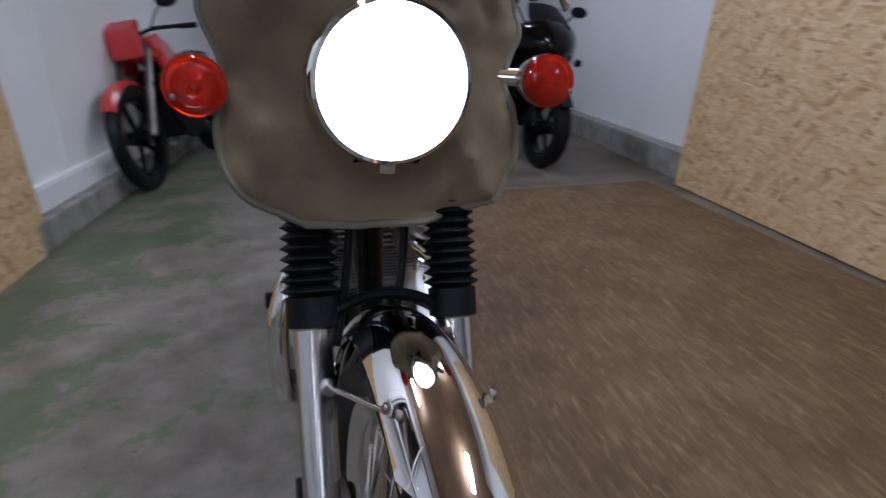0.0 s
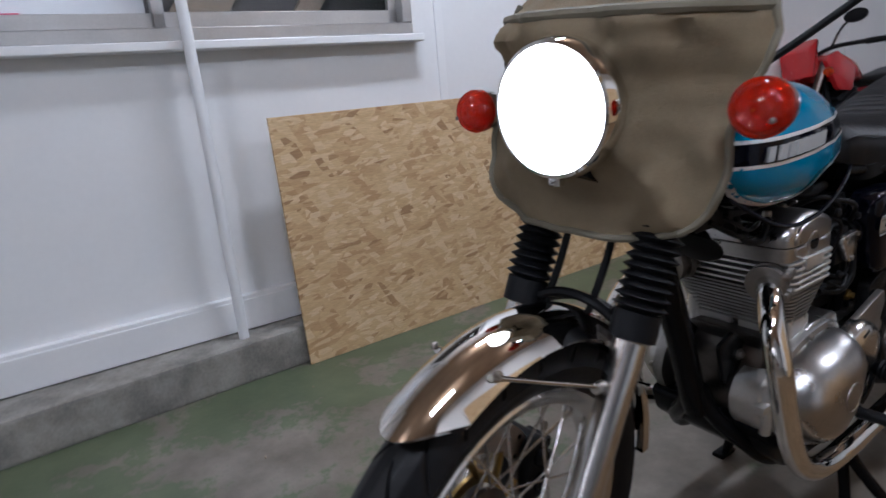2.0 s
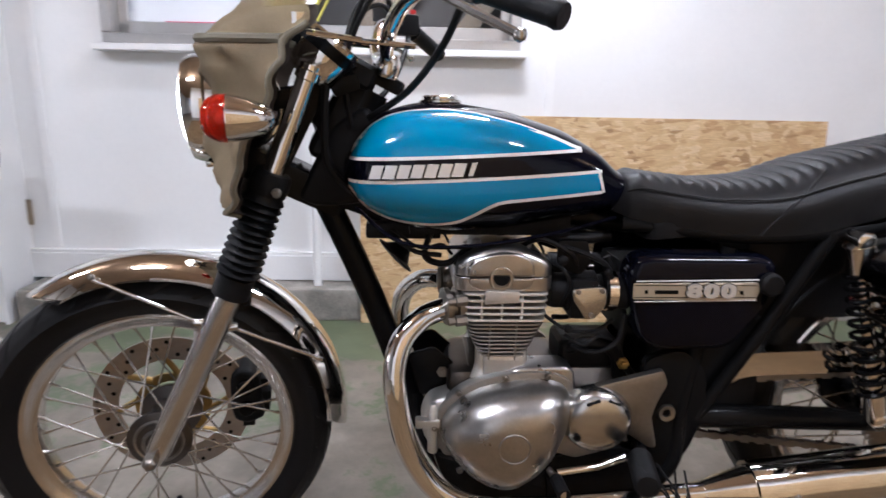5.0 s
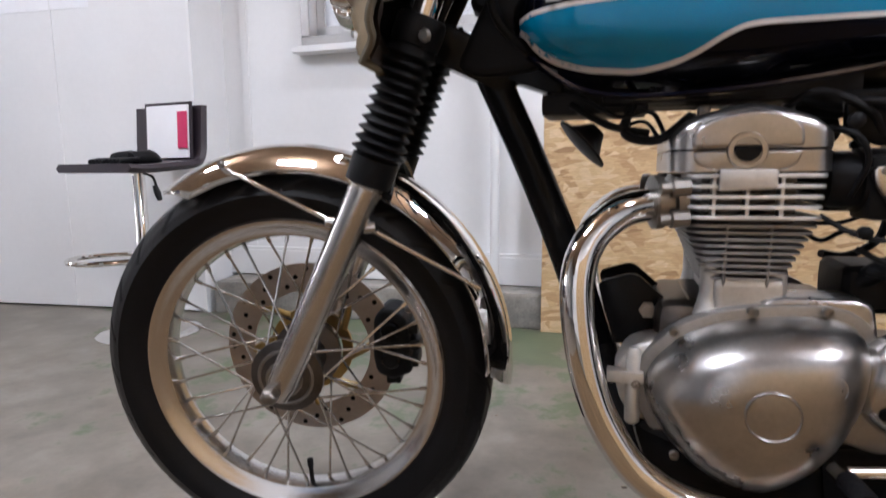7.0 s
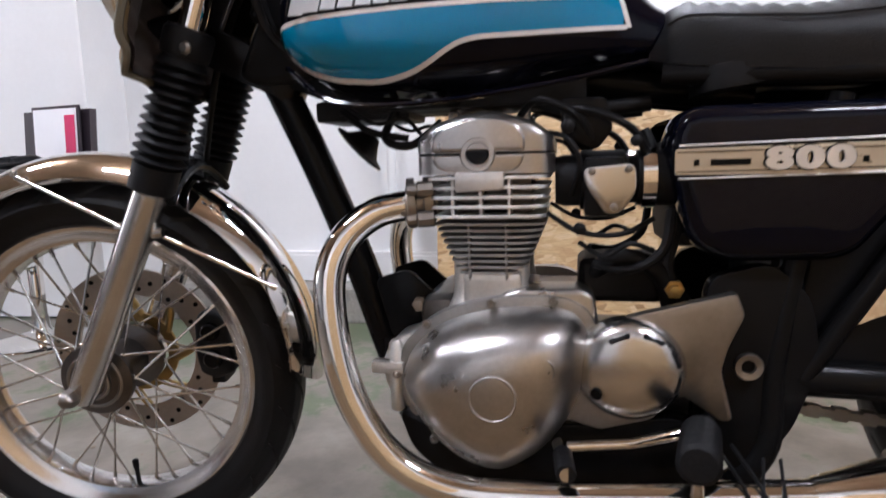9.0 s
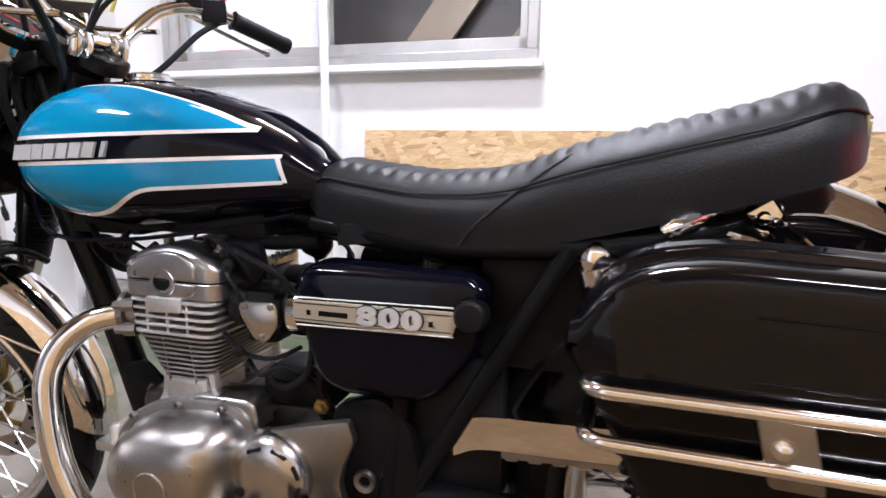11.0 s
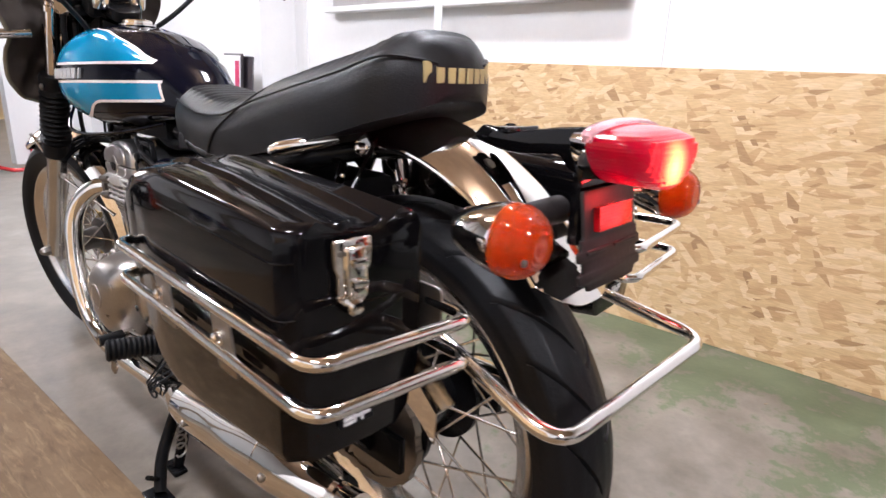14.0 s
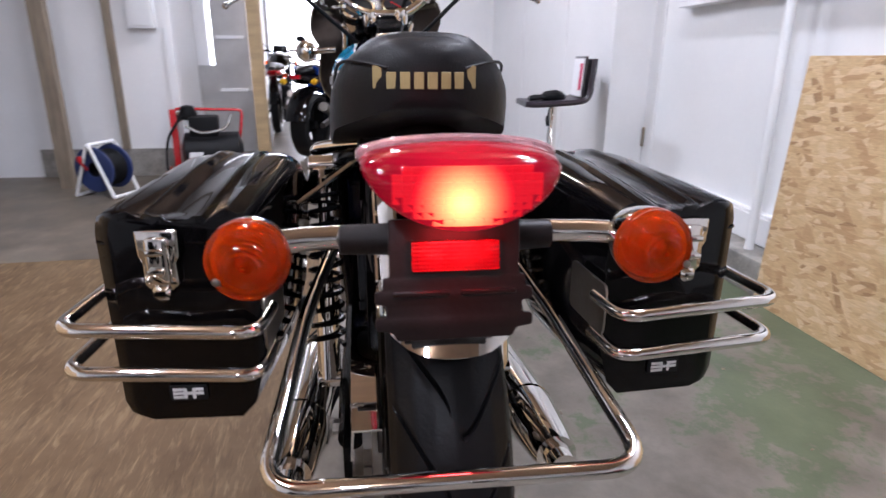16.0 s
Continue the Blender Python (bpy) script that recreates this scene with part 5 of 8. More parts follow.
def seat():
    xs = [0.635, 0.625, 0.6, 0.55, 0.46, 0.38, 0.33, 0.29, 0.25, 0.15, 0.05, -0.01, -0.046, -0.066]
    top = curve_at(xs, [0.80, 0.838, 0.857, 0.85, 0.84, 0.844, 0.853, 0.87, 0.884, 0.909, 0.932, 0.953, 0.952, 0.95])
    bot = curve_at(xs, [0.79, 0.78, 0.775, 0.768, 0.758, 0.755, 0.757, 0.762, 0.77, 0.795, 0.823, 0.843, 0.851, 0.856])
    wid = curve_at(xs, [0.05, 0.075, 0.09, 0.105, 0.123, 0.135, 0.137, 0.136, 0.135, 0.13, 0.123, 0.116, 0.11, 0.105])
    bm = bmesh.new()
    loops = []
    n = 170
    xx = [0.634 - (0.634 + 0.066) * k / n for k in range(n + 1)]
    for x in xx:
        b, t, w = bot(x), top(x), wid(x)
        # the tail end closes in a full round
        cap = (1 - min(1, max(0, -x / 0.0675)) ** 2.5) ** 0.4
        mid_z = b + (t - b) * 0.45
        plan = math.sqrt(max(0.0, 1 - (max(0.0, 0.03 - x) / 0.0975) ** 2.4))
        b, t, w = mid_z + (b - mid_z) * (0.25 + 0.75 * cap), mid_z + (t - mid_z) * cap, w * plan
        rib = 0.0042 * abs(math.sin(math.pi * (0.6 - x) / 0.0235)) if -0.04 < x < 0.6 else 0.002
        half = []
        for k in range(21):
            a = k / 20 * math.pi / 2
            y = w * math.cos(a) ** 0.62 * (0.95 + 0.05 * min(1, k / 5))
            z = b + (t - b) * math.sin(a) ** 0.78
            if k > 12:
                z += rib * min(1, (k - 12) / 3)
            half.append((x, y if k < 20 else 0.0, z))
        loops.append(half + [(p[0], -p[1], p[2]) for p in half[-2::-1]])
    rings(bm, loops)
    st = part("seat", bm, M_SEAT, bike, "black vinyl dual seat with ribbed top")
    # piping round the top edge and the seam between rider and pillion
    for s in (1, -1):
        bm = bmesh.new()
        pts = []
        for k in range(60):
            x = 0.615 - (0.615 + 0.058) * k / 59
            cap = (1 - min(1, max(0, -x / 0.0675)) ** 2.5) ** 0.4
            plan = math.sqrt(max(0.0, 1 - (max(0.0, 0.03 - x) / 0.0975) ** 2.4))
            pts.append((x, s * (wid(x) * 0.895 * plan), bot(x) + (top(x) - bot(x)) * (0.45 + 0.265 * cap)))
        tube(bm, pts, 0.002, 6)
        part("piping", bm, M_SEAT, st)
        bm = bmesh.new()
        pts = []
        for j in range(14):
            f = j / 13
            a, x = 1.12 * f, 0.39 - 0.1 * f - 0.035 * f * f
            y = wid(x) * math.cos(a) ** 0.62 * (0.95 + 0.05 * min(1, a / (math.pi / 2) * 4))
            pts.append((x, s * (y + 0.0005), bot(x) + (top(x) - bot(x)) * math.sin(a) ** 0.78))
        tube(bm, pts, 0.0026, 6)
        part("side_seam", bm, M_SEAT, st)
    for k in range(8):
        bm = bmesh.new()
        w, h = 0.0115, (0.026 if k in (0, 7) else 0.019)
        y = 0.056 - 0.0155 * k
        x = 0.03 - 0.0975 * max(0.0, 1 - (abs(y) / 0.098) ** 2) ** (1 / 2.4)
        turn = math.degrees(math.atan2(y, 0.16))
        box(bm, 0.01, w, h, Matrix.Translation((x + 0.0043, y, 0.9 + (h - 0.019) / 2)) @ pose(0, 0, 0, 0, 0, -turn), 0.0006, 1)
        part("print_bar", bm, M_GOLD_PRINT, st, smooth=False)
    bm = bmesh.new()
    slab(bm, soften([(0.58, -0.1), (0.58, 0.1), (0.3, 0.118), (0.06, 0.08), (0.06, -0.08), (0.3, -0.118)], 0.03), 0.03, Matrix(((1, 0, 0, 0), (0, 1, 0, 0), (-0.13, 0, 1, 0.815), (0, 0, 0, 1))), 0.004)
    part("seat_base", bm, M_MATT, bike)


def side_covers():
    out = soften([(0.624, 0.683), (0.612, 0.712), (0.59, 0.722), (0.375, 0.722), (0.352, 0.705), (0.362, 0.62), (0.415, 0.552), (0.44, 0.542), (0.555, 0.54), (0.592, 0.56), (0.612, 0.63)], 0.022)
    for s in (1, -1):
        bm = bmesh.new()
        slab(bm, out, 0.055, side_plane(0.085 * s, s), 0.022, 5, dome=0.004)
        cov = part("side_cover", bm, M_PAINT, bike, "glossy black side cover with a silver stripe")
        y = 0.1435 * s
        bm = bmesh.new()
        slab(bm, soften([(0.615, 0.6435), (0.615, 0.673), (0.392, 0.6755), (0.388, 0.662), (0.394, 0.6415)], 0.004), 0.0012, side_plane(y, s), 0.0004, 1)
        part("stripe", bm, M_STRIPE, cov, "silver stripe")
        for dz in (-0.0005, 0.037):
            bm = bmesh.new()
            tube(bm, [(0.611, y + 0.0008 * s, 0.6395 + dz), (0.392, y + 0.0008 * s, 0.6435 + dz)], 0.0011, 5)
            part("stripe_edge", bm, M_LINE, cov)
        for z0 in (0.6475, 0.6695):
            bm = bmesh.new()
            box(bm, 0.218, 0.0006, 0.0013, Matrix.Translation((0.504, y + 0.0014 * s, z0)) @ pose(0, 0, 0, 0, 0.3, 0))
            part("stripe_line", bm, M_BLACK, cov, smooth=False)
        for k, digit in enumerate("800"):
            for name, size, lift, depth, mat, fat in (("numeral", 0.036, 0.0025, 0.003, M_SILVER, 0.0021), ("numeral_edge", 0.036, 0.0012, 0.001, M_BLACK, 0.0034)):
                rot = Matrix(((-s, 0, 0, 0.4765 - s * 0.0305 * (k - 1)), (0, 0, s, y + lift * s), (0, 1, 0, 0.659), (0, 0, 0, 1)))
                lettering(name, digit, size, depth, mat, cov, rot @ Matrix.Diagonal((1.42, 0.9, 1, 1)), "", fat)
        for x0, x1 in ((0.595, 0.589), (0.577, 0.535), (0.424, 0.418)):
            bm = bmesh.new()
            box(bm, abs(x1 - x0), 0.001, 0.007, Matrix.Translation(((x0 + x1) / 2, y + 0.0014 * s, 0.657)))
            part("stripe_bar", bm, M_BLACK, cov, smooth=False)
        bm = bmesh.new()
        lathe(bm, [(0.021, -0.02), (0.021, 0.004), (0.017, 0.009), (0.003, 0.01)], axis((0.37, 0.146 * s, 0.672), (0, s, 0)), 20)
        part("cover_knob", bm, M_RUBBER, cov)


def frame_tubes():
    bm = bmesh.new()
    tube(bm, [HEAD - STEER_AXIS * 0.16, HEAD - STEER_AXIS * 0.12, HEAD + STEER_AXIS * 0.05], [0.03, 0.036, 0.036], 18)
    tube(bm, smooth_path([(1.11, 0, 0.88), (0.95, 0, 0.83), (0.7, 0, 0.77), (0.5, 0, 0.74)], 6), 0.026, 12)
    box(bm, 0.13, 0.05, 0.14, Matrix.Translation((1.1, 0, 0.84)) @ pose(0, 0, 0, 0, -20, 0), 0.012)
    main = part("main_frame", bm, M_BLACK, bike, "black steel cradle frame")
    bm = bmesh.new()
    slab(bm, soften([(1.215, 0.8), (1.185, 0.785), (1.1, 0.79), (1.06, 0.81), (1.05, 0.9), (1.085, 0.97), (1.15, 0.93)], 0.02), 0.09, side_plane(-0.045, 1), 0.012, 3)
    part("head_gusset", bm, M_MATT, main)
    bm = bmesh.new()
    tube(bm, smooth_path([(1.19, 0, 0.84), (1.108, 0, 0.66), (1.05, 0, 0.515), (1.008, 0, 0.39), (0.99, 0, 0.345)], 8), 0.025, 16)
    part("down_tube", bm, M_BLACK, bike)
    bm = bmesh.new()
    tube(bm, smooth_path([(1.215, 0.01, 0.86), (1.182, 0.005, 0.785), (1.138, 0.0, 0.68), (1.098, 0.0, 0.59), (1.068, 0.01, 0.52)], 8), 0.0055, 8)
    part("front_cable", bm, M_RUBBER, bike, "thin black cable ahead of the down tube")
    for s in (1, -1):
        bm = bmesh.new()
        tube(bm, smooth_path([(1.0, 0.012 * s, 0.4), (0.985, 0.03 * s, 0.345), (0.945, 0.075 * s, 0.285), (0.88, 0.095 * s, 0.235), (0.75, 0.11 * s, 0.225), (0.58, 0.115 * s, 0.235), (0.5, 0.115 * s, 0.3), (0.49, 0.11 * s, 0.42), (0.46, 0.105 * s, 0.6), (0.43, 0.1 * s, 0.73)], 7), 0.0165, 12)
        part("cradle_tube", bm, M_BLACK, bike)
        bm = bmesh.new()
        tube(bm, smooth_path([(0.62, 0.07 * s, 0.765), (0.4, 0.112 * s, 0.752), (0.2, 0.113 * s, 0.765), (0.11, 0.098 * s, 0.783), (0.05, 0.05 * s, 0.8)], 6), 0.0145, 12)
        tube(bm, [(0.46, 0.11 * s, 0.395), (0.363, 0.12 * s, 0.57), (0.255, 0.12 * s, 0.76)], 0.0135, 12)
        part("seat_rail", bm, M_BLACK, bike)
        bm = bmesh.new()
        slab(bm, soften([(0.585, 0.32), (0.57, 0.52), (0.5, 0.54), (0.455, 0.5), (0.44, 0.42), (0.47, 0.33), (0.52, 0.27)], 0.02), 0.022, side_plane(0.1 * s, s), 0.004)
        pl = part("pivot_plate", bm, M_BLACK, bike)
        bm = bmesh.new()
        ring_lathe(bm, [(0.0085, -0.002), (0.0085, 0.004), (0.0155, 0.006), (0.017, 0.002), (0.017, -0.004)], axis((0.522, 0.123 * s, 0.413), (0, s, 0)), 28)
        part("pivot_cap", bm, M_STEEL, pl)
        # engine hanger
        bm = bmesh.new()
        slab(bm, soften([(1.01, 0.5), (0.96, 0.515), (0.915, 0.475), (0.93, 0.44), (0.985, 0.41)], 0.012), 0.008, side_plane(0.045 * s, s), 0.002)
        hg = part("engine_hanger", bm, M_BLACK, bike)
        bm = bmesh.new()
        lathe(bm, [(0.0115, 0), (0.0115, 0.003), (0.0075, 0.003), (0.0075, 0.008), (0.002, 0.009)], axis((0.943, 0.053 * s, 0.464), (0, s, 0)), 6)
        part("hanger_bolt", bm, M_STEEL, hg)
        # swingarm
        bm = bmesh.new()
        tube(bm, [(0.52, 0.095 * s, 0.41), (0.45, 0.1 * s, 0.395), (0.1, 0.108 * s, 0.388), (-0.02, 0.108 * s, 0.392)], [0.022, 0.024, 0.022, 0.02], 14)
        box(bm, 0.11, 0.012, 0.055, Matrix.Translation((-0.025, 0.112 * s, 0.392)), 0.004)
        sw = part("swingarm", bm, M_BLACK, bike)
        bm = bmesh.new()
        lathe(bm, [(0.017, 0), (0.017, 0.006), (0.0115, 0.006), (0.0115, 0.018), (0.004, 0.02)], axis((0.012, 0.118 * s, 0.392), (0, s, 0)), 6)
        part("axle_nut", bm, M_STEEL, sw)
        # shock absorber
        a, b = Vector((0.225, 0.145 * s, 0.755)), Vector((0.13, 0.145 * s, 0.41))
        d = b - a
        bm = bmesh.new()
        lathe(bm, [(0.012, 0), (0.025, 0.01), (0.026, 0.06), (0.022, 0.065)], axis(a, d), 20)
        tube(bm, [a + d * 0.15, a + d * 0.6, a + d * 0.61, b], [0.011, 0.011, 0.019, 0.019], 14)
        lathe(bm, [(0.01, -0.024), (0.016, -0.02), (0.016, 0.02), (0.01, 0.024)], axis(a, (0, 1, 0)), 14)
        lathe(bm, [(0.01, -0.02), (0.016, -0.018), (0.016, 0.018), (0.01, 0.02)], axis(b, (0, 1, 0)), 14)
        sh = part("shock_absorber", bm, M_CHROME, bike, "chrome shock absorber with open spring")
        bm = bmesh.new()
        mm = axis(a + d * 0.13, d)
        pts = [mm @ Vector((0.026 * math.cos(t * 2 * math.pi * 11), 0.026 * math.sin(t * 2 * math.pi * 11), t * d.length * 0.72)) for t in [k / 176 for k in range(177)]]
        tube(bm, pts, 0.0045, 6)
        part("spring", bm, M_CHROME if s < 0 else M_BLACK, sh)


def engine():
    # case coloured dark to stand for the shade behind its covers
    bm = bmesh.new()
    box(bm, 0.24, 0.19, 0.17, Matrix.Translation((0.815, 0, 0.4)), 0.035, 4)
    box(bm, 0.15, 0.13, 0.12, Matrix.Translation((0.63, 0, 0.37)), 0.03, 4)
    box(bm, 0.13, 0.16, 0.05, Matrix.Translation((0.835, 0, 0.462)), 0.015, 3)
    box(bm, 0.18, 0.16, 0.06, Matrix.Translation((0.79, 0, 0.31)), 0.02, 3)
    case = part("crankcase", bm, M_ALLOY_SHADE, bike, "cast aluminium engine case, darkened for the shade behind its covers")
    # timing-side cover: an evenly domed egg-shaped shell on a flange
    egg = [(0.953, 0.376), (0.942, 0.416), (0.908, 0.451), (0.863, 0.471), (0.806, 0.481), (0.749, 0.483), (0.719, 0.472), (0.706, 0.443), (0.71, 0.393), (0.733, 0.336), (0.765, 0.295), (0.812, 0.264), (0.857, 0.269), (0.899, 0.295), (0.93, 0.332)]

    def grow(poly, d):
        return shrink(ccw(poly), -d)

    for s in (1, -1):
        bm = bmesh.new()
        slab(bm, soften(grow(egg, 0.013), 0.02, 3), 0.024, side_plane(0.1 * s, s), 0.004, 2)
        part("cover_flange", bm, M_CAST, case)
        bm = bmesh.new()
        inner = ccw(soften(egg, 0.02, 5))
        cx, cz = 0.822, 0.387
        loops = [[(x, z, 0.0) for x, z in inner]]
        for k in range(1, 19):
            u = 0.98 * (k / 18) ** 1.5
            h = 0.086 * (1 - (1 - u) ** 3.4) ** 0.56
            loops.append([(cx + (x - cx) * (1 - u), cz + (z - cz) * (1 - u), h) for x, z in inner])
        shell = bmesh.new()
        rings(shell, loops)
        merge(bm, shell, side_plane(0.118 * s, s))
        cv = part("engine_cover", bm, M_COVER, case, "satin aluminium domed engine cover")
        for (x, z, r, d) in ((0.821, 0.387, 0.029, 0.2045), (0.764, 0.42, 0.0165, 0.194)):
            bm = bmesh.new()
            lathe(bm, [(r, -0.012), (r, 0.0), (r - 0.0016, 0.0012), (r - 0.003, 0.0), (r * 0.5, 0.0012), (0.002, 0.0012)], axis((x, d * s, z), (0, s, 0)), 32)
            part("cover_cap", bm, M_COVER, cv)
            if r > 0.02:
                continue
            bm = bmesh.new()
            box(bm, r * 1.1, 0.002, 0.0022, Matrix.Translation((x, (d + 0.0012) * s, z)))
            part("slot", bm, M_BLACK, cv, smooth=False)
        for x, z in ((0.916, 0.455), (0.83, 0.485), (0.752, 0.489), (0.7, 0.452), (0.959, 0.385), (0.91, 0.296)):
            bm = bmesh.new()
            lathe(bm, [(0.0062, 0), (0.0062, 0.006), (0.005, 0.0075), (0.0032, 0.0075), (0.003, 0.004), (0.001, 0.004)], axis((x, 0.124 * s, z), (0, s, 0)), 12)
            part("cover_screw", bm, M_STEEL, cv)
    # castings in front of the timing cover
    bm = bmesh.new()
    slab(bm, soften([(0.986, 0.395), (0.968, 0.43), (0.92, 0.445), (0.92, 0.335), (0.95, 0.325), (0.978, 0.355)], 0.014), 0.055, side_plane(0.06, 1), 0.008, 3)
    lug = part("front_casting", bm, M_FIN, case, "light cast lobe ahead of the cover")
    bm = bmesh.new()
    lathe(bm, [(0.006, 0), (0.0095, 0.003), (0.0095, 0.095), (0.006, 0.1)], Matrix.Translation((0.962, 0.119, 0.33)), 14)
    part("oil_line", bm, M_FIN, lug)
    bm = bmesh.new()
    box(bm, 0.045, 0.022, 0.016, Matrix.Translation((0.972, 0.12, 0.393)), 0.004, 2)
    part("line_clamp", bm, M_FIN, lug)
    # output sprocket cover with cooling slots
    bm = bmesh.new()
    slab(bm, soften([(0.709, 0.453), (0.682, 0.468), (0.642, 0.48), (0.541, 0.506), (0.531, 0.478), (0.548, 0.44), (0.555, 0.411), (0.54, 0.35), (0.552, 0.347), (0.601, 0.38), (0.633, 0.345), (0.694, 0.328), (0.737, 0.34)], 0.007, 3), 0.014, side_plane(0.126, 1), 0.004)
    sp = part("sprocket_cover", bm, M_STEEL, case, "aluminium sprocket cover with slots")
    bm = bmesh.new()
    lathe(bm, [(0.058, 0.0), (0.0575, 0.016), (0.054, 0.027), (0.047, 0.035), (0.034, 0.04), (0.018, 0.0425), (0.002, 0.043)], axis((0.66, 0.126, 0.41), (0.05, 1, 0)) @ Matrix.Diagonal((1.14, 1.1, 1, 1)), 40)
    part("sprocket_dome", bm, M_ALU, case)
    for a in (112, 66, 24, -14, -44):
        bm = bmesh.new()
        ca, sa = math.cos(radians(a)), math.sin(radians(a))
        x, z = 0.656 - 0.0435 * ca, 0.41 + 0.041 * sa
        box(bm, 0.028 if a > 60 else 0.023, 0.04, 0.018, Matrix.Translation((x, 0.1435, z)) @ pose(0, 0, 0, 0, a - 90, 0), 0.0055, 3)
        part("slot", bm, M_MATT, sp)
    bm = bmesh.new()
    lathe(bm, [(0.007, 0), (0.007, 0.004), (0.002, 0.004)], axis((0.7, 0.161, 0.385), (0.25, 1, -0.2)), 12)
    part("slot", bm, M_BLACK, sp)
    bm = bmesh.new()
    slab(bm, soften([(0.75, 0.325), (0.6, 0.345), (0.56, 0.33), (0.56, 0.25), (0.74, 0.235)], 0.012), 0.03, side_plane(0.1, 1), 0.004)
    part("lower_bracket", bm, M_BLACK, case)
    # oil pan between the cradle tubes, blackened for the shade under the engine
    bm = bmesh.new()
    slab(bm, soften([(0.965, 0.335), (0.945, 0.275), (0.87, 0.215), (0.66, 0.205), (0.62, 0.26), (0.63, 0.345)], 0.02), 0.25, side_plane(-0.125, 1), 0.012)
    part("oil_pan", bm, M_BLACK, case, "oil pan under the engine, black to stand for the shade there")
    # polished ledge of the case behind the cylinder
    bm = bmesh.new()
    slab(bm, soften([(0.82, 0.465), (0.82, 0.494), (0.8, 0.501), (0.716, 0.502), (0.701, 0.494), (0.695, 0.455)], 0.008), 0.058, side_plane(0.06, 1), 0.007, 4)
    part("case_ledge", bm, M_COVER, case)
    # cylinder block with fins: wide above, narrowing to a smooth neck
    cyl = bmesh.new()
    # dark core paints the shade that lies between the barrel fins
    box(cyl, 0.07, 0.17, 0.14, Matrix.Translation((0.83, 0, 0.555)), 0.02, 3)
    cy = part("cylinder", cyl, M_ALLOY_SHADE, case)
    for k in range(11):
        z = 0.502 + 0.0082 * k
        f = k / 10
        bm = bmesh.new()
        x0, x1, yh = 0.795 - 0.034 * f, 0.874 + 0.034 * f, 0.104 + 0.016 * f
        slab(bm, soften([(x0, -yh), (x1, -yh), (x1, yh), (x0, yh)], 0.028, 5), 0.0034, Matrix.Translation((0, 0, z)), 0.0014, 2)
        part("cylinder_fin", bm, M_BARREL, cy)
    for s in (1, -1):
        bm = bmesh.new()
        box(bm, 0.078, 0.1, 0.05, Matrix.Translation((0.831, 0.056 * s, 0.495)), 0.011, 4)
        part("cylinder_neck", bm, M_FIN, cy)
        for x, y, z1, r in ((0.872, 0.087, 0.545, 0.0125), (0.797, 0.087, 0.53, 0.0115)):
            bm = bmesh.new()
            lathe(bm, [(r + 0.009, 0), (r + 0.003, 0.012), (r, 0.026), (r, z1 - 0.472), (r * 0.7, z1 - 0.468)], Matrix.Translation((x, y * s, 0.472)), 14)
            part("stud_column", bm, M_FIN, cy)
        for x in (0.86, 0.812):
            bm = bmesh.new()
            box(bm, 0.004, 0.012, 0.085, Matrix.Translation((x, 0.105 * s, 0.547)) @ pose(0, 0, 0, -8 * s, 0, 0), 0.0012, 1)
            part("fin_rib", bm, M_BARREL, cy)
    # head core darkened in the same way for shade between its fins
    head = bmesh.new()
    box(head, 0.11, 0.17, 0.1, Matrix.Translation((0.834, 0, 0.635)), 0.012, 2)
    hd = part("cylinder_head", head, M_ALLOY_SHADE, case, "head core, darkened to stand for the shade between the fins")
    for k in range(5):
        z = 0.594 + 0.0122 * k
        bm = bmesh.new()
        x0, x1 = 0.761 - 0.001 * k, 0.909 + 0.001 * k
        slab(bm, soften([(x0, -0.127), (x1, -0.127), (x1, 0.127), (x0, 0.127)], 0.022, 5), 0.0042, Matrix.Translation((0, 0, z)), 0.0016, 2)
        part("head_fin", bm, M_FIN, hd)
    for s in (1, -1):
        bm = bmesh.new()
        slab(bm, soften([(0.812, 0.652), (0.812, 0.63), (0.874, 0.627), (0.874, 0.652)], 0.003, 3), 0.024, side_plane(0.106 * s, s), 0.002, 2)
        part("head_boss", bm, M_FIN, hd)
        for x in (0.878, 0.842, 0.806):
            bm = bmesh.new()
            box(bm, 0.005, 0.02, 0.052, Matrix.Translation((x, 0.115 * s, 0.62)), 0.0015, 1)
            part("fin_rib", bm, M_FIN, hd)

    # cam cover: a hood whose upright corners are rolled in plan and whose crown follows an arch
    crown = curve_at([0.748, 0.756, 0.768, 0.787, 0.815, 0.842, 0.868, 0.892, 0.91, 0.921, 0.93], [0.692, 0.702, 0.71, 0.718, 0.7265, 0.7295, 0.7255, 0.7185, 0.711, 0.704, 0.694])
    plan = ccw(soften([(0.75, -0.1205), (0.928, -0.1205), (0.928, 0.1205), (0.75, 0.1205)], 0.03, 9))
    plan = [q for a, b in zip(plan, plan[1:] + plan[:1]) for q in [(a[0] + (b[0] - a[0]) * j / (6 if abs(b[0] - a[0]) > 0.05 else 1), a[1] + (b[1] - a[1]) * j / (6 if abs(b[0] - a[0]) > 0.05 else 1)) for j in range(6 if abs(b[0] - a[0]) > 0.05 else 1)]]

    def level(inset, h):
        return [(x, y, 0.6765 + (crown(x) - 0.6765) * h) for x, y in (shrink(plan, inset) if inset else plan)]

    bm = bmesh.new()
    loops = [level(0, 0), level(0, 0.55), level(0.0008, 0.68), level(0.003, 0.8), level(0.007, 0.9), level(0.013, 0.97), level(0.02, 1.0)]
    for f in (0.6, 0.2, 0.02):
        loops.append([(x, y * f, z + 0.0015 * (1 - f)) for x, y, z in loops[6]])
    rings(bm, loops)
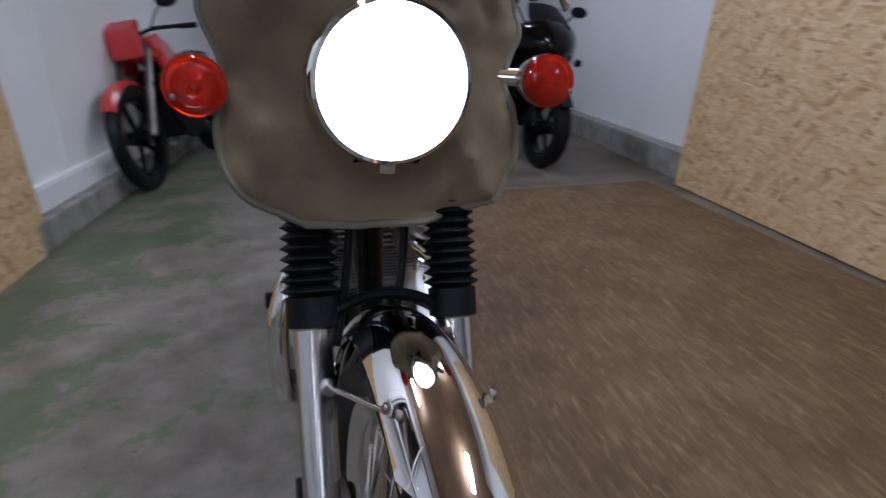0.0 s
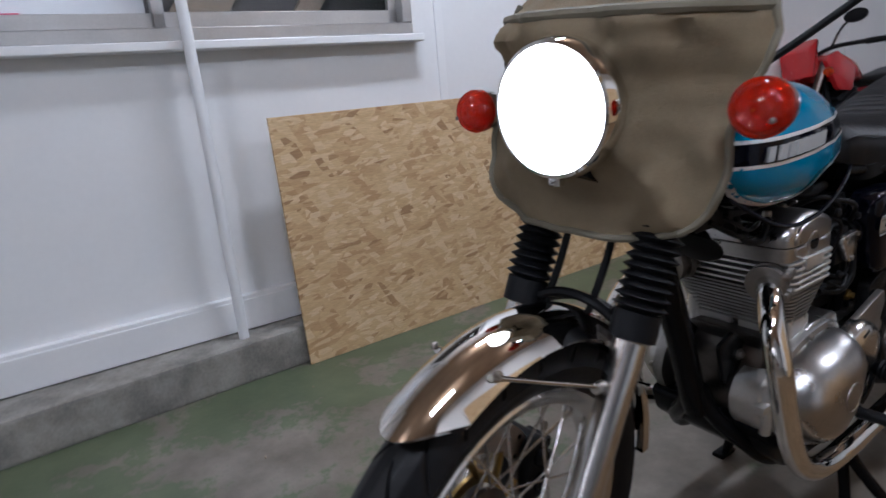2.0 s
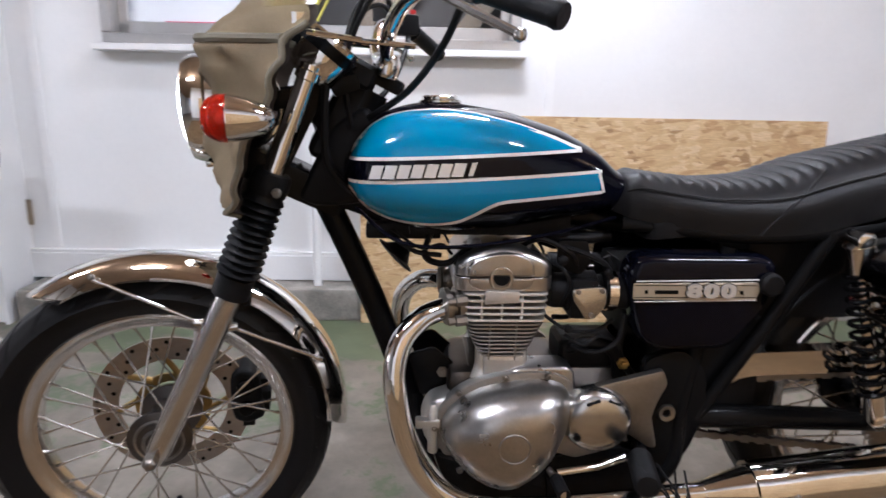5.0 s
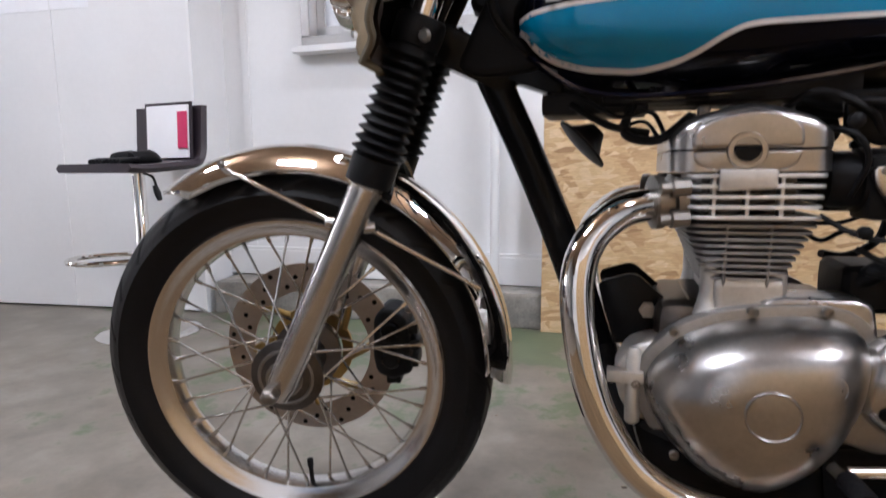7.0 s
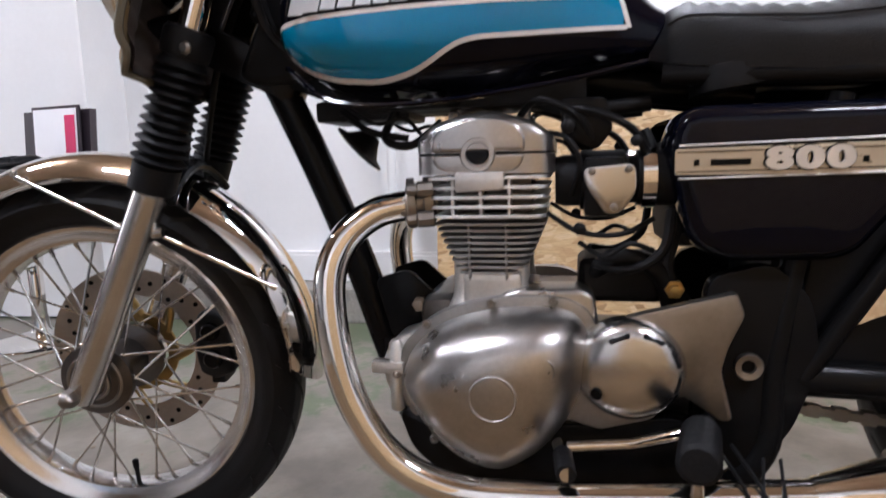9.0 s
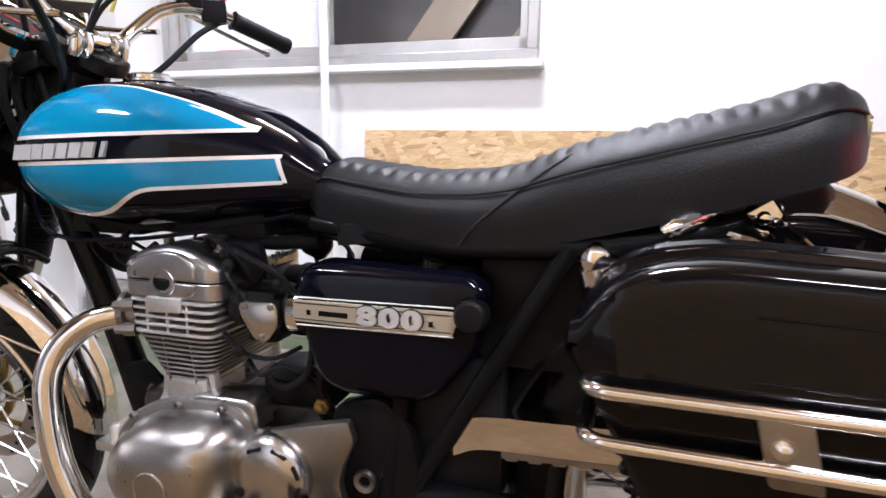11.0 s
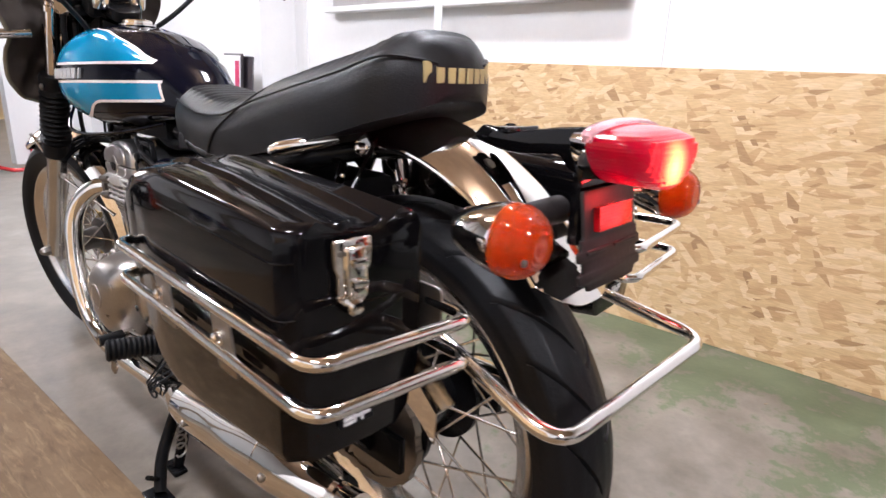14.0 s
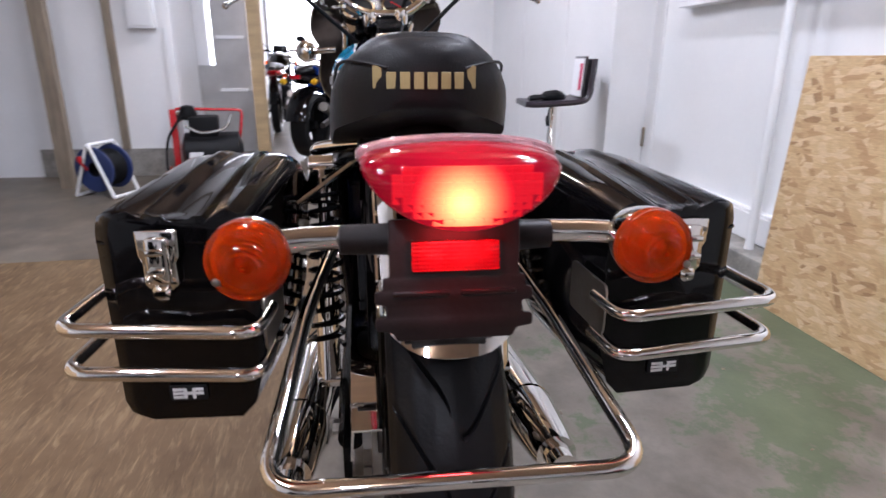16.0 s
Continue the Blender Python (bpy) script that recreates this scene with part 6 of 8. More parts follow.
    cc = part("cam_cover", bm, M_COVER, hd, "satin aluminium cam cover")
    bm = bmesh.new()
    slab(bm, shrink(plan, 0.0012), 0.0026, Matrix.Translation((0, 0, 0.6742)), 0.0005, 1)
    part("cover_gasket", bm, M_BLACK, hd)
    bm = bmesh.new()
    slab(bm, plan, 0.025, Matrix.Translation((0, 0, 0.6495)), 0.0015, 1)
    part("head_top", bm, M_COVER, hd)
    for s in (1, -1):
        # flat end face above the joint, and its rounded apron below
        bm = bmesh.new()
        face = [(0.905, 0.6768), (0.904, 0.696), (0.892, 0.7065), (0.866, 0.716), (0.842, 0.7205), (0.815, 0.718), (0.796, 0.71), (0.787, 0.699), (0.786, 0.6768)]
        slab(bm, soften(face, 0.007, 4), 0.009, side_plane(0.116 * s, s), 0.0048, 4)
        part("cover_face", bm, M_COVER, cc)
        bm = bmesh.new()
        slab(bm, soften([(0.904, 0.674), (0.9, 0.659), (0.878, 0.65), (0.806, 0.65), (0.791, 0.659), (0.787, 0.674)], 0.009, 4), 0.0085, side_plane(0.116 * s, s), 0.003, 3)
        part("head_face", bm, M_COVER, hd)
        bm = bmesh.new()
        lathe(bm, [(0.0225, -0.03), (0.022, -0.001), (0.0205, 0.0012), (0.0155, 0.0012), (0.0145, -0.001), (0.0145, -0.01)], axis((0.845, 0.1255 * s, 0.6735), (0, s, 0)), 32)
        part("cover_port", bm, M_COVER, hd)
        # between the faces, a black half-moon stands for the dark port hole
        bm = bmesh.new()
        half = [(0.0143 * math.cos(radians(a)), 0.0143 * math.sin(radians(a))) for a in range(168, 373, 12)]
        slab(bm, [(0.845 + x, 0.6755 + z) for x, z in half], 0.004, side_plane(0.1235 * s, s), 0.001, 1)
        part("port_hole_dark", bm, M_BLACK, hd)
    for x in (0.885, 0.83, 0.79):
        for y in (0.06, -0.06):
            bm = bmesh.new()
            lathe(bm, [(0.008, -0.01), (0.008, 0.006), (0.005, 0.009), (0.002, 0.009)], Matrix.Translation((x, y, 0.724)), 8)
            part("cover_bolt", bm, M_STEEL, cc)


def intake():
    for s in (1, -1):
        bm = bmesh.new()
        lathe(bm, [(0.03, 0), (0.033, 0.01), (0.033, 0.03), (0.038, 0.032), (0.038, 0.085), (0.03, 0.09), (0.03, 0.11)], axis((0.75, 0.072 * s, 0.638), (-1, 0, 0)), 24)
        box(bm, 0.05, 0.06, 0.075, Matrix.Translation((0.69, 0.08 * s, 0.63)), 0.01)
        th = part("throttle_body", bm, M_MATT, bike)
        bm = bmesh.new()
        slab(bm, soften([(0.718, 0.655), (0.655, 0.66), (0.652, 0.625), (0.672, 0.598), (0.69, 0.597), (0.715, 0.635)], 0.012), 0.012, side_plane(0.112 * s, s), 0.004)
        cp = part("throttle_cap", bm, M_ALU, th, "aluminium throttle cap")
        for x, z in ((0.706, 0.65), (0.663, 0.652), (0.68, 0.606)):
            bm = bmesh.new()
            lathe(bm, [(0.0045, 0), (0.0045, 0.003), (0.002, 0.004)], axis((x, 0.124 * s, z), (0, s, 0)), 10)
            part("cap_screw", bm, M_STEEL, th)
        bm = bmesh.new()
        ring_lathe(bm, [(0.036, -0.008), (0.038, -0.008), (0.038, 0.008), (0.036, 0.008)], axis((0.637, 0.08 * s, 0.64), (-1, 0, 0)), 28)
        part("hose_clamp", bm, M_CHROME, th)
        bm = bmesh.new()
        tube(bm, [(0.65, 0.08 * s, 0.64), (0.6, 0.08 * s, 0.64)], 0.035, 18)
        part("intake_boot", bm, M_RUBBER, th)
        bm = bmesh.new()
        tube(bm, smooth_path([(0.76, 0.1 * s, 0.598), (0.72, 0.112 * s, 0.575), (0.67, 0.112 * s, 0.572), (0.63, 0.1 * s, 0.59)], 6), 0.0035, 6)
        part("hose", bm, M_RUBBER, th)
    bm = bmesh.new()
    box(bm, 0.16, 0.16, 0.14, Matrix.Translation((0.53, 0, 0.62)), 0.02)
    part("air_box", bm, M_MATT, bike)
    bm = bmesh.new()
    box(bm, 0.12, 0.1, 0.06, Matrix.Translation((0.66, 0.02, 0.505)), 0.02, 3)
    tube(bm, smooth_path([(0.7, 0.06, 0.515), (0.67, 0.085, 0.54), (0.62, 0.085, 0.52), (0.6, 0.07, 0.46)], 6), 0.012, 10)
    tube(bm, smooth_path([(0.64, 0.06, 0.7), (0.6, 0.075, 0.6), (0.61, 0.085, 0.52), (0.57, 0.08, 0.46)], 6), 0.008, 8)
    part("wiring", bm, M_RUBBER, bike)
    bm = bmesh.new()
    lathe(bm, [(0.012, 0), (0.012, 0.008), (0.007, 0.008), (0.007, 0.016), (0.002, 0.017)], axis((0.603, 0.09, 0.5), (0, 1, 0)), 6)
    part("frame_bolt", bm, M_GOLD, bike)
    # horn and coil under the tank
    bm = bmesh.new()
    lathe(bm, [(0.012, -0.028), (0.02, -0.016), (0.03, -0.004), (0.043, 0.0), (0.043, 0.003), (0.03, 0.006), (0.002, 0.008)], axis((1.035, 0.02, 0.69), (0.72, 0.15, -0.68)), 24)
    part("horn", bm, M_MATT, bike, "round black horn behind the down tube")
    bm = bmesh.new()
    tube(bm, smooth_path([(0.97, 0.05, 0.74), (0.98, 0.07, 0.7), (0.94, 0.08, 0.69), (0.9, 0.07, 0.72)], 6), 0.006, 8)
    tube(bm, smooth_path([(1.05, 0.05, 0.74), (1.0, 0.07, 0.71), (0.95, 0.06, 0.7)], 6), 0.005, 8)
    box(bm, 0.14, 0.1, 0.03, Matrix.Translation((1.02, 0, 0.742)), 0.008)
    box(bm, 0.3, 0.12, 0.04, Matrix.Translation((0.86, 0, 0.757)), 0.01)
    part("coil", bm, M_MATT, bike)


def exhaust():
    for s in (1, -1):
        bm = bmesh.new()
        pts = smooth_path([(0.91, 0.085 * s, 0.615), (0.945, 0.1 * s, 0.61), (0.985, 0.125 * s, 0.6), (1.02, 0.15 * s, 0.565), (1.032, 0.17 * s, 0.51), (1.02, 0.18 * s, 0.42), (0.995, 0.183 * s, 0.35), (0.95, 0.183 * s, 0.29), (0.88, 0.183 * s, 0.258), (0.78, 0.185 * s, 0.256), (0.6, 0.188 * s, 0.272), (0.46, 0.192 * s, 0.29)], 8)
        tube(bm, pts, 0.0205, 18)
        ex = part("exhaust_pipe", bm, M_CHROME, bike, "chrome exhaust header")
        bm = bmesh.new()
        lathe(bm, [(0.022, 0), (0.034, 0.004), (0.034, 0.016), (0.026, 0.018), (0.026, 0.026), (0.034, 0.028), (0.034, 0.038), (0.022, 0.04)], axis((0.908, 0.085 * s, 0.614), (1, 0.25 * s, -0.05)), 20)
        fl = part("exhaust_flange", bm, M_STEEL, ex)
        for dy, dz in ((0.026, 0.018), (0.026, -0.02), (-0.028, 0.0)):
            bm = bmesh.new()
            lathe(bm, [(0.011, 0), (0.011, 0.02), (0.0075, 0.022), (0.0075, 0.034), (0.003, 0.036)], axis((0.905, 0.09 * s + dy * s, 0.614 + dz), (1, 0.25 * s, -0.05)), 8)
            part("flange_nut", bm, M_STEEL, fl)
        bm = bmesh.new()
        a, b = Vector((0.47, 0.192 * s, 0.289)), Vector((-0.09, 0.197 * s, 0.362))
        d = b - a
        tube(bm, [a, a + d * 0.03, a + d * 0.12, a + d * 0.2, a + d * 0.72, a + d * 0.9, a + d * 0.93, a + d * 0.931, b], [0.022, 0.026, 0.038, 0.044, 0.046, 0.034, 0.031, 0.022, 0.022], 28)
        mf = part("muffler", bm, M_CHROME, bike, "long chrome tapered muffler")
        for t in (0.1, 0.55):
            bm = bmesh.new()
            lathe(bm, [(0.005, -0.002), (0.007, 0.002), (0.004, 0.006)], axis(a + d * (0.16 + t) + Vector((0, 0.045 * s, 0.004)), (0, s, 0.1)), 10)
            part("shield_screw", bm, M_STEEL, mf)
        bm = bmesh.new()
        m = axis(a + d * 0.15, d)
        loops = []
        for k in range(12):
            h = k / 11 * d.length * 0.5
            loops.append([m @ Vector(((0.0475 + 0.001 * math.sin(k)) * math.cos(t), 0.0485 * math.sin(t), h)) for t in [radians(-80 + 20 * i + (90 if s > 0 else 90)) for i in range(9)]])
        full = [lp + [p + (a + d * 0.3 - p).normalized() * 0.0015 for p in lp[::-1]] for lp in loops]
        rings(bm, full)
        part("heat_shield", bm, M_CHROME, mf)


def controls():
    for s in (1, -1):
        bm = bmesh.new()
        a, b = Vector((0.578, 0.15 * s, 0.342)), Vector((0.604, 0.262 * s, 0.352))
        pts, rad = [a], [0.012]
        for k in range(11):
            q = a.lerp(b, 0.12 + 0.08 * k)
            pts += [q, q + (b - a) * 0.045]
            rad += [0.02, 0.0228]
        pts += [b]
        rad += [0.018]
        tube(bm, pts, rad, 16)
        peg = part("foot_peg", bm, M_RUBBER, bike, "ribbed black rubber foot peg")
        bm = bmesh.new()
        tube(bm, [(0.562, 0.115 * s, 0.348), (0.579, 0.158 * s, 0.343)], 0.012, 10)
        part("peg_mount", bm, M_BLACK, peg)
        bm = bmesh.new()
        lathe(bm, [(0.005, 0), (0.007, -0.02), (0.003, -0.032)], Matrix.Translation((0.602, 0.25 * s, 0.332)), 8)
        part("peg_feeler", bm, M_ALU, peg)
    bm = bmesh.new()
    tube(bm, [(0.6, 0.14, 0.33), (0.66, 0.16, 0.322), (0.735, 0.17, 0.318)], [0.008, 0.0065, 0.0065], 10)
    tube(bm, [(0.745, 0.16, 0.316), (0.735, 0.235, 0.316)], 0.0085, 12)
    sl = part("shift_lever", bm, M_CHROME, bike)
    bm = bmesh.new()
    tube(bm, [(0.74, 0.185, 0.316), (0.736, 0.235, 0.316)], 0.0115, 12)
    part("toe_rubber", bm, M_RUBBER, sl)
    # side stand, folded out, and centre stand
    bm = bmesh.new()
    tube(bm, smooth_path([(0.62, 0.105, 0.22), (0.622, 0.14, 0.14), (0.6, 0.182, 0.07), (0.562, 0.208, 0.014)], 6), 0.013, 12)
    box(bm, 0.08, 0.045, 0.008, Matrix.Translation((0.555, 0.212, 0.006)), 0.003)
    tube(bm, [(0.575, 0.2, 0.035), (0.545, 0.235, 0.075)], 0.005, 8)
    st = part("side_stand", bm, M_BLACK, bike, "black side stand")
    bm = bmesh.new()
    pts = [Vector((0.585 - 0.1 * t, 0.13 + 0.055 * t + 0.01 * math.cos(t * 2 * math.pi * 9), 0.24 - 0.1 * t + 0.01 * math.sin(t * 2 * math.pi * 9))) for t in [k / 80 for k in range(81)]]
    tube(bm, pts, 0.0022, 5)
    part("stand_spring", bm, M_STEEL, st)
    bm = bmesh.new()
    for s in (1, -1):
        tube(bm, [(0.59, 0.1 * s, 0.235), (0.61, 0.12 * s, 0.12), (0.625, 0.14 * s, 0.014)], 0.012, 12)
        box(bm, 0.06, 0.03, 0.01, Matrix.Translation((0.63, 0.145 * s, 0.006)), 0.003)
    tube(bm, [(0.6, -0.11, 0.17), (0.6, 0.11, 0.17)], 0.01, 10)
    part("centre_stand", bm, M_BLACK, bike)


def drive():
    bm = bmesh.new()
    y = 0.085
    r1, r2 = 0.042, 0.092
    a, b = Vector((0.62, y, 0.41)), Vector((0.012, y, 0.392))
    pts = []
    for k in range(9):
        t = radians(90 - 180 * k / 8)
        pts.append(a + Vector((r1 * math.cos(t), 0, r1 * math.sin(t))))
    for k in range(13):
        t = radians(-90 - 180 * k / 12)
        pts.append(b + Vector((r2 * math.cos(t), 0, r2 * math.sin(t))))
    closed = []
    for i in range(len(pts)):
        p, q = pts[i], pts[(i + 1) % len(pts)]
        n = max(1, int((q - p).length / 0.016))
        closed += [p.lerp(q, k / n) for k in range(n)]
    for k, p in enumerate(closed):
        q = closed[(k + 1) % len(closed)]
        d = q - p
        m = axis((p + q) / 2, d)
        w = 0.016 if k % 2 else 0.01
        box(bm, w, 0.012, d.length * 1.02, Matrix.Translation((p + q) / 2) @ d.to_track_quat("Z", "Y").to_matrix().to_4x4() @ pose(0, 0, 0, 0, 0, 90), 0)
    part("chain", bm, M_STEEL, bike, smooth=False)
    bm = bmesh.new()
    teeth = []
    for k in range(42):
        t = 2 * math.pi * k / 42
        for dt, rr in ((0, r2 - 0.006), (0.3, r2 + 0.006), (0.5, r2 + 0.006), (0.8, r2 - 0.006)):
            tt = t + dt * 2 * math.pi / 42
            teeth.append((rr * math.cos(tt), rr * math.sin(tt)))
    slab(bm, teeth, 0.007, spin(b + Vector((0, -0.003, 0))), 0.001, 1)
    part("rear_sprocket", bm, M_STEEL, bike)
    for name, run, mat in (
        ("chain_case", [(0.4, y, 0.505), (0.36, y, 0.52), (0.26, y, 0.525), (0.16, y, 0.529)], M_CHROME),
        ("chain_guard", [(0.16, y, 0.53), (0.08, y, 0.538), (0.01, y, 0.539), (-0.045, y, 0.532), (-0.088, y, 0.513), (-0.13, y, 0.477)], M_CHROME),
    ):
        bm = bmesh.new()
        pts = smooth_path(run, 5)
        rings(bm, [[p + Vector((0, -0.02, 0)), p + Vector((0, -0.02, 0.003)), p + Vector((0, 0.018, 0.003)), p + Vector((0, 0.021, -0.042)), p + Vector((0, 0.018, -0.042)), p + Vector((0, 0.015, 0))] for p in pts])
        part(name, bm, mat, bike, "chain guard")


def engine_clutter():
    """Leads, hoses and small brackets between the cylinder head and the side covers."""
    for s in (1, -1):
        runs = (
            ((0.8, 0.06, 0.72), (0.77, 0.1, 0.74), (0.72, 0.11, 0.715), (0.7, 0.1, 0.68)),
            ((0.76, 0.09, 0.7), (0.735, 0.118, 0.69), (0.72, 0.115, 0.66), (0.73, 0.1, 0.62)),
            ((0.74, 0.1, 0.73), (0.7, 0.12, 0.72), (0.66, 0.115, 0.7), (0.64, 0.1, 0.67)),
            ((0.72, 0.1, 0.56), (0.69, 0.115, 0.545), (0.66, 0.11, 0.56), (0.63, 0.1, 0.55)),
            ((0.7, 0.08, 0.53), (0.66, 0.1, 0.525), (0.62, 0.105, 0.55), (0.61, 0.1, 0.6)),
            ((0.93, 0.05, 0.7), (0.95, 0.08, 0.725), (0.99, 0.085, 0.72), (1.04, 0.07, 0.75)),
        )
        for k, run in enumerate(runs):
            bm = bmesh.new()
            tube(bm, smooth_path([(x, y * s, z) for x, y, z in run], 6), (0.0045, 0.0035, 0.005, 0.0035, 0.006, 0.003)[k], 8)
            part("hose", bm, M_RUBBER, bike)
        for x, y, z, r in ((0.735, 0.112, 0.705, 0.009), (0.72, 0.118, 0.58, 0.008), (0.655, 0.115, 0.685, 0.007)):
            bm = bmesh.new()
            lathe(bm, [(r, 0), (r, 0.006), (r * 0.6, 0.008), (0.001, 0.009)], axis((x, y * s, z), (0, s, 0)), 10)
            part("connector", bm, M_MATT, bike)
        bm = bmesh.new()
        slab(bm, soften([(0.745, 0.74), (0.69, 0.74), (0.68, 0.7), (0.7, 0.675), (0.74, 0.69)], 0.008), 0.012, side_plane(0.095 * s, s), 0.003)
        part("throttle_bracket", bm, M_BLACK, bike)
        # coil and loom under the tank
        bm = bmesh.new()
        tube(bm, [(0.96, 0.045 * s, 0.764), (0.945, 0.045 * s, 0.763), (0.88, 0.045 * s, 0.757), (0.865, 0.045 * s, 0.755)], [0.014, 0.022, 0.022, 0.014], 14)
        part("ignition_coil", bm, M_MATT, bike)
        bm = bmesh.new()
        tube(bm, smooth_path([(1.06, 0.03 * s, 0.765), (0.97, 0.035 * s, 0.748), (0.88, 0.03 * s, 0.747), (0.8, 0.04 * s, 0.75), (0.72, 0.045 * s, 0.73), (0.63, 0.04 * s, 0.735)], 6), 0.011, 10)
        part("wiring_loom", bm, M_RUBBER, bike)
        bm = bmesh.new()
        box(bm, 0.1, 0.03, 0.034, Matrix.Translation((0.8, 0.04 * s, 0.757)) @ pose(0, 0, 0, 0, 6, 0), 0.006)
        part("relay_box", bm, M_MATT, bike)


def drain_hoses():
    for k in range(2):
        bm = bmesh.new()
        x, y, r = 0.535 - 0.018 * k, 0.211 + 0.004 * k, 0.015 + 0.004 * k
        tube(bm, smooth_path([(x + 0.03, 0.16, 0.33)] + [(x + r * math.cos(a), y, 0.284 + 0.8 * r * math.sin(a)) for a in (1.2, 0.3, -0.6, -1.5, -2.4, -3.3, -4.0)] + [(x - 0.02, 0.17, 0.32)], 4), 0.0022, 6)
        part("drain_hose", bm, M_RUBBER, bike)


tank()
drain_hoses()
engine_clutter()
seat()
side_covers()
frame_tubes()
engine()
intake()
exhaust()
controls()
drive()


# rear end
def rear_fender():
    bm = bmesh.new()
    width = 0.142
    us = [-1 + 2 * k / 12 for k in range(13)]
    c = Vector((0.02, -0.005, 0.40))
    n = 44

    def skin(drop, narrow, lift=0.0):
        """One face of the guard: its crown flattens towards the end, whose corners are rounded off."""
        rows = []
        for k in range(n + 1):
            t = k / n
            row = []
            for u in us:
                deg = 58 + (139.5 - drop - 6.5 * abs(u) ** 3 - 58) * t
                depth = 0.045 - 0.03 * max(0.0, (deg - 85) / 54) ** 1.2
                r = 0.447 - 0.0013 * max(0, deg - 95) - depth * abs(u) ** 2.6 - lift
                a = radians(deg)
                row.append(c + Vector((r * math.cos(a), u * width / 2 * narrow, r * math.sin(a))))
            rows.append(row)
        return rows

    def guard(outer, inner):
        rings(bm, [o + p[::-1] for o, p in zip(outer, inner)])

    guard(skin(0, 1.0), skin(0, 0.97, 0.003))
    ob = part("rear_fender", bm, M_CHROME, bike, "polished chrome rear fender")
    # matt black under-face added to darken the guard's inside
    bm = bmesh.new()
    guard(skin(1, 0.95, 0.005), skin(1, 0.92, 0.008))
    part("fender_lining", bm, M_MATT, ob)
    # black box added to stand for the shaded void under the fender
    bm = bmesh.new()
    box(bm, 0.24, 0.15, 0.16, Matrix.Translation((0.26, 0, 0.66)), 0.03)
    part("under_fender_shade", bm, M_MATT, ob)
    # black inner guard ahead of the wheel
    bm = bmesh.new()
    rows = []
    for k in range(19):
        a = radians(-2 + 66 * k / 18)
        o = [RA + Vector(((0.372 - 0.03 * abs(u) ** 3) * math.cos(a), 0.085 * u, (0.372 - 0.03 * abs(u) ** 3) * math.sin(a))) for u in us]
        rows.append(o + [RA + (q - RA) * 0.985 for q in o[::-1]])
    rings(bm, rows)
    part("inner_guard", bm, M_MATT, ob)
    bm = bmesh.new()
    box(bm, 0.16, 0.19, 0.2, Matrix.Translation((0.415, 0, 0.49)), 0.012)
    part("battery_box", bm, M_MATT, bike)
    # rolled bead along the lower edges
    for s in (1, -1):
        bm = bmesh.new()
        tube(bm, [row[-1 if s > 0 else 0] for row in skin(0, 1.0)], 0.0035, 8)
        part("bead", bm, M_CHROME, ob)


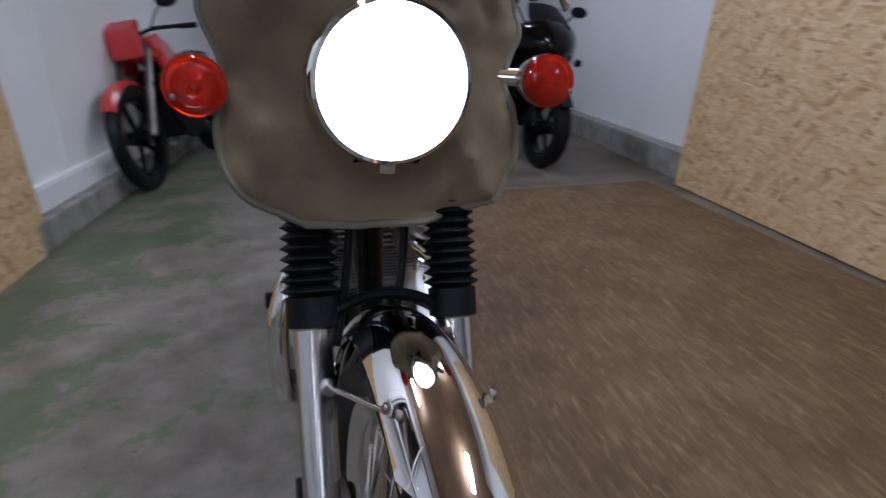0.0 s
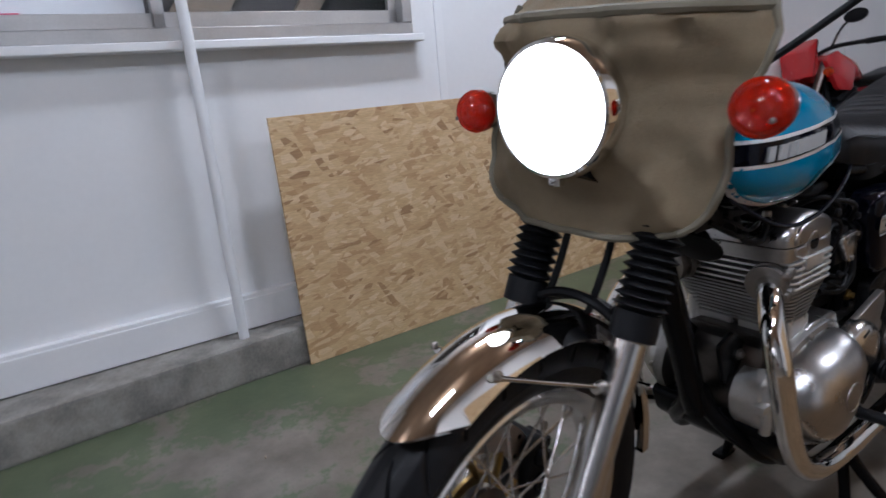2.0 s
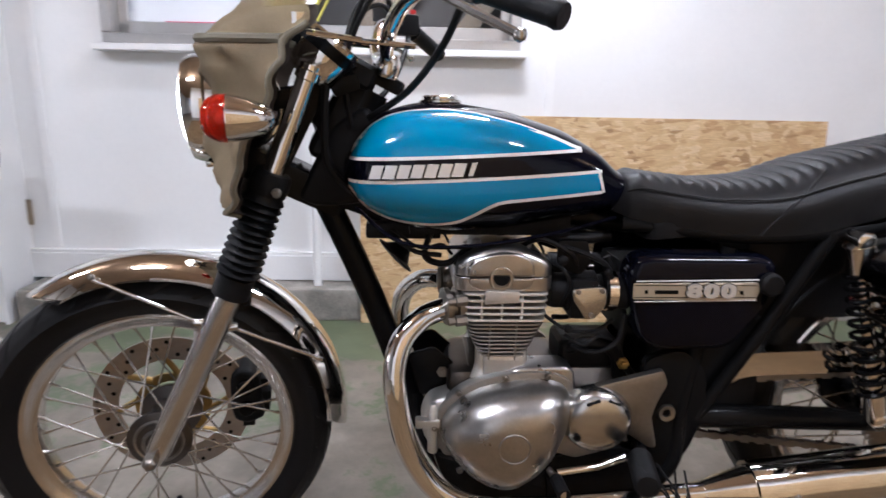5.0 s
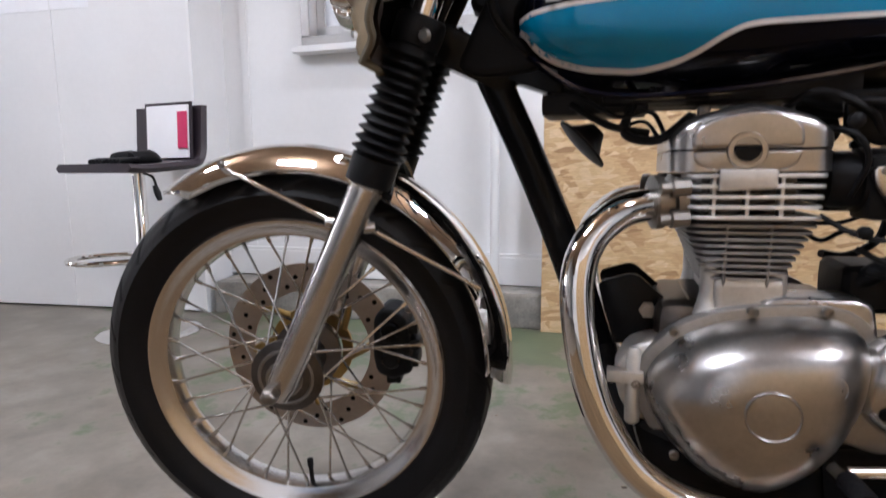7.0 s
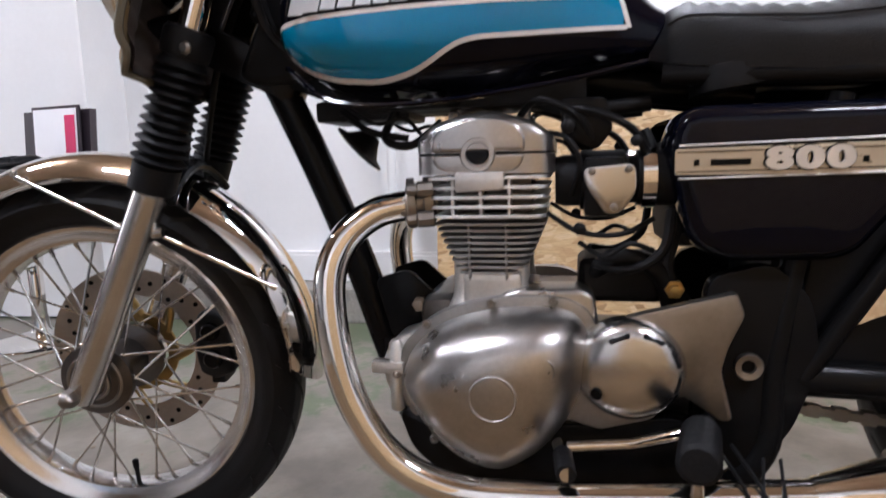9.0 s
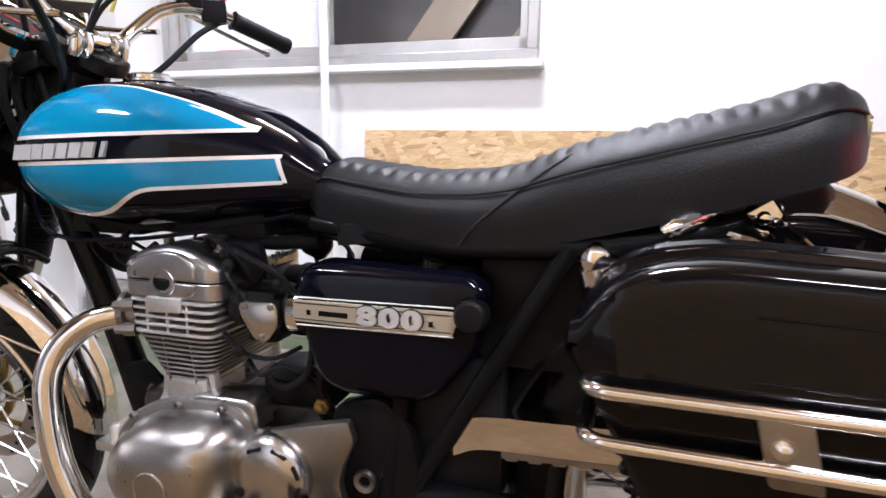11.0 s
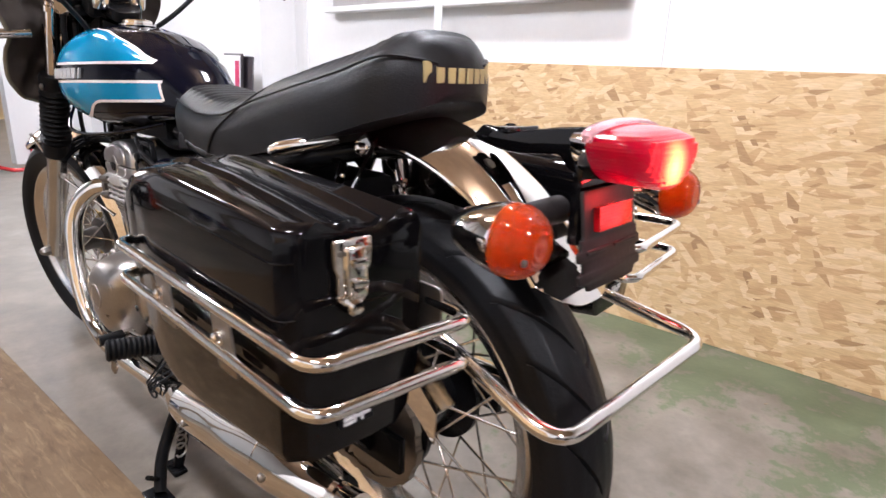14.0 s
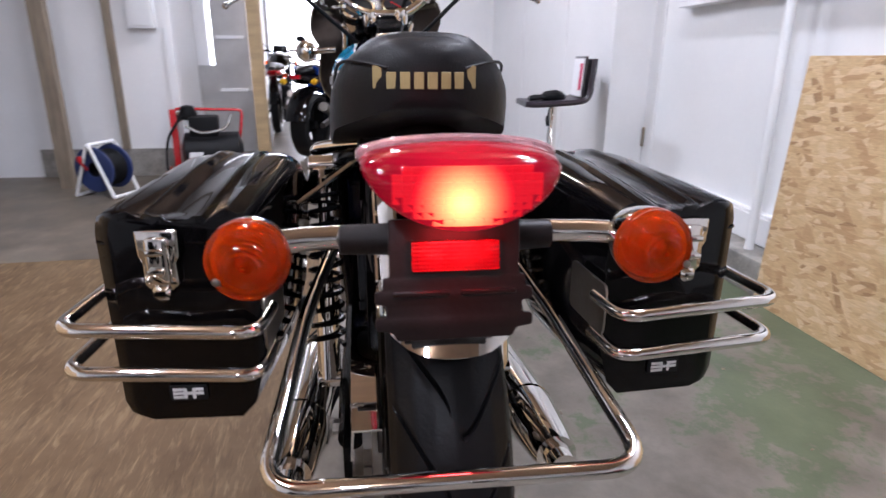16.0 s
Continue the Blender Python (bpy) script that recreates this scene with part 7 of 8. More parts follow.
def tail():
    bm = bmesh.new()
    box(bm, 0.012, 0.1, 0.11, Matrix.Translation((-0.268, 0, 0.785)), 0.004)
    br = part("tail_bracket", bm, M_CASE, bike, "glossy black tail bracket")
    for y0 in (-0.03, 0.018):
        bm = bmesh.new()
        slab(bm, soften([(-0.105, 0.832), (-0.118, 0.846), (-0.15, 0.838), (-0.19, 0.846), (-0.255, 0.853), (-0.272, 0.845), (-0.272, 0.8), (-0.242, 0.806), (-0.228, 0.822), (-0.177, 0.816), (-0.144, 0.818), (-0.112, 0.825)], 0.006), 0.008, side_plane(y0, 1), 0.002)
        part("bracket_arm", bm, M_CASE, br)
    bm = bmesh.new()
    slab(bm, soften([(-0.105, -0.014), (-0.105, 0.014), (-0.15, 0.026), (-0.17, 0.026), (-0.17, -0.026), (-0.15, -0.026)], 0.01, 4), 0.006, Matrix.Translation((0, 0, 0.8285)) @ pose(0, 0, 0, 0, 4, 0), 0.0028, 3)
    part("bracket_plate", bm, M_CASE, br)
    bm = bmesh.new()
    lathe(bm, [(0.009, -0.01), (0.009, 0.002), (0.006, 0.002), (0.006, 0.006), (0.002, 0.007)], Matrix.Translation((-0.127, 0, 0.836)), 10)
    part("bracket_bolt", bm, M_STEEL, br)
    # lamp body and lens: a wide wing that tapers to a point below
    def wing(k, grow=1.0):
        pts = []
        for i in range(29):
            t = i / 28
            y = 0.081 * math.cos(math.pi * t)
            pts.append((y * grow, 0.843 + (0.002 + 0.016 * math.sin(math.pi * t) ** 0.8) * grow))
        for i in range(1, 28):
            t = i / 28
            y = -0.081 * math.cos(math.pi * t)
            pts.append((y * grow, 0.844 - 0.047 * (math.sin(math.pi * t) ** 1.25) * grow))
        return pts
    loops = []
    for x, g in ((-0.27, 0.93), (-0.28, 0.97), (-0.29, 0.985)):
        loops.append([(x, y, z) for y, z in wing(0, g)])
    bm = bmesh.new()
    rings(bm, loops)
    base = part("tail_light", bm, M_CHROME, bike, "wing-shaped red tail light, switched on")
    loops = []
    for x, g, dz in ((-0.29, 0.99, 0), (-0.312, 0.98, 0), (-0.329, 0.95, -0.001), (-0.34, 0.88, -0.003), (-0.347, 0.72, -0.006), (-0.35, 0.45, -0.009)):
        loops.append([(x, y, z + dz + (1 - g) * (0.83 - 0.847)) for y, z in wing(0, g)])
    bm = bmesh.new()
    rings(bm, loops)
    part("tail_lens", bm, M_TAIL, base, "lit red lens")
    # clear plastic rim along the upper edge
    bm = bmesh.new()
    crest = wing(0, 1.0)[:29]
    loops = [[(x, y * f, z + dz) for x, f, dz in ((-0.286, 1.02, 0.0), (-0.286, 1.03, 0.005), (-0.291, 1.03, 0.005), (-0.296, 1.015, 0.003), (-0.297, 1.0, 0.0), (-0.292, 0.99, 0.0))] for y, z in crest]
    rings(bm, loops)
    part("clear_rim", bm, M_CLEAR_PINK, base, "clear pinkish rim")
    # the ribbed optics in front of the bulb: rows of small pillows that follow the lens
    def depth_at(y, z):
        lo, hi = 0.02, 1.0
        for _ in range(22):
            g = 0.5 * (lo + hi)
            v = y / (0.081 * g)
            zz = z + 0.007 * max(0.0, 0.9 - g) / 0.45 + 0.017 * (1 - g)
            w = math.sqrt(max(0.0, 1 - v * v))
            if abs(v) < 1 and 0.844 - 0.047 * w**1.25 * g < zz < 0.843 + (0.002 + 0.016 * w**0.8) * g:
                hi = g
            else:
                lo = g
        return hi, float(np.interp(hi, [0.45, 0.72, 0.88, 0.95, 0.98, 0.99], [-0.35, -0.347, -0.34, -0.329, -0.312, -0.29]))

    bm = bmesh.new()
    for r in range(13):
        for c in range(17):
            y, z = -0.0608 + 0.0076 * c, 0.8575 - 0.0056 * r
            g, x = depth_at(y, z)
            if g < 0.76 and abs(y) < 0.057:
                box(bm, 0.005, 0.0077, 0.0057, Matrix.Translation((x + 0.0013, y, z)), 0.0011, 2)
    tagged(part("bulb_window", bm, M_TAIL_HOT, base, "glowing ribbed facets"), kind="stuff")
    for s in (1, -1):
        bm = bmesh.new()
        lathe(bm, [(0.0045, 0), (0.0045, 0.003), (0.0025, 0.004), (0.001, 0.002)], axis((-0.327, 0.0655 * s, 0.843), (-1, 0.3 * s, 0)), 12)
        part("lens_screw", bm, M_STEEL, base)
    # added area lamps outside the lens, for light leaving its top and the plate window below
    area("tail_lamp_top", Matrix.Translation((-0.292, 0, 0.872)) @ pose(0, 0, 0, 180, 0, 0) @ pose(0, 0, 0, 0, -32, 0), 0.03, 0.1, 0.13, (1.0, 0.03, 0.04))
    area("tail_lamp_below", Matrix.Translation((-0.318, 0, 0.7905)) @ pose(0, 0, 0, 0, -20, 0), 0.02, 0.05, 0.15, (1.0, 0.04, 0.04))
    # plate carrier with slots and reflector
    bm = bmesh.new()
    slab(bm, soften([(-0.058, 0.792), (0.058, 0.792), (0.058, 0.741), (0.064, 0.741), (0.064, 0.73), (0.071, 0.729), (0.071, 0.718), (0.061, 0.717), (0.061, 0.706), (0.071, 0.705), (0.071, 0.694), (0.056, 0.692), (0.052, 0.684), (-0.052, 0.684), (-0.056, 0.692), (-0.071, 0.694), (-0.071, 0.705), (-0.061, 0.706), (-0.061, 0.717), (-0.071, 0.718), (-0.071, 0.729), (-0.064, 0.73), (-0.064, 0.741), (-0.058, 0.741)], 0.003), 0.004, Matrix(((0, 0.15, -1, -0.278 - 0.15 * 0.79), (1, 0, 0, 0), (0, 1, 0.15, 0), (0, 0, 0, 1))), 0.001)
    pc = part("plate_carrier", bm, M_CARRIER, bike, "matt black plate carrier without a plate")
    for s in (1, -1):
        bm = bmesh.new()
        box(bm, 0.006, 0.05, 0.005, Matrix.Translation((-0.2905, 0.03 * s, 0.727)), 0.001, 1)
        part("carrier_rib", bm, M_CARRIER, pc)
    bm = bmesh.new()
    box(bm, 0.01, 0.078, 0.027, Matrix.Translation((-0.289, 0.0, 0.761)) @ pose(0, 0, 0, 0, 8, 0), 0.003)
    part("reflector", bm, M_REFLECT, pc, "red rectangular reflector")
    for s in (1, -1):
        rot = Matrix(((0, 0, -1, 0), (s, 0, 0, 0), (0, 1, 0, 0), (0, 0, 0, 1)))
        indicator(Matrix.Translation((-0.274, (0.176 if s > 0 else -0.184), 0.762)) @ rot, M_ORANGE, 0.0345, 0.086)
        bm = bmesh.new()
        tube(bm, [(-0.238, 0.03 * s, 0.762), (-0.235, 0.1 * s, 0.762), (-0.235, 0.102 * s, 0.762)], [0.016, 0.014, 0.011], 16)
        part("indicator_sleeve", bm, M_CARRIER, bike)


def rear_bars():
    bm = bmesh.new()
    pts = [(0.06, 0.125, 0.66), (-0.12, 0.148, 0.64), (-0.346, 0.172, 0.575), (-0.36, -0.165, 0.58), (-0.12, -0.148, 0.625), (0.06, -0.125, 0.66)]
    tube(bm, rounded(pts, 0.04, 8), 0.0085, 14)
    part("rear_guard", bm, M_CHROME, bike, "chrome tubular rear guard hoop")
    for s in (1, -1):
        bm = bmesh.new()
        tube(bm, smooth_path([(0.155, 0.149 * s, 0.787), (0.15, 0.147 * s, 0.791), (0.13, 0.125 * s, 0.798), (0.105, 0.09 * s, 0.805), (0.09, 0.065 * s, 0.808)], 6), [0.004] + [0.0085] * 6 + [0.0105] * 18, 14)
        part("grab_rail", bm, M_CHROME, bike, "short chrome grab rail")
        bm = bmesh.new()
        tube(bm, [(0.03, 0.068 * s, 0.815), (0.024, 0.083 * s, 0.797), (-0.004, 0.133 * s, 0.765), (-0.02, 0.162 * s, 0.747)], 0.0032, 8)
        tube(bm, [(0.1, 0.09 * s, 0.785), (0.06, 0.1 * s, 0.777), (0.03, 0.13 * s, 0.765)], 0.006, 8)
        box(bm, 0.03, 0.004, 0.032, Matrix.Translation((0.042, 0.078 * s, 0.8)) @ pose(0, 0, 0, 0, 35, 0), 0.001)
        lathe(bm, [(0.009, 0), (0.009, 0.004), (0.006, 0.008), (0.002, 0.009)], axis((0.046, 0.08 * s, 0.8), (0, s, 0)), 10)
        part("pannier_stay", bm, M_CHROME, bike)


def pannier(s):
    ztop = curve_at([-0.187, -0.1, 0.0, 0.1, 0.15, 0.185, 0.205, 0.214], [0.779, 0.789, 0.798, 0.801, 0.793, 0.774, 0.746, 0.72])
    zbot = curve_at([-0.187, 0.0, 0.09, 0.125, 0.15, 0.18, 0.205, 0.214], [0.549, 0.525, 0.52, 0.534, 0.585, 0.65, 0.69, 0.705])
    yin, yout = 0.17, 0.33

    def section(x, top, bot, shrink_=0.0):
        # the upright corners are rounded in plan
        back, front = max(0.0, (-0.171 - x) / 0.014), max(0.0, (x - 0.17) / 0.046)
        u = min(1.0, max(back, front))
        b = yout - shrink_ - 0.014 * (1 - math.sqrt(max(0.0, 1 - u * u)))
        a = yin + shrink_
        h = top - bot
        cut = min(0.07, h * 0.4)
        shoulder = top - min(0.019 - 0.011 * min(1.0, max(0.0, -x / 0.187)), h * 0.3)
        return [(x, s * y, z) for y, z in (
            (a + 0.03, bot), (b - 0.02, bot), (b - 0.006, bot + 0.006), (b - 0.001, bot + 0.02), (b, shoulder - 0.012), (b - 0.0015, shoulder - 0.004), (b - 0.004, shoulder + 0.005), (b - 0.01, shoulder + 0.0095), (b - 0.024, shoulder + 0.013),
            (b - 0.045, top - 0.005), (b - 0.05, top), (b - 0.058, top), (b - 0.063, top - 0.003), (a + 0.063, top - 0.003), (a + 0.058, top), (a + 0.05, top), (a + 0.045, top - 0.004),
            (a + 0.026, shoulder + 0.015), (a + 0.014, shoulder + 0.01), (a + 0.006, shoulder + 0.004), (a + 0.0015, shoulder - 0.004), (a, shoulder - 0.012), (a, bot + cut), (a + 0.014, bot + 0.018))]

    bm = bmesh.new()
    loops = [section(-0.1865, ztop(-0.187) - 0.004, zbot(-0.187) + 0.004, 0.004)]
    for k in range(41):
        x = -0.185 + (0.212 + 0.185) * k / 40
        loops.append(section(x, ztop(x), zbot(x)))
    loops.append(section(0.2155, 0.716, 0.704, 0.006))
    rings(bm, loops)
    bm.transform(Matrix.Translation((0.027, 0, 0)))
    body = part("pannier", bm, M_CASE, bike, "gloss black hard pannier with chrome rails")
    for dz, dy in ((0, 0.018), (-0.045, 0.018)):
        bm = bmesh.new()
        y1 = yout + dy - 0.006
        z = 0.6855 + dz
        pts = [(0.15, s * 0.168, z - 0.002), (0.222, s * 0.172, z - 0.002), (0.222, s * y1, z - 0.002), (-0.222, s * y1, z + 0.004), (-0.222, s * 0.16, z - 0.004), (-0.16, s * 0.158, z - 0.004)]
        tube(bm, rounded(pts, 0.024, 7), 0.0068, 14)
        part("guard_rail", bm, M_CHROME, body, "chrome rail")
    for x in (0.077, -0.067):
        bm = bmesh.new()
        m = Matrix(((1, 0, 0.0, x), (0, 0, s, s * (yout + 0.01)), (-0.0, 1, 0, 0.6605), (0, 0, 0, 1)))
        slab(bm, soften([(-0.031, -0.036), (0.006, -0.036), (0.022, 0.03), (-0.016, 0.03)], 0.004), 0.003, m, 0.001)
        pl = part("rail_plate", bm, M_STEEL, body)
        bm = bmesh.new()
        lathe(bm, [(0.009, 0), (0.009, 0.002), (0.006, 0.002), (0.0058, 0.006), (0.003, 0.008)], axis((x, s * (yout + 0.013), 0.6585), (0, s, 0)), 12)
        lathe(bm, [(0.006, -0.02), (0.006, 0.0)], axis((x, s * (yout + 0.013), 0.6585), (0, s, 0)), 10)
        part("rail_bolt", bm, M_CHROME, body)
    # side plate joining the rails behind
    bm = bmesh.new()
    slab(bm, soften([(-0.182, 0.64), (-0.09, 0.64), (-0.09, 0.7), (-0.182, 0.7)], 0.01), 0.003, side_plane(s * 0.16, s), 0.001)
    part("rail_plate", bm, M_STEEL, body)
    # latch
    y, x = s * 0.262, -0.1635
    m = Matrix(((0, 0, -1, x), (s, 0, 0, y), (0, 1, 0, 0), (0, 0, 0, 1)))
    bm = bmesh.new()
    slab(bm, soften([(-0.021, 0.768), (0.021, 0.768), (0.02, 0.74), (0.016, 0.735), (0.017, 0.712), (0.01, 0.705), (-0.01, 0.705), (-0.017, 0.712), (-0.016, 0.735), (-0.02, 0.74)], 0.003), 0.006, m, 0.002)
    slab(bm, soften([(-0.011, 0.762), (0.011, 0.762), (0.011, 0.712), (-0.011, 0.712)], 0.006), 0.012, m, 0.003)
    box(bm, 0.016, 0.006, 0.01, m @ Matrix.Translation((0, 0.748, 0.013)), 0.002)
    box(bm, 0.016, 0.006, 0.01, m @ Matrix.Translation((0, 0.728, 0.013)), 0.002)
    lathe(bm, [(0.009, 0.0), (0.009, 0.01), (0.006, 0.013)], m @ Matrix.Translation((0, 0.704, 0)), 16)
    lt = part("latch", bm, M_CHROME, body, "chrome toggle latch")
    for dx in (-0.015, 0.015):
        bm = bmesh.new()
        lathe(bm, [(0.003, 0.005), (0.003, 0.0075), (0.001, 0.008)], m @ Matrix.Translation((dx, 0.756, 0)), 8)
        part("rivet", bm, M_STEEL, body)
    # maker's plate: plain pale bars on a dark field
    m = Matrix(((0, 0, -1, -0.161), (s, 0, 0, s * 0.254), (0, 1, 0, 0.583), (0, 0, 0, 1)))
    bm = bmesh.new()
    slab(bm, soften([(-0.02, -0.009), (0.02, -0.009), (0.02, 0.009), (-0.02, 0.009)], 0.002), 0.002, m, 0.0005)
    part("maker_plate", bm, M_MATT, body)
    for bx, bz, w, h in ((-0.009, 0.0045, 0.014, 0.003), (-0.009, -0.0045, 0.014, 0.003), (0.0, 0.0, 0.032, 0.003), (-0.003, 0.0, 0.003, 0.012), (0.006, 0.0, 0.003, 0.012), (0.011, 0.0045, 0.01, 0.003)):
        bm = bmesh.new()
        box(bm, w, h, 0.001, m @ Matrix.Translation((-bx * s, bz, 0.0025)))
        part("plate_bar", bm, M_WHITE, body, smooth=False)
    # thin seam lines of the lid
    for z in (0.752, 0.7):
        bm = bmesh.new()
        turn = [(-0.144 - 0.0135 * u, s * (yout - 0.014 * (1 - math.sqrt(1 - u * u))), z) for u in (0.0, 0.4, 0.7, 0.9, 0.98)]
        tube(bm, [(0.1, s * yout, z + 0.004)] + turn + [(-0.1597, s * (yin + 0.02), z)], 0.0012, 6)
        part("lid_seam", bm, M_CASE, body)
    # set wider apart at the rear than at the front
    body.matrix_basis = Matrix.Translation((0, 0.26 * s, -0.01 if s < 0 else -0.006)) @ Matrix.Rotation(radians(-3.0 * s), 4, "Z") @ Matrix.Translation((-0.0105, -0.25 * s, 0)) @ Matrix.Diagonal((1.035, 1, 1, 1))


rear_fender()
tail()
rear_bars()
pannier(1)
pannier(-1)


# ---- things round the motorcycle ----
def bar_stool():
    st = thing("bar_stool", "chrome bar stool with dark brown vinyl seat", "bar stool", pose(2.82, -1.09, 0, 0, 0, 84))
    bm = bmesh.new()
    lathe(bm, [(0.2, 0), (0.2, 0.004), (0.185, 0.014), (0.1, 0.026), (0.04, 0.045), (0.032, 0.06), (0.03, 0.11)], None, 40)
    part("base", bm, M_CHROME, st)
    bm = bmesh.new()
    tube(bm, [(0, 0, 0.1), (0, 0, 0.4), (0, 0, 0.405), (0, 0, 0.66)], [0.028, 0.028, 0.025, 0.025], 20)
    part("column", bm, M_CHROME, st)
    bm = bmesh.new()
    pts = [(0.16 + 0.14 * math.cos(a), 0.14 * math.sin(a), 0.33) for a in [2 * math.pi * k / 28 for k in range(28)]]
    tube(bm, pts, 0.01, 8, closed=True)
    lathe(bm, [(0.034, -0.02), (0.034, 0.02)], Matrix.Translation((0, 0, 0.33)), 16)
    part("foot_ring", bm, M_CHROME, st)
    bm = bmesh.new()
    prof = smooth_path([(0.2, 0, 0.675), (0.12, 0, 0.672), (0.0, 0, 0.68), (-0.11, 0, 0.69), (-0.155, 0, 0.705), (-0.175, 0, 0.745), (-0.18, 0, 0.8), (-0.19, 0, 0.93)], 5)
    loops = []
    for i, p in enumerate(prof):
        q = prof[min(i + 1, len(prof) - 1)] - prof[max(i - 1, 0)]
        nrm = Vector((q.z, 0, -q.x)).normalized() * 0.016
        loops.append([p + nrm + Vector((0, -0.18, 0)), p + nrm + Vector((0, 0.18, 0)), p + Vector((0, 0.195, 0)), p - nrm + Vector((0, 0.18, 0)), p - nrm + Vector((0, -0.18, 0)), p + Vector((0, -0.195, 0))])
    rings(bm, loops)
    part("seat", bm, M_BROWN_VINYL, st)
    bm = bmesh.new()
    tube(bm, smooth_path([(0.02, 0.05, 0.655), (0.05, 0.13, 0.64), (0.06, 0.16, 0.6)], 5), 0.005, 8)
    lathe(bm, [(0.009, -0.03), (0.013, 0), (0.009, 0.03)], Matrix.Translation((0.062, 0.163, 0.58)) @ pose(0, 0, 0, 20, 0, 0), 10)
    part("lift_lever", bm, M_MATT, st)
    m = pose(2.82, -1.09, 0, 0, 0, 84)
    fo = thing("folder", "dark folder with white papers and a red tab on the stool", "folder", m)
    bm = bmesh.new()
    box(bm, 0.012, 0.25, 0.24, Matrix.Translation((-0.142, 0.03, 0.825)) @ pose(0, 0, 0, 0, -3, 0), 0.003)
    part("cover", bm, M_BROWN_VINYL, fo)
    bm = bmesh.new()
    box(bm, 0.006, 0.225, 0.215, Matrix.Translation((-0.131, 0.035, 0.825)) @ pose(0, 0, 0, 0, -3, 0), 0.001)
    part("paper", bm, M_PAPER, fo)
    bm = bmesh.new()
    box(bm, 0.004, 0.05, 0.15, Matrix.Translation((-0.125, 0.12, 0.83)) @ pose(0, 0, 0, 0, -3, 0), 0.001)
    part("red_tab", bm, M_PINK, fo)
    gl = thing("gloves", "crumpled pair of black gloves lying on the stool seat", "gloves", m)
    for k, (x, y) in enumerate(((0.03, 0.06), (0.0, -0.07))):
        bm = bmesh.new()
        tube(bm, smooth_path([(x - 0.08, y, 0.7), (x - 0.02, y + 0.01, 0.715), (x + 0.05, y, 0.71)], 5), [0.018, 0.022, 0.026, 0.03, 0.032, 0.034, 0.032, 0.03, 0.03, 0.028, 0.024], 10)
        for f in range(4):
            tube(bm, smooth_path([(x + 0.04, y - 0.03 + 0.02 * f, 0.708), (x + 0.09, y - 0.035 + 0.023 * f, 0.706), (x + 0.13, y - 0.03 + 0.02 * f, 0.7)], 4), 0.0095, 8)
        part("glove", bm, M_MATT, gl)


def wall_socket():
    ob = thing("wall_socket", "beige plastic socket plate on the white wall", "socket", WALL @ pose(2.335, 0.0, 0.462))
    bm = bmesh.new()
    box(bm, 0.075, 0.012, 0.12, Matrix.Translation((0, 0.006, 0)), 0.004)
    part("plate", bm, M_TIMBER, ob)
    bm = bmesh.new()
    box(bm, 0.03, 0.004, 0.06, Matrix.Translation((0, 0.0135, 0)), 0.001)
    part("outlet", bm, M_DUSK, ob)


def simple_wheel(bm_t, bm_r, c, r, w):
    ring_lathe(bm_t, [(r - 0.09, w * 0.4), (r - 0.05, w * 0.5), (r - 0.015, w * 0.4), (r, 0), (r - 0.015, -w * 0.4), (r - 0.05, -w * 0.5), (r - 0.09, -w * 0.4)], spin(c), 36)
    ring_lathe(bm_r, [(r - 0.085, w * 0.42), (r - 0.11, w * 0.3), (r - 0.11, -w * 0.3), (r - 0.085, -w * 0.42)], spin(c), 36)
    for k in range(5):
        a = 2 * math.pi * k / 5
        d = Vector((math.cos(a), 0, math.sin(a)))
        tube(bm_r, [c + d * 0.03, c + d * (r - 0.1)], [0.022, 0.014], 8)
    lathe(bm_r, [(0.045, -0.06), (0.05, 0), (0.045, 0.06)], spin(c), 16)


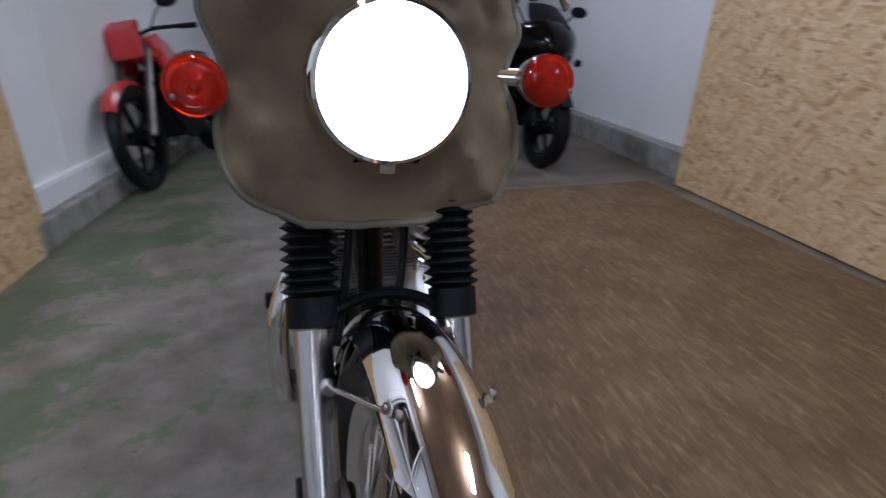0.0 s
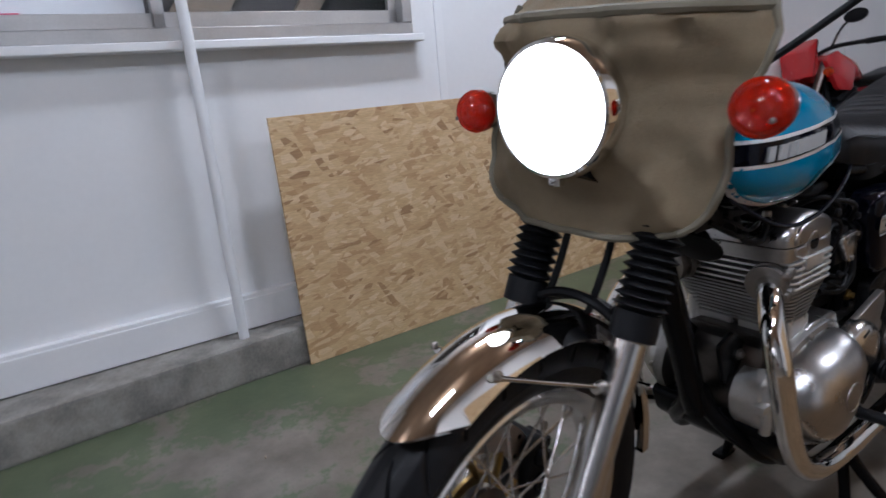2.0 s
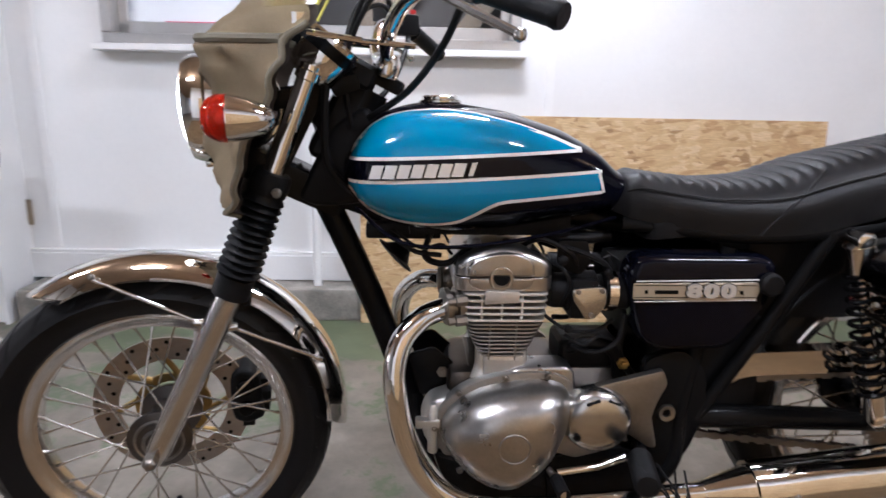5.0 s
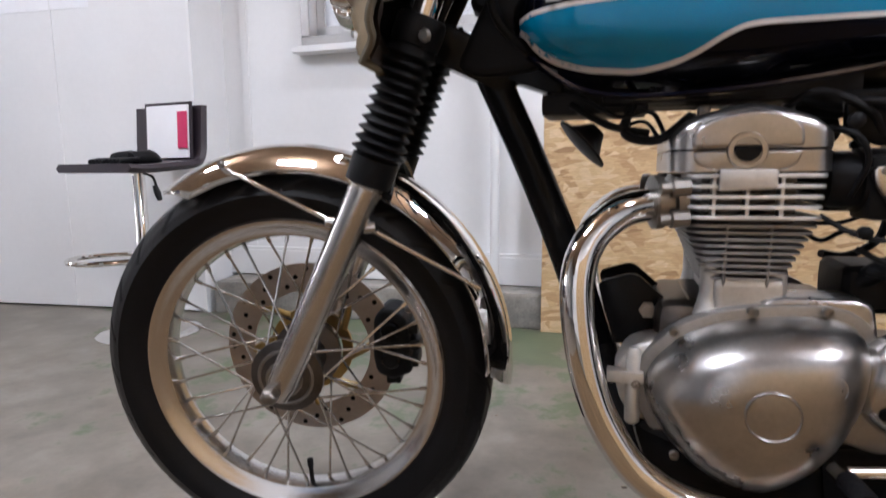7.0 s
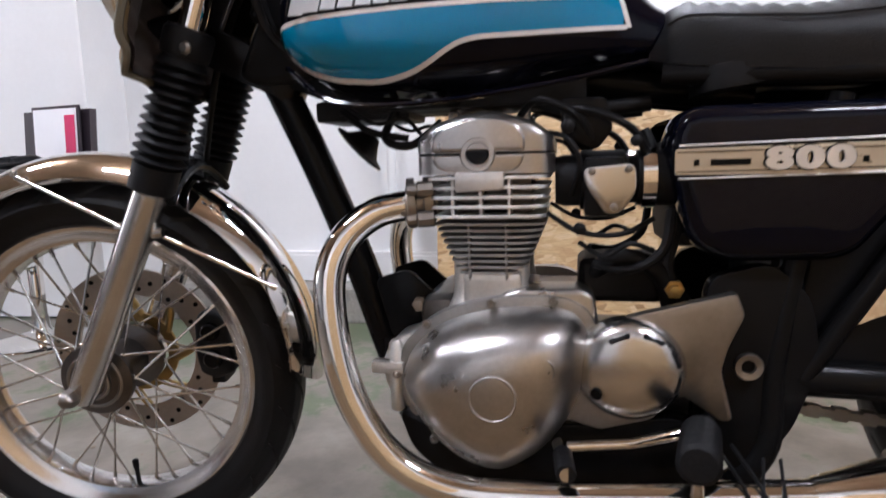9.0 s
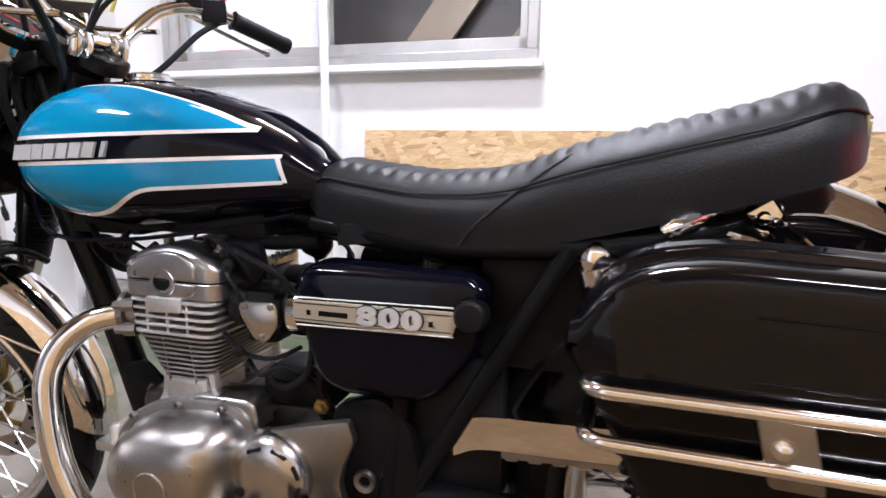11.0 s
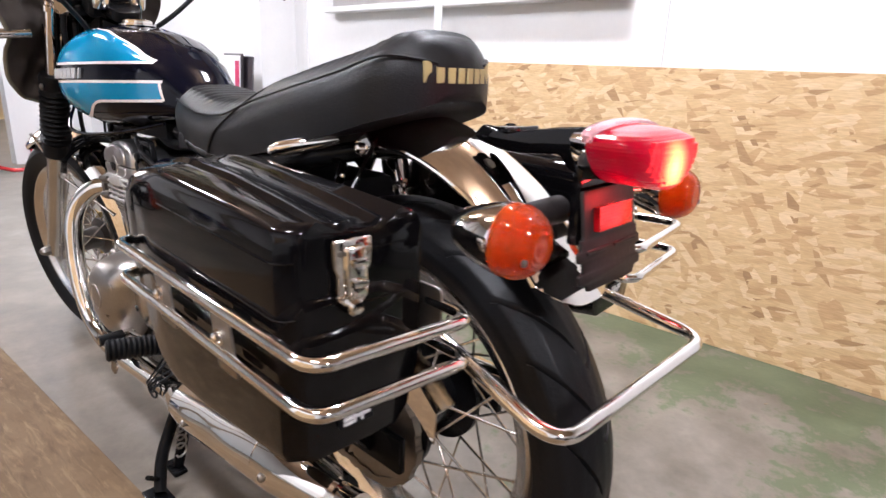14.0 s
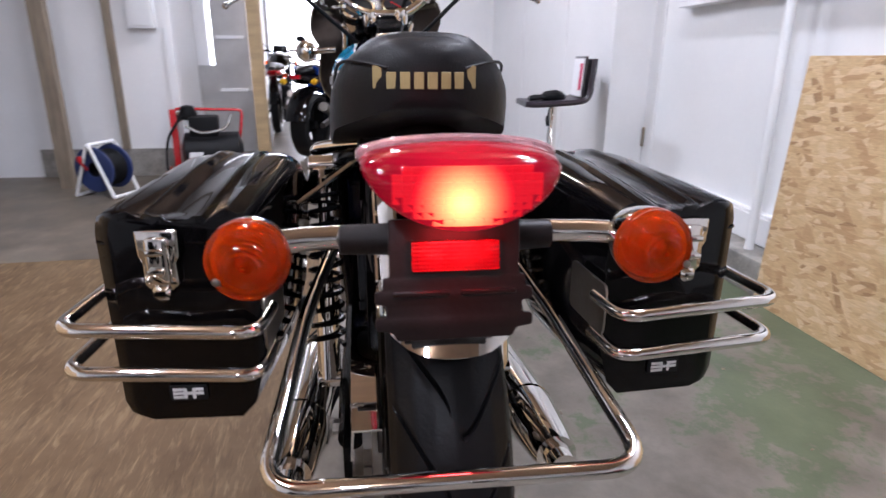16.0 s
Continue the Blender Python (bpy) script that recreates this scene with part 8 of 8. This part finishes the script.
def parked_bike(m, label, body, kind="sport", accent=None, tail=None, group="parked motorcycles"):
    """A parked motorcycle, its nose along +x, its rear wheel over the origin."""
    b = thing("parked_motorcycle", label, "motorcycle", m, group)
    wb, fr, rr = (1.42, 0.3, 0.31) if kind != "trail" else (1.4, 0.35, 0.32)
    tw, bw = (0.12, 0.19) if kind in ("sport", "naked") else (0.13, 0.16) if kind == "cruiser" else (0.085, 0.11)
    for name, c, r, w in (("front_wheel", Vector((wb, 0, fr)), fr, tw), ("rear_wheel", Vector((0, 0, rr)), rr, bw)):
        t, rm = bmesh.new(), bmesh.new()
        simple_wheel(t, rm, c, r, w)
        p = part(name, rm, M_BLACK if kind != "cruiser" else M_CHROME, b)
        part("tyre", t, M_TYRE, p)
    top = Vector((wb - 0.36, 0, 0.93))
    for s in (1, -1):
        bm = bmesh.new()
        tube(bm, [(wb, 0.1 * s, fr), (wb - 0.16, 0.1 * s, fr + 0.3), (wb - 0.17, 0.1 * s, fr + 0.31), (top.x + 0.02, 0.1 * s, 0.93)], [0.028, 0.028, 0.022, 0.022], 12)
        part("fork_leg", bm, M_CHROME if kind == "cruiser" else M_BLACK if kind == "sport" else M_STEEL, b)
        bm = bmesh.new()
        tube(bm, smooth_path([(0.5, 0.1 * s, 0.4), (0.25, 0.12 * s, 0.36), (0, 0.12 * s, rr)], 5), 0.028, 10)
        part("swingarm", bm, M_STEEL, b)
        bm = bmesh.new()
        y = 0.3 if kind == "sport" else 0.38
        tube(bm, smooth_path([(top.x, 0.02 * s, 0.98), (top.x - 0.02, 0.15 * s, 1.02), (top.x - 0.08, y * s, 1.01)], 5), 0.014, 8)
        tube(bm, [(top.x - 0.06, (y - 0.06) * s, 1.012), (top.x - 0.09, (y + 0.05) * s, 1.005)], 0.019, 8)
        part("handlebar", bm, M_MATT, b)
        bm = bmesh.new()
        tube(bm, smooth_path([(top.x, 0.14 * s, 1.02), (top.x + 0.02, 0.22 * s, 1.12), (top.x, 0.28 * s, 1.17)], 5), 0.007, 8)
        lathe(bm, [(0.03, 0.02), (0.06, 0.008), (0.06, -0.006), (0.01, -0.01)], Matrix.Translation((top.x, 0.3 * s, 1.18)) @ pose(0, 0, 0, 0, 90, 0) @ Matrix.Diagonal((0.7, 1.2, 1, 1)), 16)
        part("mirror", bm, M_MATT, b)
        bm = bmesh.new()
        lathe(bm, [(0.01, -0.05), (0.03, -0.02), (0.03, 0.0), (0.02, 0.02), (0.002, 0.025)], Matrix.Translation((top.x + 0.16, (0.29 if kind == "sport" else 0.2) * s, 0.8 if kind == "sport" else 0.86)) @ pose(0, 0, 0, 0, 90, 0), 14)
        part("indicator", bm, M_MATT if kind == "sport" else M_ORANGE, b)
        bm = bmesh.new()
        lathe(bm, [(0.01, -0.05), (0.03, -0.02), (0.03, 0.0), (0.02, 0.02), (0.002, 0.025)], Matrix.Translation((-0.22, 0.15 * s, 0.72)) @ pose(0, 0, 0, 0, -90, 0), 14)
        part("indicator", bm, M_AMBER if kind == "naked" else M_ORANGE, b)
        if kind == "naked":
            # side panel, passenger rail and heat shield
            bm = bmesh.new()
            slab(bm, soften([(0.62, 0.74), (0.3, 0.78), (-0.1, 0.86), (-0.02, 0.78), (0.3, 0.62), (0.58, 0.56)], 0.03), 0.03, side_plane(0.09 * s, s), 0.01, 3)
            part("side_panel", bm, accent or body, b)
            bm = bmesh.new()
            tube(bm, smooth_path([(0.25, 0.13 * s, 0.83), (0.0, 0.16 * s, 0.88), (-0.2, 0.12 * s, 0.93), (-0.25, 0.03 * s, 0.93)], 5), 0.012, 8)
            part("grab_rail", bm, M_STEEL, b)
    bm = bmesh.new()
    box(bm, 0.42, 0.3, 0.3, Matrix.Translation((0.72, 0, 0.42)), 0.06, 3)
    box(bm, 0.2, 0.26, 0.25, Matrix.Translation((0.82, 0, 0.62)) @ pose(0, 0, 0, 0, 25, 0), 0.03, 3)
    eng = part("engine", bm, M_CAST if kind == "cruiser" else M_MATT, b)
    for k in range(6):
        bm = bmesh.new()
        box(bm, 0.24, 0.3, 0.008, Matrix.Translation((0.82 + 0.012 * k, 0, 0.55 + 0.028 * k)) @ pose(0, 0, 0, 0, 25, 0), 0.003, 1)
        part("engine_fin", bm, M_CAST if kind == "cruiser" else M_MATT, eng)
    bm = bmesh.new()
    tube(bm, smooth_path([(1.0, 0, 0.92), (0.85, 0, 0.78), (0.6, 0, 0.7), (0.45, 0, 0.5)], 5), 0.05, 10)
    tube(bm, smooth_path([(1.02, 0.06, 0.85), (0.98, 0.1, 0.5), (0.85, 0.12, 0.27), (0.5, 0.12, 0.27)], 5), 0.02, 8)
    part("frame", bm, M_BLACK, b)
    bm = bmesh.new()
    loops = []
    for x, z, w, h in ((1.03, 0.9, 0.04, 0.03), (0.98, 0.9, 0.12, 0.09), (0.86, 0.9, 0.15, 0.11), (0.72, 0.87, 0.13, 0.09), (0.58, 0.82, 0.08, 0.05), (0.54, 0.81, 0.05, 0.02)):
        loops.append([(x, w * math.cos(a), z + h * math.sin(a)) for a in [2 * math.pi * k / 16 for k in range(16)]])
    rings(bm, loops)
    part("tank", bm, body, b)
    bm = bmesh.new()
    loops = []
    tailz = 0.92 if kind == "sport" else 0.8
    for x, z, w, h in ((0.6, 0.79, 0.07, 0.03), (0.5, 0.78, 0.12, 0.04), (0.3, 0.79, 0.14, 0.045), (0.12, 0.82, 0.12, 0.05), (-0.08, 0.5 * (tailz + 0.83), 0.1, 0.045), (-0.24, tailz, 0.04, 0.02)):
        loops.append([(x, w * math.cos(a), z + h * math.sin(a)) for a in [2 * math.pi * k / 14 for k in range(14)]])
    rings(bm, loops)
    part("seat", bm, M_SEAT, b)
    bm = bmesh.new()
    loops = []
    for x, z, w, h in ((0.3, 0.73, 0.11, 0.04), (0.05, 0.76, 0.12, 0.06), (-0.15, tailz - 0.06, 0.1, 0.05), (-0.28, tailz - 0.04, 0.03, 0.02)):
        loops.append([(x, w * math.cos(a), z + h * math.sin(a)) for a in [2 * math.pi * k / 14 for k in range(14)]])
    rings(bm, loops)
    part("tail_cowl", bm, tail or accent or body, b)
    bm = bmesh.new()
    box(bm, 0.02, 0.1, 0.04, Matrix.Translation((-0.275, 0, tailz - 0.04)), 0.008)
    part("tail_light", bm, M_REFLECT, b)
    for deg0, deg1, c, r, w in ((35, 150, Vector((wb, 0, fr)), fr + 0.025, tw * 1.25), (70, 170, Vector((0, 0, rr)), rr + 0.05, bw * 1.1)):
        bm = bmesh.new()
        loops = []
        for k in range(15):
            a = radians(deg0 + (deg1 - deg0) * k / 14)
            loops.append([c + Vector(((r + dr) * math.cos(a), y, (r + dr) * math.sin(a))) for y, dr in ((-w / 2, -0.03), (-w * 0.3, 0), (w * 0.3, 0), (w / 2, -0.03), (w * 0.3, -0.006), (-w * 0.3, -0.006))])
        rings(bm, loops)
        part("fender", bm, (tail if deg0 == 70 and tail else body) if kind != "cruiser" else M_BLACK, b)
    bm = bmesh.new()
    s = -1
    tube(bm, smooth_path([(0.85, 0.12 * s, 0.5), (0.92, 0.14 * s, 0.35), (0.7, 0.16 * s, 0.24), (0.4, 0.17 * s, 0.3), (0.1, 0.19 * s, 0.42), (-0.15, 0.2 * s, 0.5)], 6), [0.022] * 18 + [0.045] * 13, 14)
    part("exhaust", bm, M_CHROME if kind == "cruiser" else M_STEEL, b)
    if kind == "sport":
        bm = bmesh.new()
        loops = []
        for x, z, w, h in ((0.5, 0.42, 0.14, 0.12), (0.66, 0.46, 0.19, 0.2), (0.84, 0.56, 0.24, 0.3), (1.0, 0.7, 0.29, 0.32), (1.14, 0.85, 0.28, 0.23), (1.26, 0.91, 0.22, 0.16), (1.36, 0.89, 0.13, 0.09), (1.42, 0.87, 0.05, 0.03)):
            loops.append([(x, w * math.copysign(abs(math.cos(a)) ** 0.7, math.cos(a)), z + h * math.sin(a)) for a in [2 * math.pi * k / 18 for k in range(18)]])
        rings(bm, loops)
        fa = part("fairing", bm, accent or body, b)
        bm = bmesh.new()
        loops = []
        for x, z, w in ((1.3, 1.0, 0.16), (1.17, 1.11, 0.17), (1.04, 1.2, 0.13)):
            loops.append([(x - 0.9 * y * y, y, z - 0.8 * y * y) for y in [w * (-1 + 2 * k / 8) for k in range(9)]] + [(x - 0.01 - 0.9 * y * y, y, z - 0.8 * y * y) for y in [w * (1 - 2 * k / 8) for k in range(9)]])
        rings(bm, loops)
        part("wind_screen", bm, M_MATT, fa)
        for s in (1, -1):
            bm = bmesh.new()
            lathe(bm, [(0.05, -0.02), (0.05, 0.0), (0.03, 0.012), (0.002, 0.016)], axis((1.36, 0.09 * s, 0.9), (1, 0.5 * s, 0.2)) @ Matrix.Diagonal((0.6, 1.2, 1, 1)), 16)
            part("headlight", bm, M_ALU, fa)
    else:
        bm = bmesh.new()
        lathe(bm, [(0.02, -0.1), (0.07, -0.06), (0.088, 0.0), (0.085, 0.01), (0.06, 0.02), (0.002, 0.026)], axis((top.x + 0.13, 0, 0.93), (1, 0, 0)), 24)
        part("headlight", bm, M_CHROME if kind == "cruiser" else M_ALU, b)
        if kind == "trail":
            bm = bmesh.new()
            for s in (1, -1):
                slab(bm, soften([(1.12, 0.95), (0.98, 1.0), (0.78, 0.86), (0.84, 0.72), (1.0, 0.74)], 0.03), 0.03, side_plane(0.12 * s, s), 0.008)
            slab(bm, soften([(1.2, 0.84), (1.22, 1.03), (1.1, 1.1), (1.12, 0.86)], 0.02), 0.2, side_plane(-0.1, 1), 0.02)
            part("shroud", bm, body, b)
        elif kind == "cruiser":
            for s in (1, -1):
                bm = bmesh.new()
                lathe(bm, [(0.02, -0.06), (0.045, -0.03), (0.05, 0.0), (0.03, 0.012), (0.002, 0.016)], axis((top.x + 0.14, 0.17 * s, 0.83), (1, 0, 0)), 20)
                part("spot_lamp", bm, M_CHROME, b)
    bm = bmesh.new()
    tube(bm, [(0.55, 0.12, 0.3), (0.5, 0.24, 0.02)], 0.012, 8)
    part("side_stand", bm, M_BLACK, b)
    return b


def cable_reel():
    r = thing("cable_reel", "dark blue and white cable reel standing on the floor", "cable reel", pose(3.58, 1.86, 0, 0, 0, 70))
    for y in (-0.09, 0.09):
        bm = bmesh.new()
        ring_lathe(bm, [(0.15, y - 0.008), (0.155, y), (0.15, y + 0.008), (0.05, y + 0.006), (0.05, y - 0.006)], spin((0, 0, 0.19)), 36)
        part("flange", bm, M_BLUEREEL, r)
    bm = bmesh.new()
    for k in range(7):
        pts = [(0.115 * math.cos(a), -0.07 + 0.023 * k, 0.19 + 0.115 * math.sin(a)) for a in [2 * math.pi * i / 26 for i in range(26)]]
        tube(bm, pts, 0.011, 6, closed=True)
    part("cable", bm, M_MATT, r)
    bm = bmesh.new()
    for y in (-0.12, 0.12):
        tube(bm, rounded([(-0.15, y, 0.012), (0, y, 0.38), (0.15, y, 0.012)], 0.05, 5), 0.012, 8)
    tube(bm, [(0, -0.12, 0.36), (0, 0.12, 0.36)], 0.014, 8)
    for x in (-0.15, 0.15):
        tube(bm, [(x, -0.12, 0.012), (x, 0.12, 0.012)], 0.012, 8)
    part("stand", bm, M_WHITE, r)
    bm = bmesh.new()
    tube(bm, [(0.05, 0.1, 0.19), (0.05, 0.15, 0.25)], 0.01, 8)
    lathe(bm, [(0.015, 0), (0.02, 0.02), (0.015, 0.04)], Matrix.Translation((0.05, 0.15, 0.25)), 10)
    part("crank", bm, M_RED, r)


def compressor():
    c = thing("air_compressor", "black air compressor with a red upright guard and orange wheel", "compressor", pose(4.18, 1.26, 0, 0, 0, 100))
    bm = bmesh.new()
    tube(bm, [(-0.23, 0, 0.2), (-0.2, 0, 0.2), (0.2, 0, 0.2), (0.23, 0, 0.2)], [0.07, 0.16, 0.16, 0.07], 24)
    part("air_tank", bm, M_MATT, c)
    bm = bmesh.new()
    box(bm, 0.22, 0.18, 0.16, Matrix.Translation((0.05, 0, 0.41)), 0.03)
    lathe(bm, [(0.06, 0), (0.07, 0.03), (0.05, 0.1), (0.02, 0.11)], Matrix.Translation((0.16, 0, 0.46)), 16)
    part("pump", bm, M_MATT, c)
    bm = bmesh.new()
    tube(bm, smooth_path([(-0.16, 0.1, 0.5), (-0.1, 0.12, 0.4), (0.06, 0.13, 0.37), (0.18, 0.12, 0.42)], 6), 0.012, 8)
    part("air_pipe", bm, M_ALU, c)
    bm = bmesh.new()
    box(bm, 0.05, 0.04, 0.5, Matrix.Translation((0.27, 0.0, 0.29)), 0.008)
    part("upright", bm, M_RED, c)
    bm = bmesh.new()
    box(bm, 0.1, 0.004, 0.05, Matrix.Translation((0.12, 0.159, 0.2)), 0.001, 1)
    part("label_plate", bm, M_WHITE, c)
    bm = bmesh.new()
    tube(bm, rounded([(-0.2, -0.1, 0.25), (-0.24, -0.1, 0.52), (0.26, -0.05, 0.54), (0.26, 0.02, 0.5)], 0.04, 4), 0.012, 8)
    part("handle", bm, M_RED, c)
    for y in (-0.14, 0.14):
        bm = bmesh.new()
        ring_lathe(bm, [(0.09, -0.02), (0.09, 0.02), (0.04, 0.02), (0.04, -0.02)], spin((-0.12, y, 0.09)), 24)
        part("wheel", bm, M_TYRE, c)
    bm = bmesh.new()
    tube(bm, smooth_path([(0.2, 0.05, 0.5), (0.32, 0.1, 0.3), (0.3, 0.2, 0.03), (0.0, 0.3, 0.02), (-0.4, 0.2, 0.02)], 8), 0.01, 8)
    part("hose", bm, M_MATT, c)
    o = thing("floor_plug", "small orange star-shaped cap standing on the floor", "plug", pose(3.93, 1.5, 0))
    bm = bmesh.new()
    star = [((0.07 if k % 2 else 0.05) * math.cos(math.pi * k / 8), 0.07 + (0.07 if k % 2 else 0.05) * math.sin(math.pi * k / 8)) for k in range(16)]
    slab(bm, star, 0.03, Matrix(((0, 0, -1, 0), (1, 0, 0, 0), (0, 1, 0, 0), (0, 0, 0, 1))), 0.006, 2)
    part("cap", bm, M_ORANGE, o)


def paddock_stand():
    p = thing("paddock_stand", "red tubular paddock stand on the floor", "paddock stand", pose(5.15, -0.62, 0, 0, 0, 15))
    bm = bmesh.new()
    tube(bm, rounded([(0.3, -0.18, 0.03), (-0.25, -0.18, 0.03), (-0.25, 0.18, 0.03), (0.3, 0.18, 0.03)], 0.05, 5), 0.016, 8)
    tube(bm, [(0.1, -0.18, 0.03), (0.25, -0.16, 0.3)], 0.014, 8)
    tube(bm, [(0.1, 0.18, 0.03), (0.25, 0.16, 0.3)], 0.014, 8)
    part("frame", bm, M_RED, p)


def exit_sign():
    """White paper notice with three blue characters on the partition wall."""
    sg = thing("paper_sign", "white paper notice with blue characters on the white wall", "sign", STEP @ pose(0.79, 0.0012, 1.47))
    bm = bmesh.new()
    box(bm, 0.56, 0.0016, 0.27, Matrix.Translation((0, 0.0008, 0.075)), 0.0004, 1)
    part("paper", bm, M_PAPER, sg, smooth=False)
    for k, ch in enumerate("出入口"):
        lettering("character", ch, 0.185, 0.0006, M_SIGN_BLUE, sg, Matrix(((-1, 0, 0, 0.16 - 0.16 * k), (0, 0, 1, 0.0026), (0, 1, 0, 0.075), (0, 0, 0, 1))), "blue character", 0.004)


def crumbs():
    """Grit and dry leaf bits trodden over the floor."""
    rng = random.Random(4)
    bm = bmesh.new()
    for k in range(70):
        x, y = rng.uniform(-1.6, 2.2), rng.choice((rng.uniform(0.25, 1.4), rng.uniform(-1.3, -0.2)))
        z = 0.0068 if 0.2 < y < 2.03 and -1.75 < x < 2.12 else 0.0008
        r = rng.uniform(0.002, 0.006)
        box(bm, r * rng.uniform(1, 3), r, r * 0.5, pose(x, y, z + r * 0.2, 0, 0, rng.uniform(0, 180)), r * 0.15, 1)
    tagged(part("floor_crumbs", bm, M_TIMBER), "brown grit and dry crumbs scattered on the floor", "debris", kind="stuff")


def wall_boxes():
    """Small fittings on the white wall beside the doorway."""
    bx = thing("meter_box", "white painted meter box on the white wall", "box", pose(4.3, 1.703, 1.36))
    bm = bmesh.new()
    box(bm, 0.06, 0.19, 0.46, Matrix.Translation((-0.03, 0, 0)), 0.006)
    body = part("case", bm, M_TRIM, bx)
    bm = bmesh.new()
    box(bm, 0.006, 0.16, 0.42, Matrix.Translation((-0.063, 0, 0)), 0.002)
    part("door", bm, M_WHITE, body)
    sw = thing("wall_switch", "brown switch plate low on the white wall", "switch", pose(4.28, 1.53, 0.47))
    bm = bmesh.new()
    box(bm, 0.014, 0.05, 0.075, Matrix.Translation((-0.007, 0, 0)), 0.003)
    part("plate", bm, M_TIMBER, sw)
    bm = bmesh.new()
    box(bm, 0.006, 0.02, 0.035, Matrix.Translation((-0.017, 0, 0)), 0.002)
    part("rocker", bm, M_MATT, sw)


exit_sign()
wall_boxes()
crumbs()
bar_stool()
wall_socket()


def heading(rear_xy, front_xy, lean=0):
    a = math.degrees(math.atan2(front_xy[1] - rear_xy[1], front_xy[0] - rear_xy[0]))
    return pose(rear_xy[0], rear_xy[1], 0, 0, 0, a) @ pose(0, 0, 0, lean, 0, 0)


parked_bike(heading((-3.7, 1.18), (-2.3, 1.41), -9), "black faired sport motorcycle parked by the back wall", M_CASE, "sport")
parked_bike(heading((-3.6, 0.25), (-2.25, 0.42)), "black naked motorcycle with red side panels parked behind", M_CASE, "naked", M_RED)
parked_bike(heading((-4.9, -0.45), (-3.5, -0.3)), "dark chrome cruiser parked further back", M_PAINT, "cruiser")
parked_bike(heading((-3.55, -1.2), (-2.15, -1.36), 8), "red trail motorcycle parked along the white wall", M_RED, "trail")
parked_bike(heading((5.12, 0.56), (6.4, 0.1)), "blue and black naked motorcycle seen from its tail", M_BLUEBIKE, "naked", M_BLUEBIKE, M_CASE)
parked_bike(heading((6.1, -0.15), (7.4, -0.55)), "black and silver naked motorcycle seen from its tail", M_CASE, "naked", M_SILVER, M_SILVER)
parked_bike(heading((7.3, -1.2), (8.5, -1.6)), "dark naked motorcycle in the far hall", M_CASE, "cruiser")
parked_bike(heading((7.2, 1.15), (8.5, 1.2)), "black motorcycle with red parts near the bright doorway", M_CASE, "trail", M_RED)
cable_reel()
compressor()
paddock_stand()
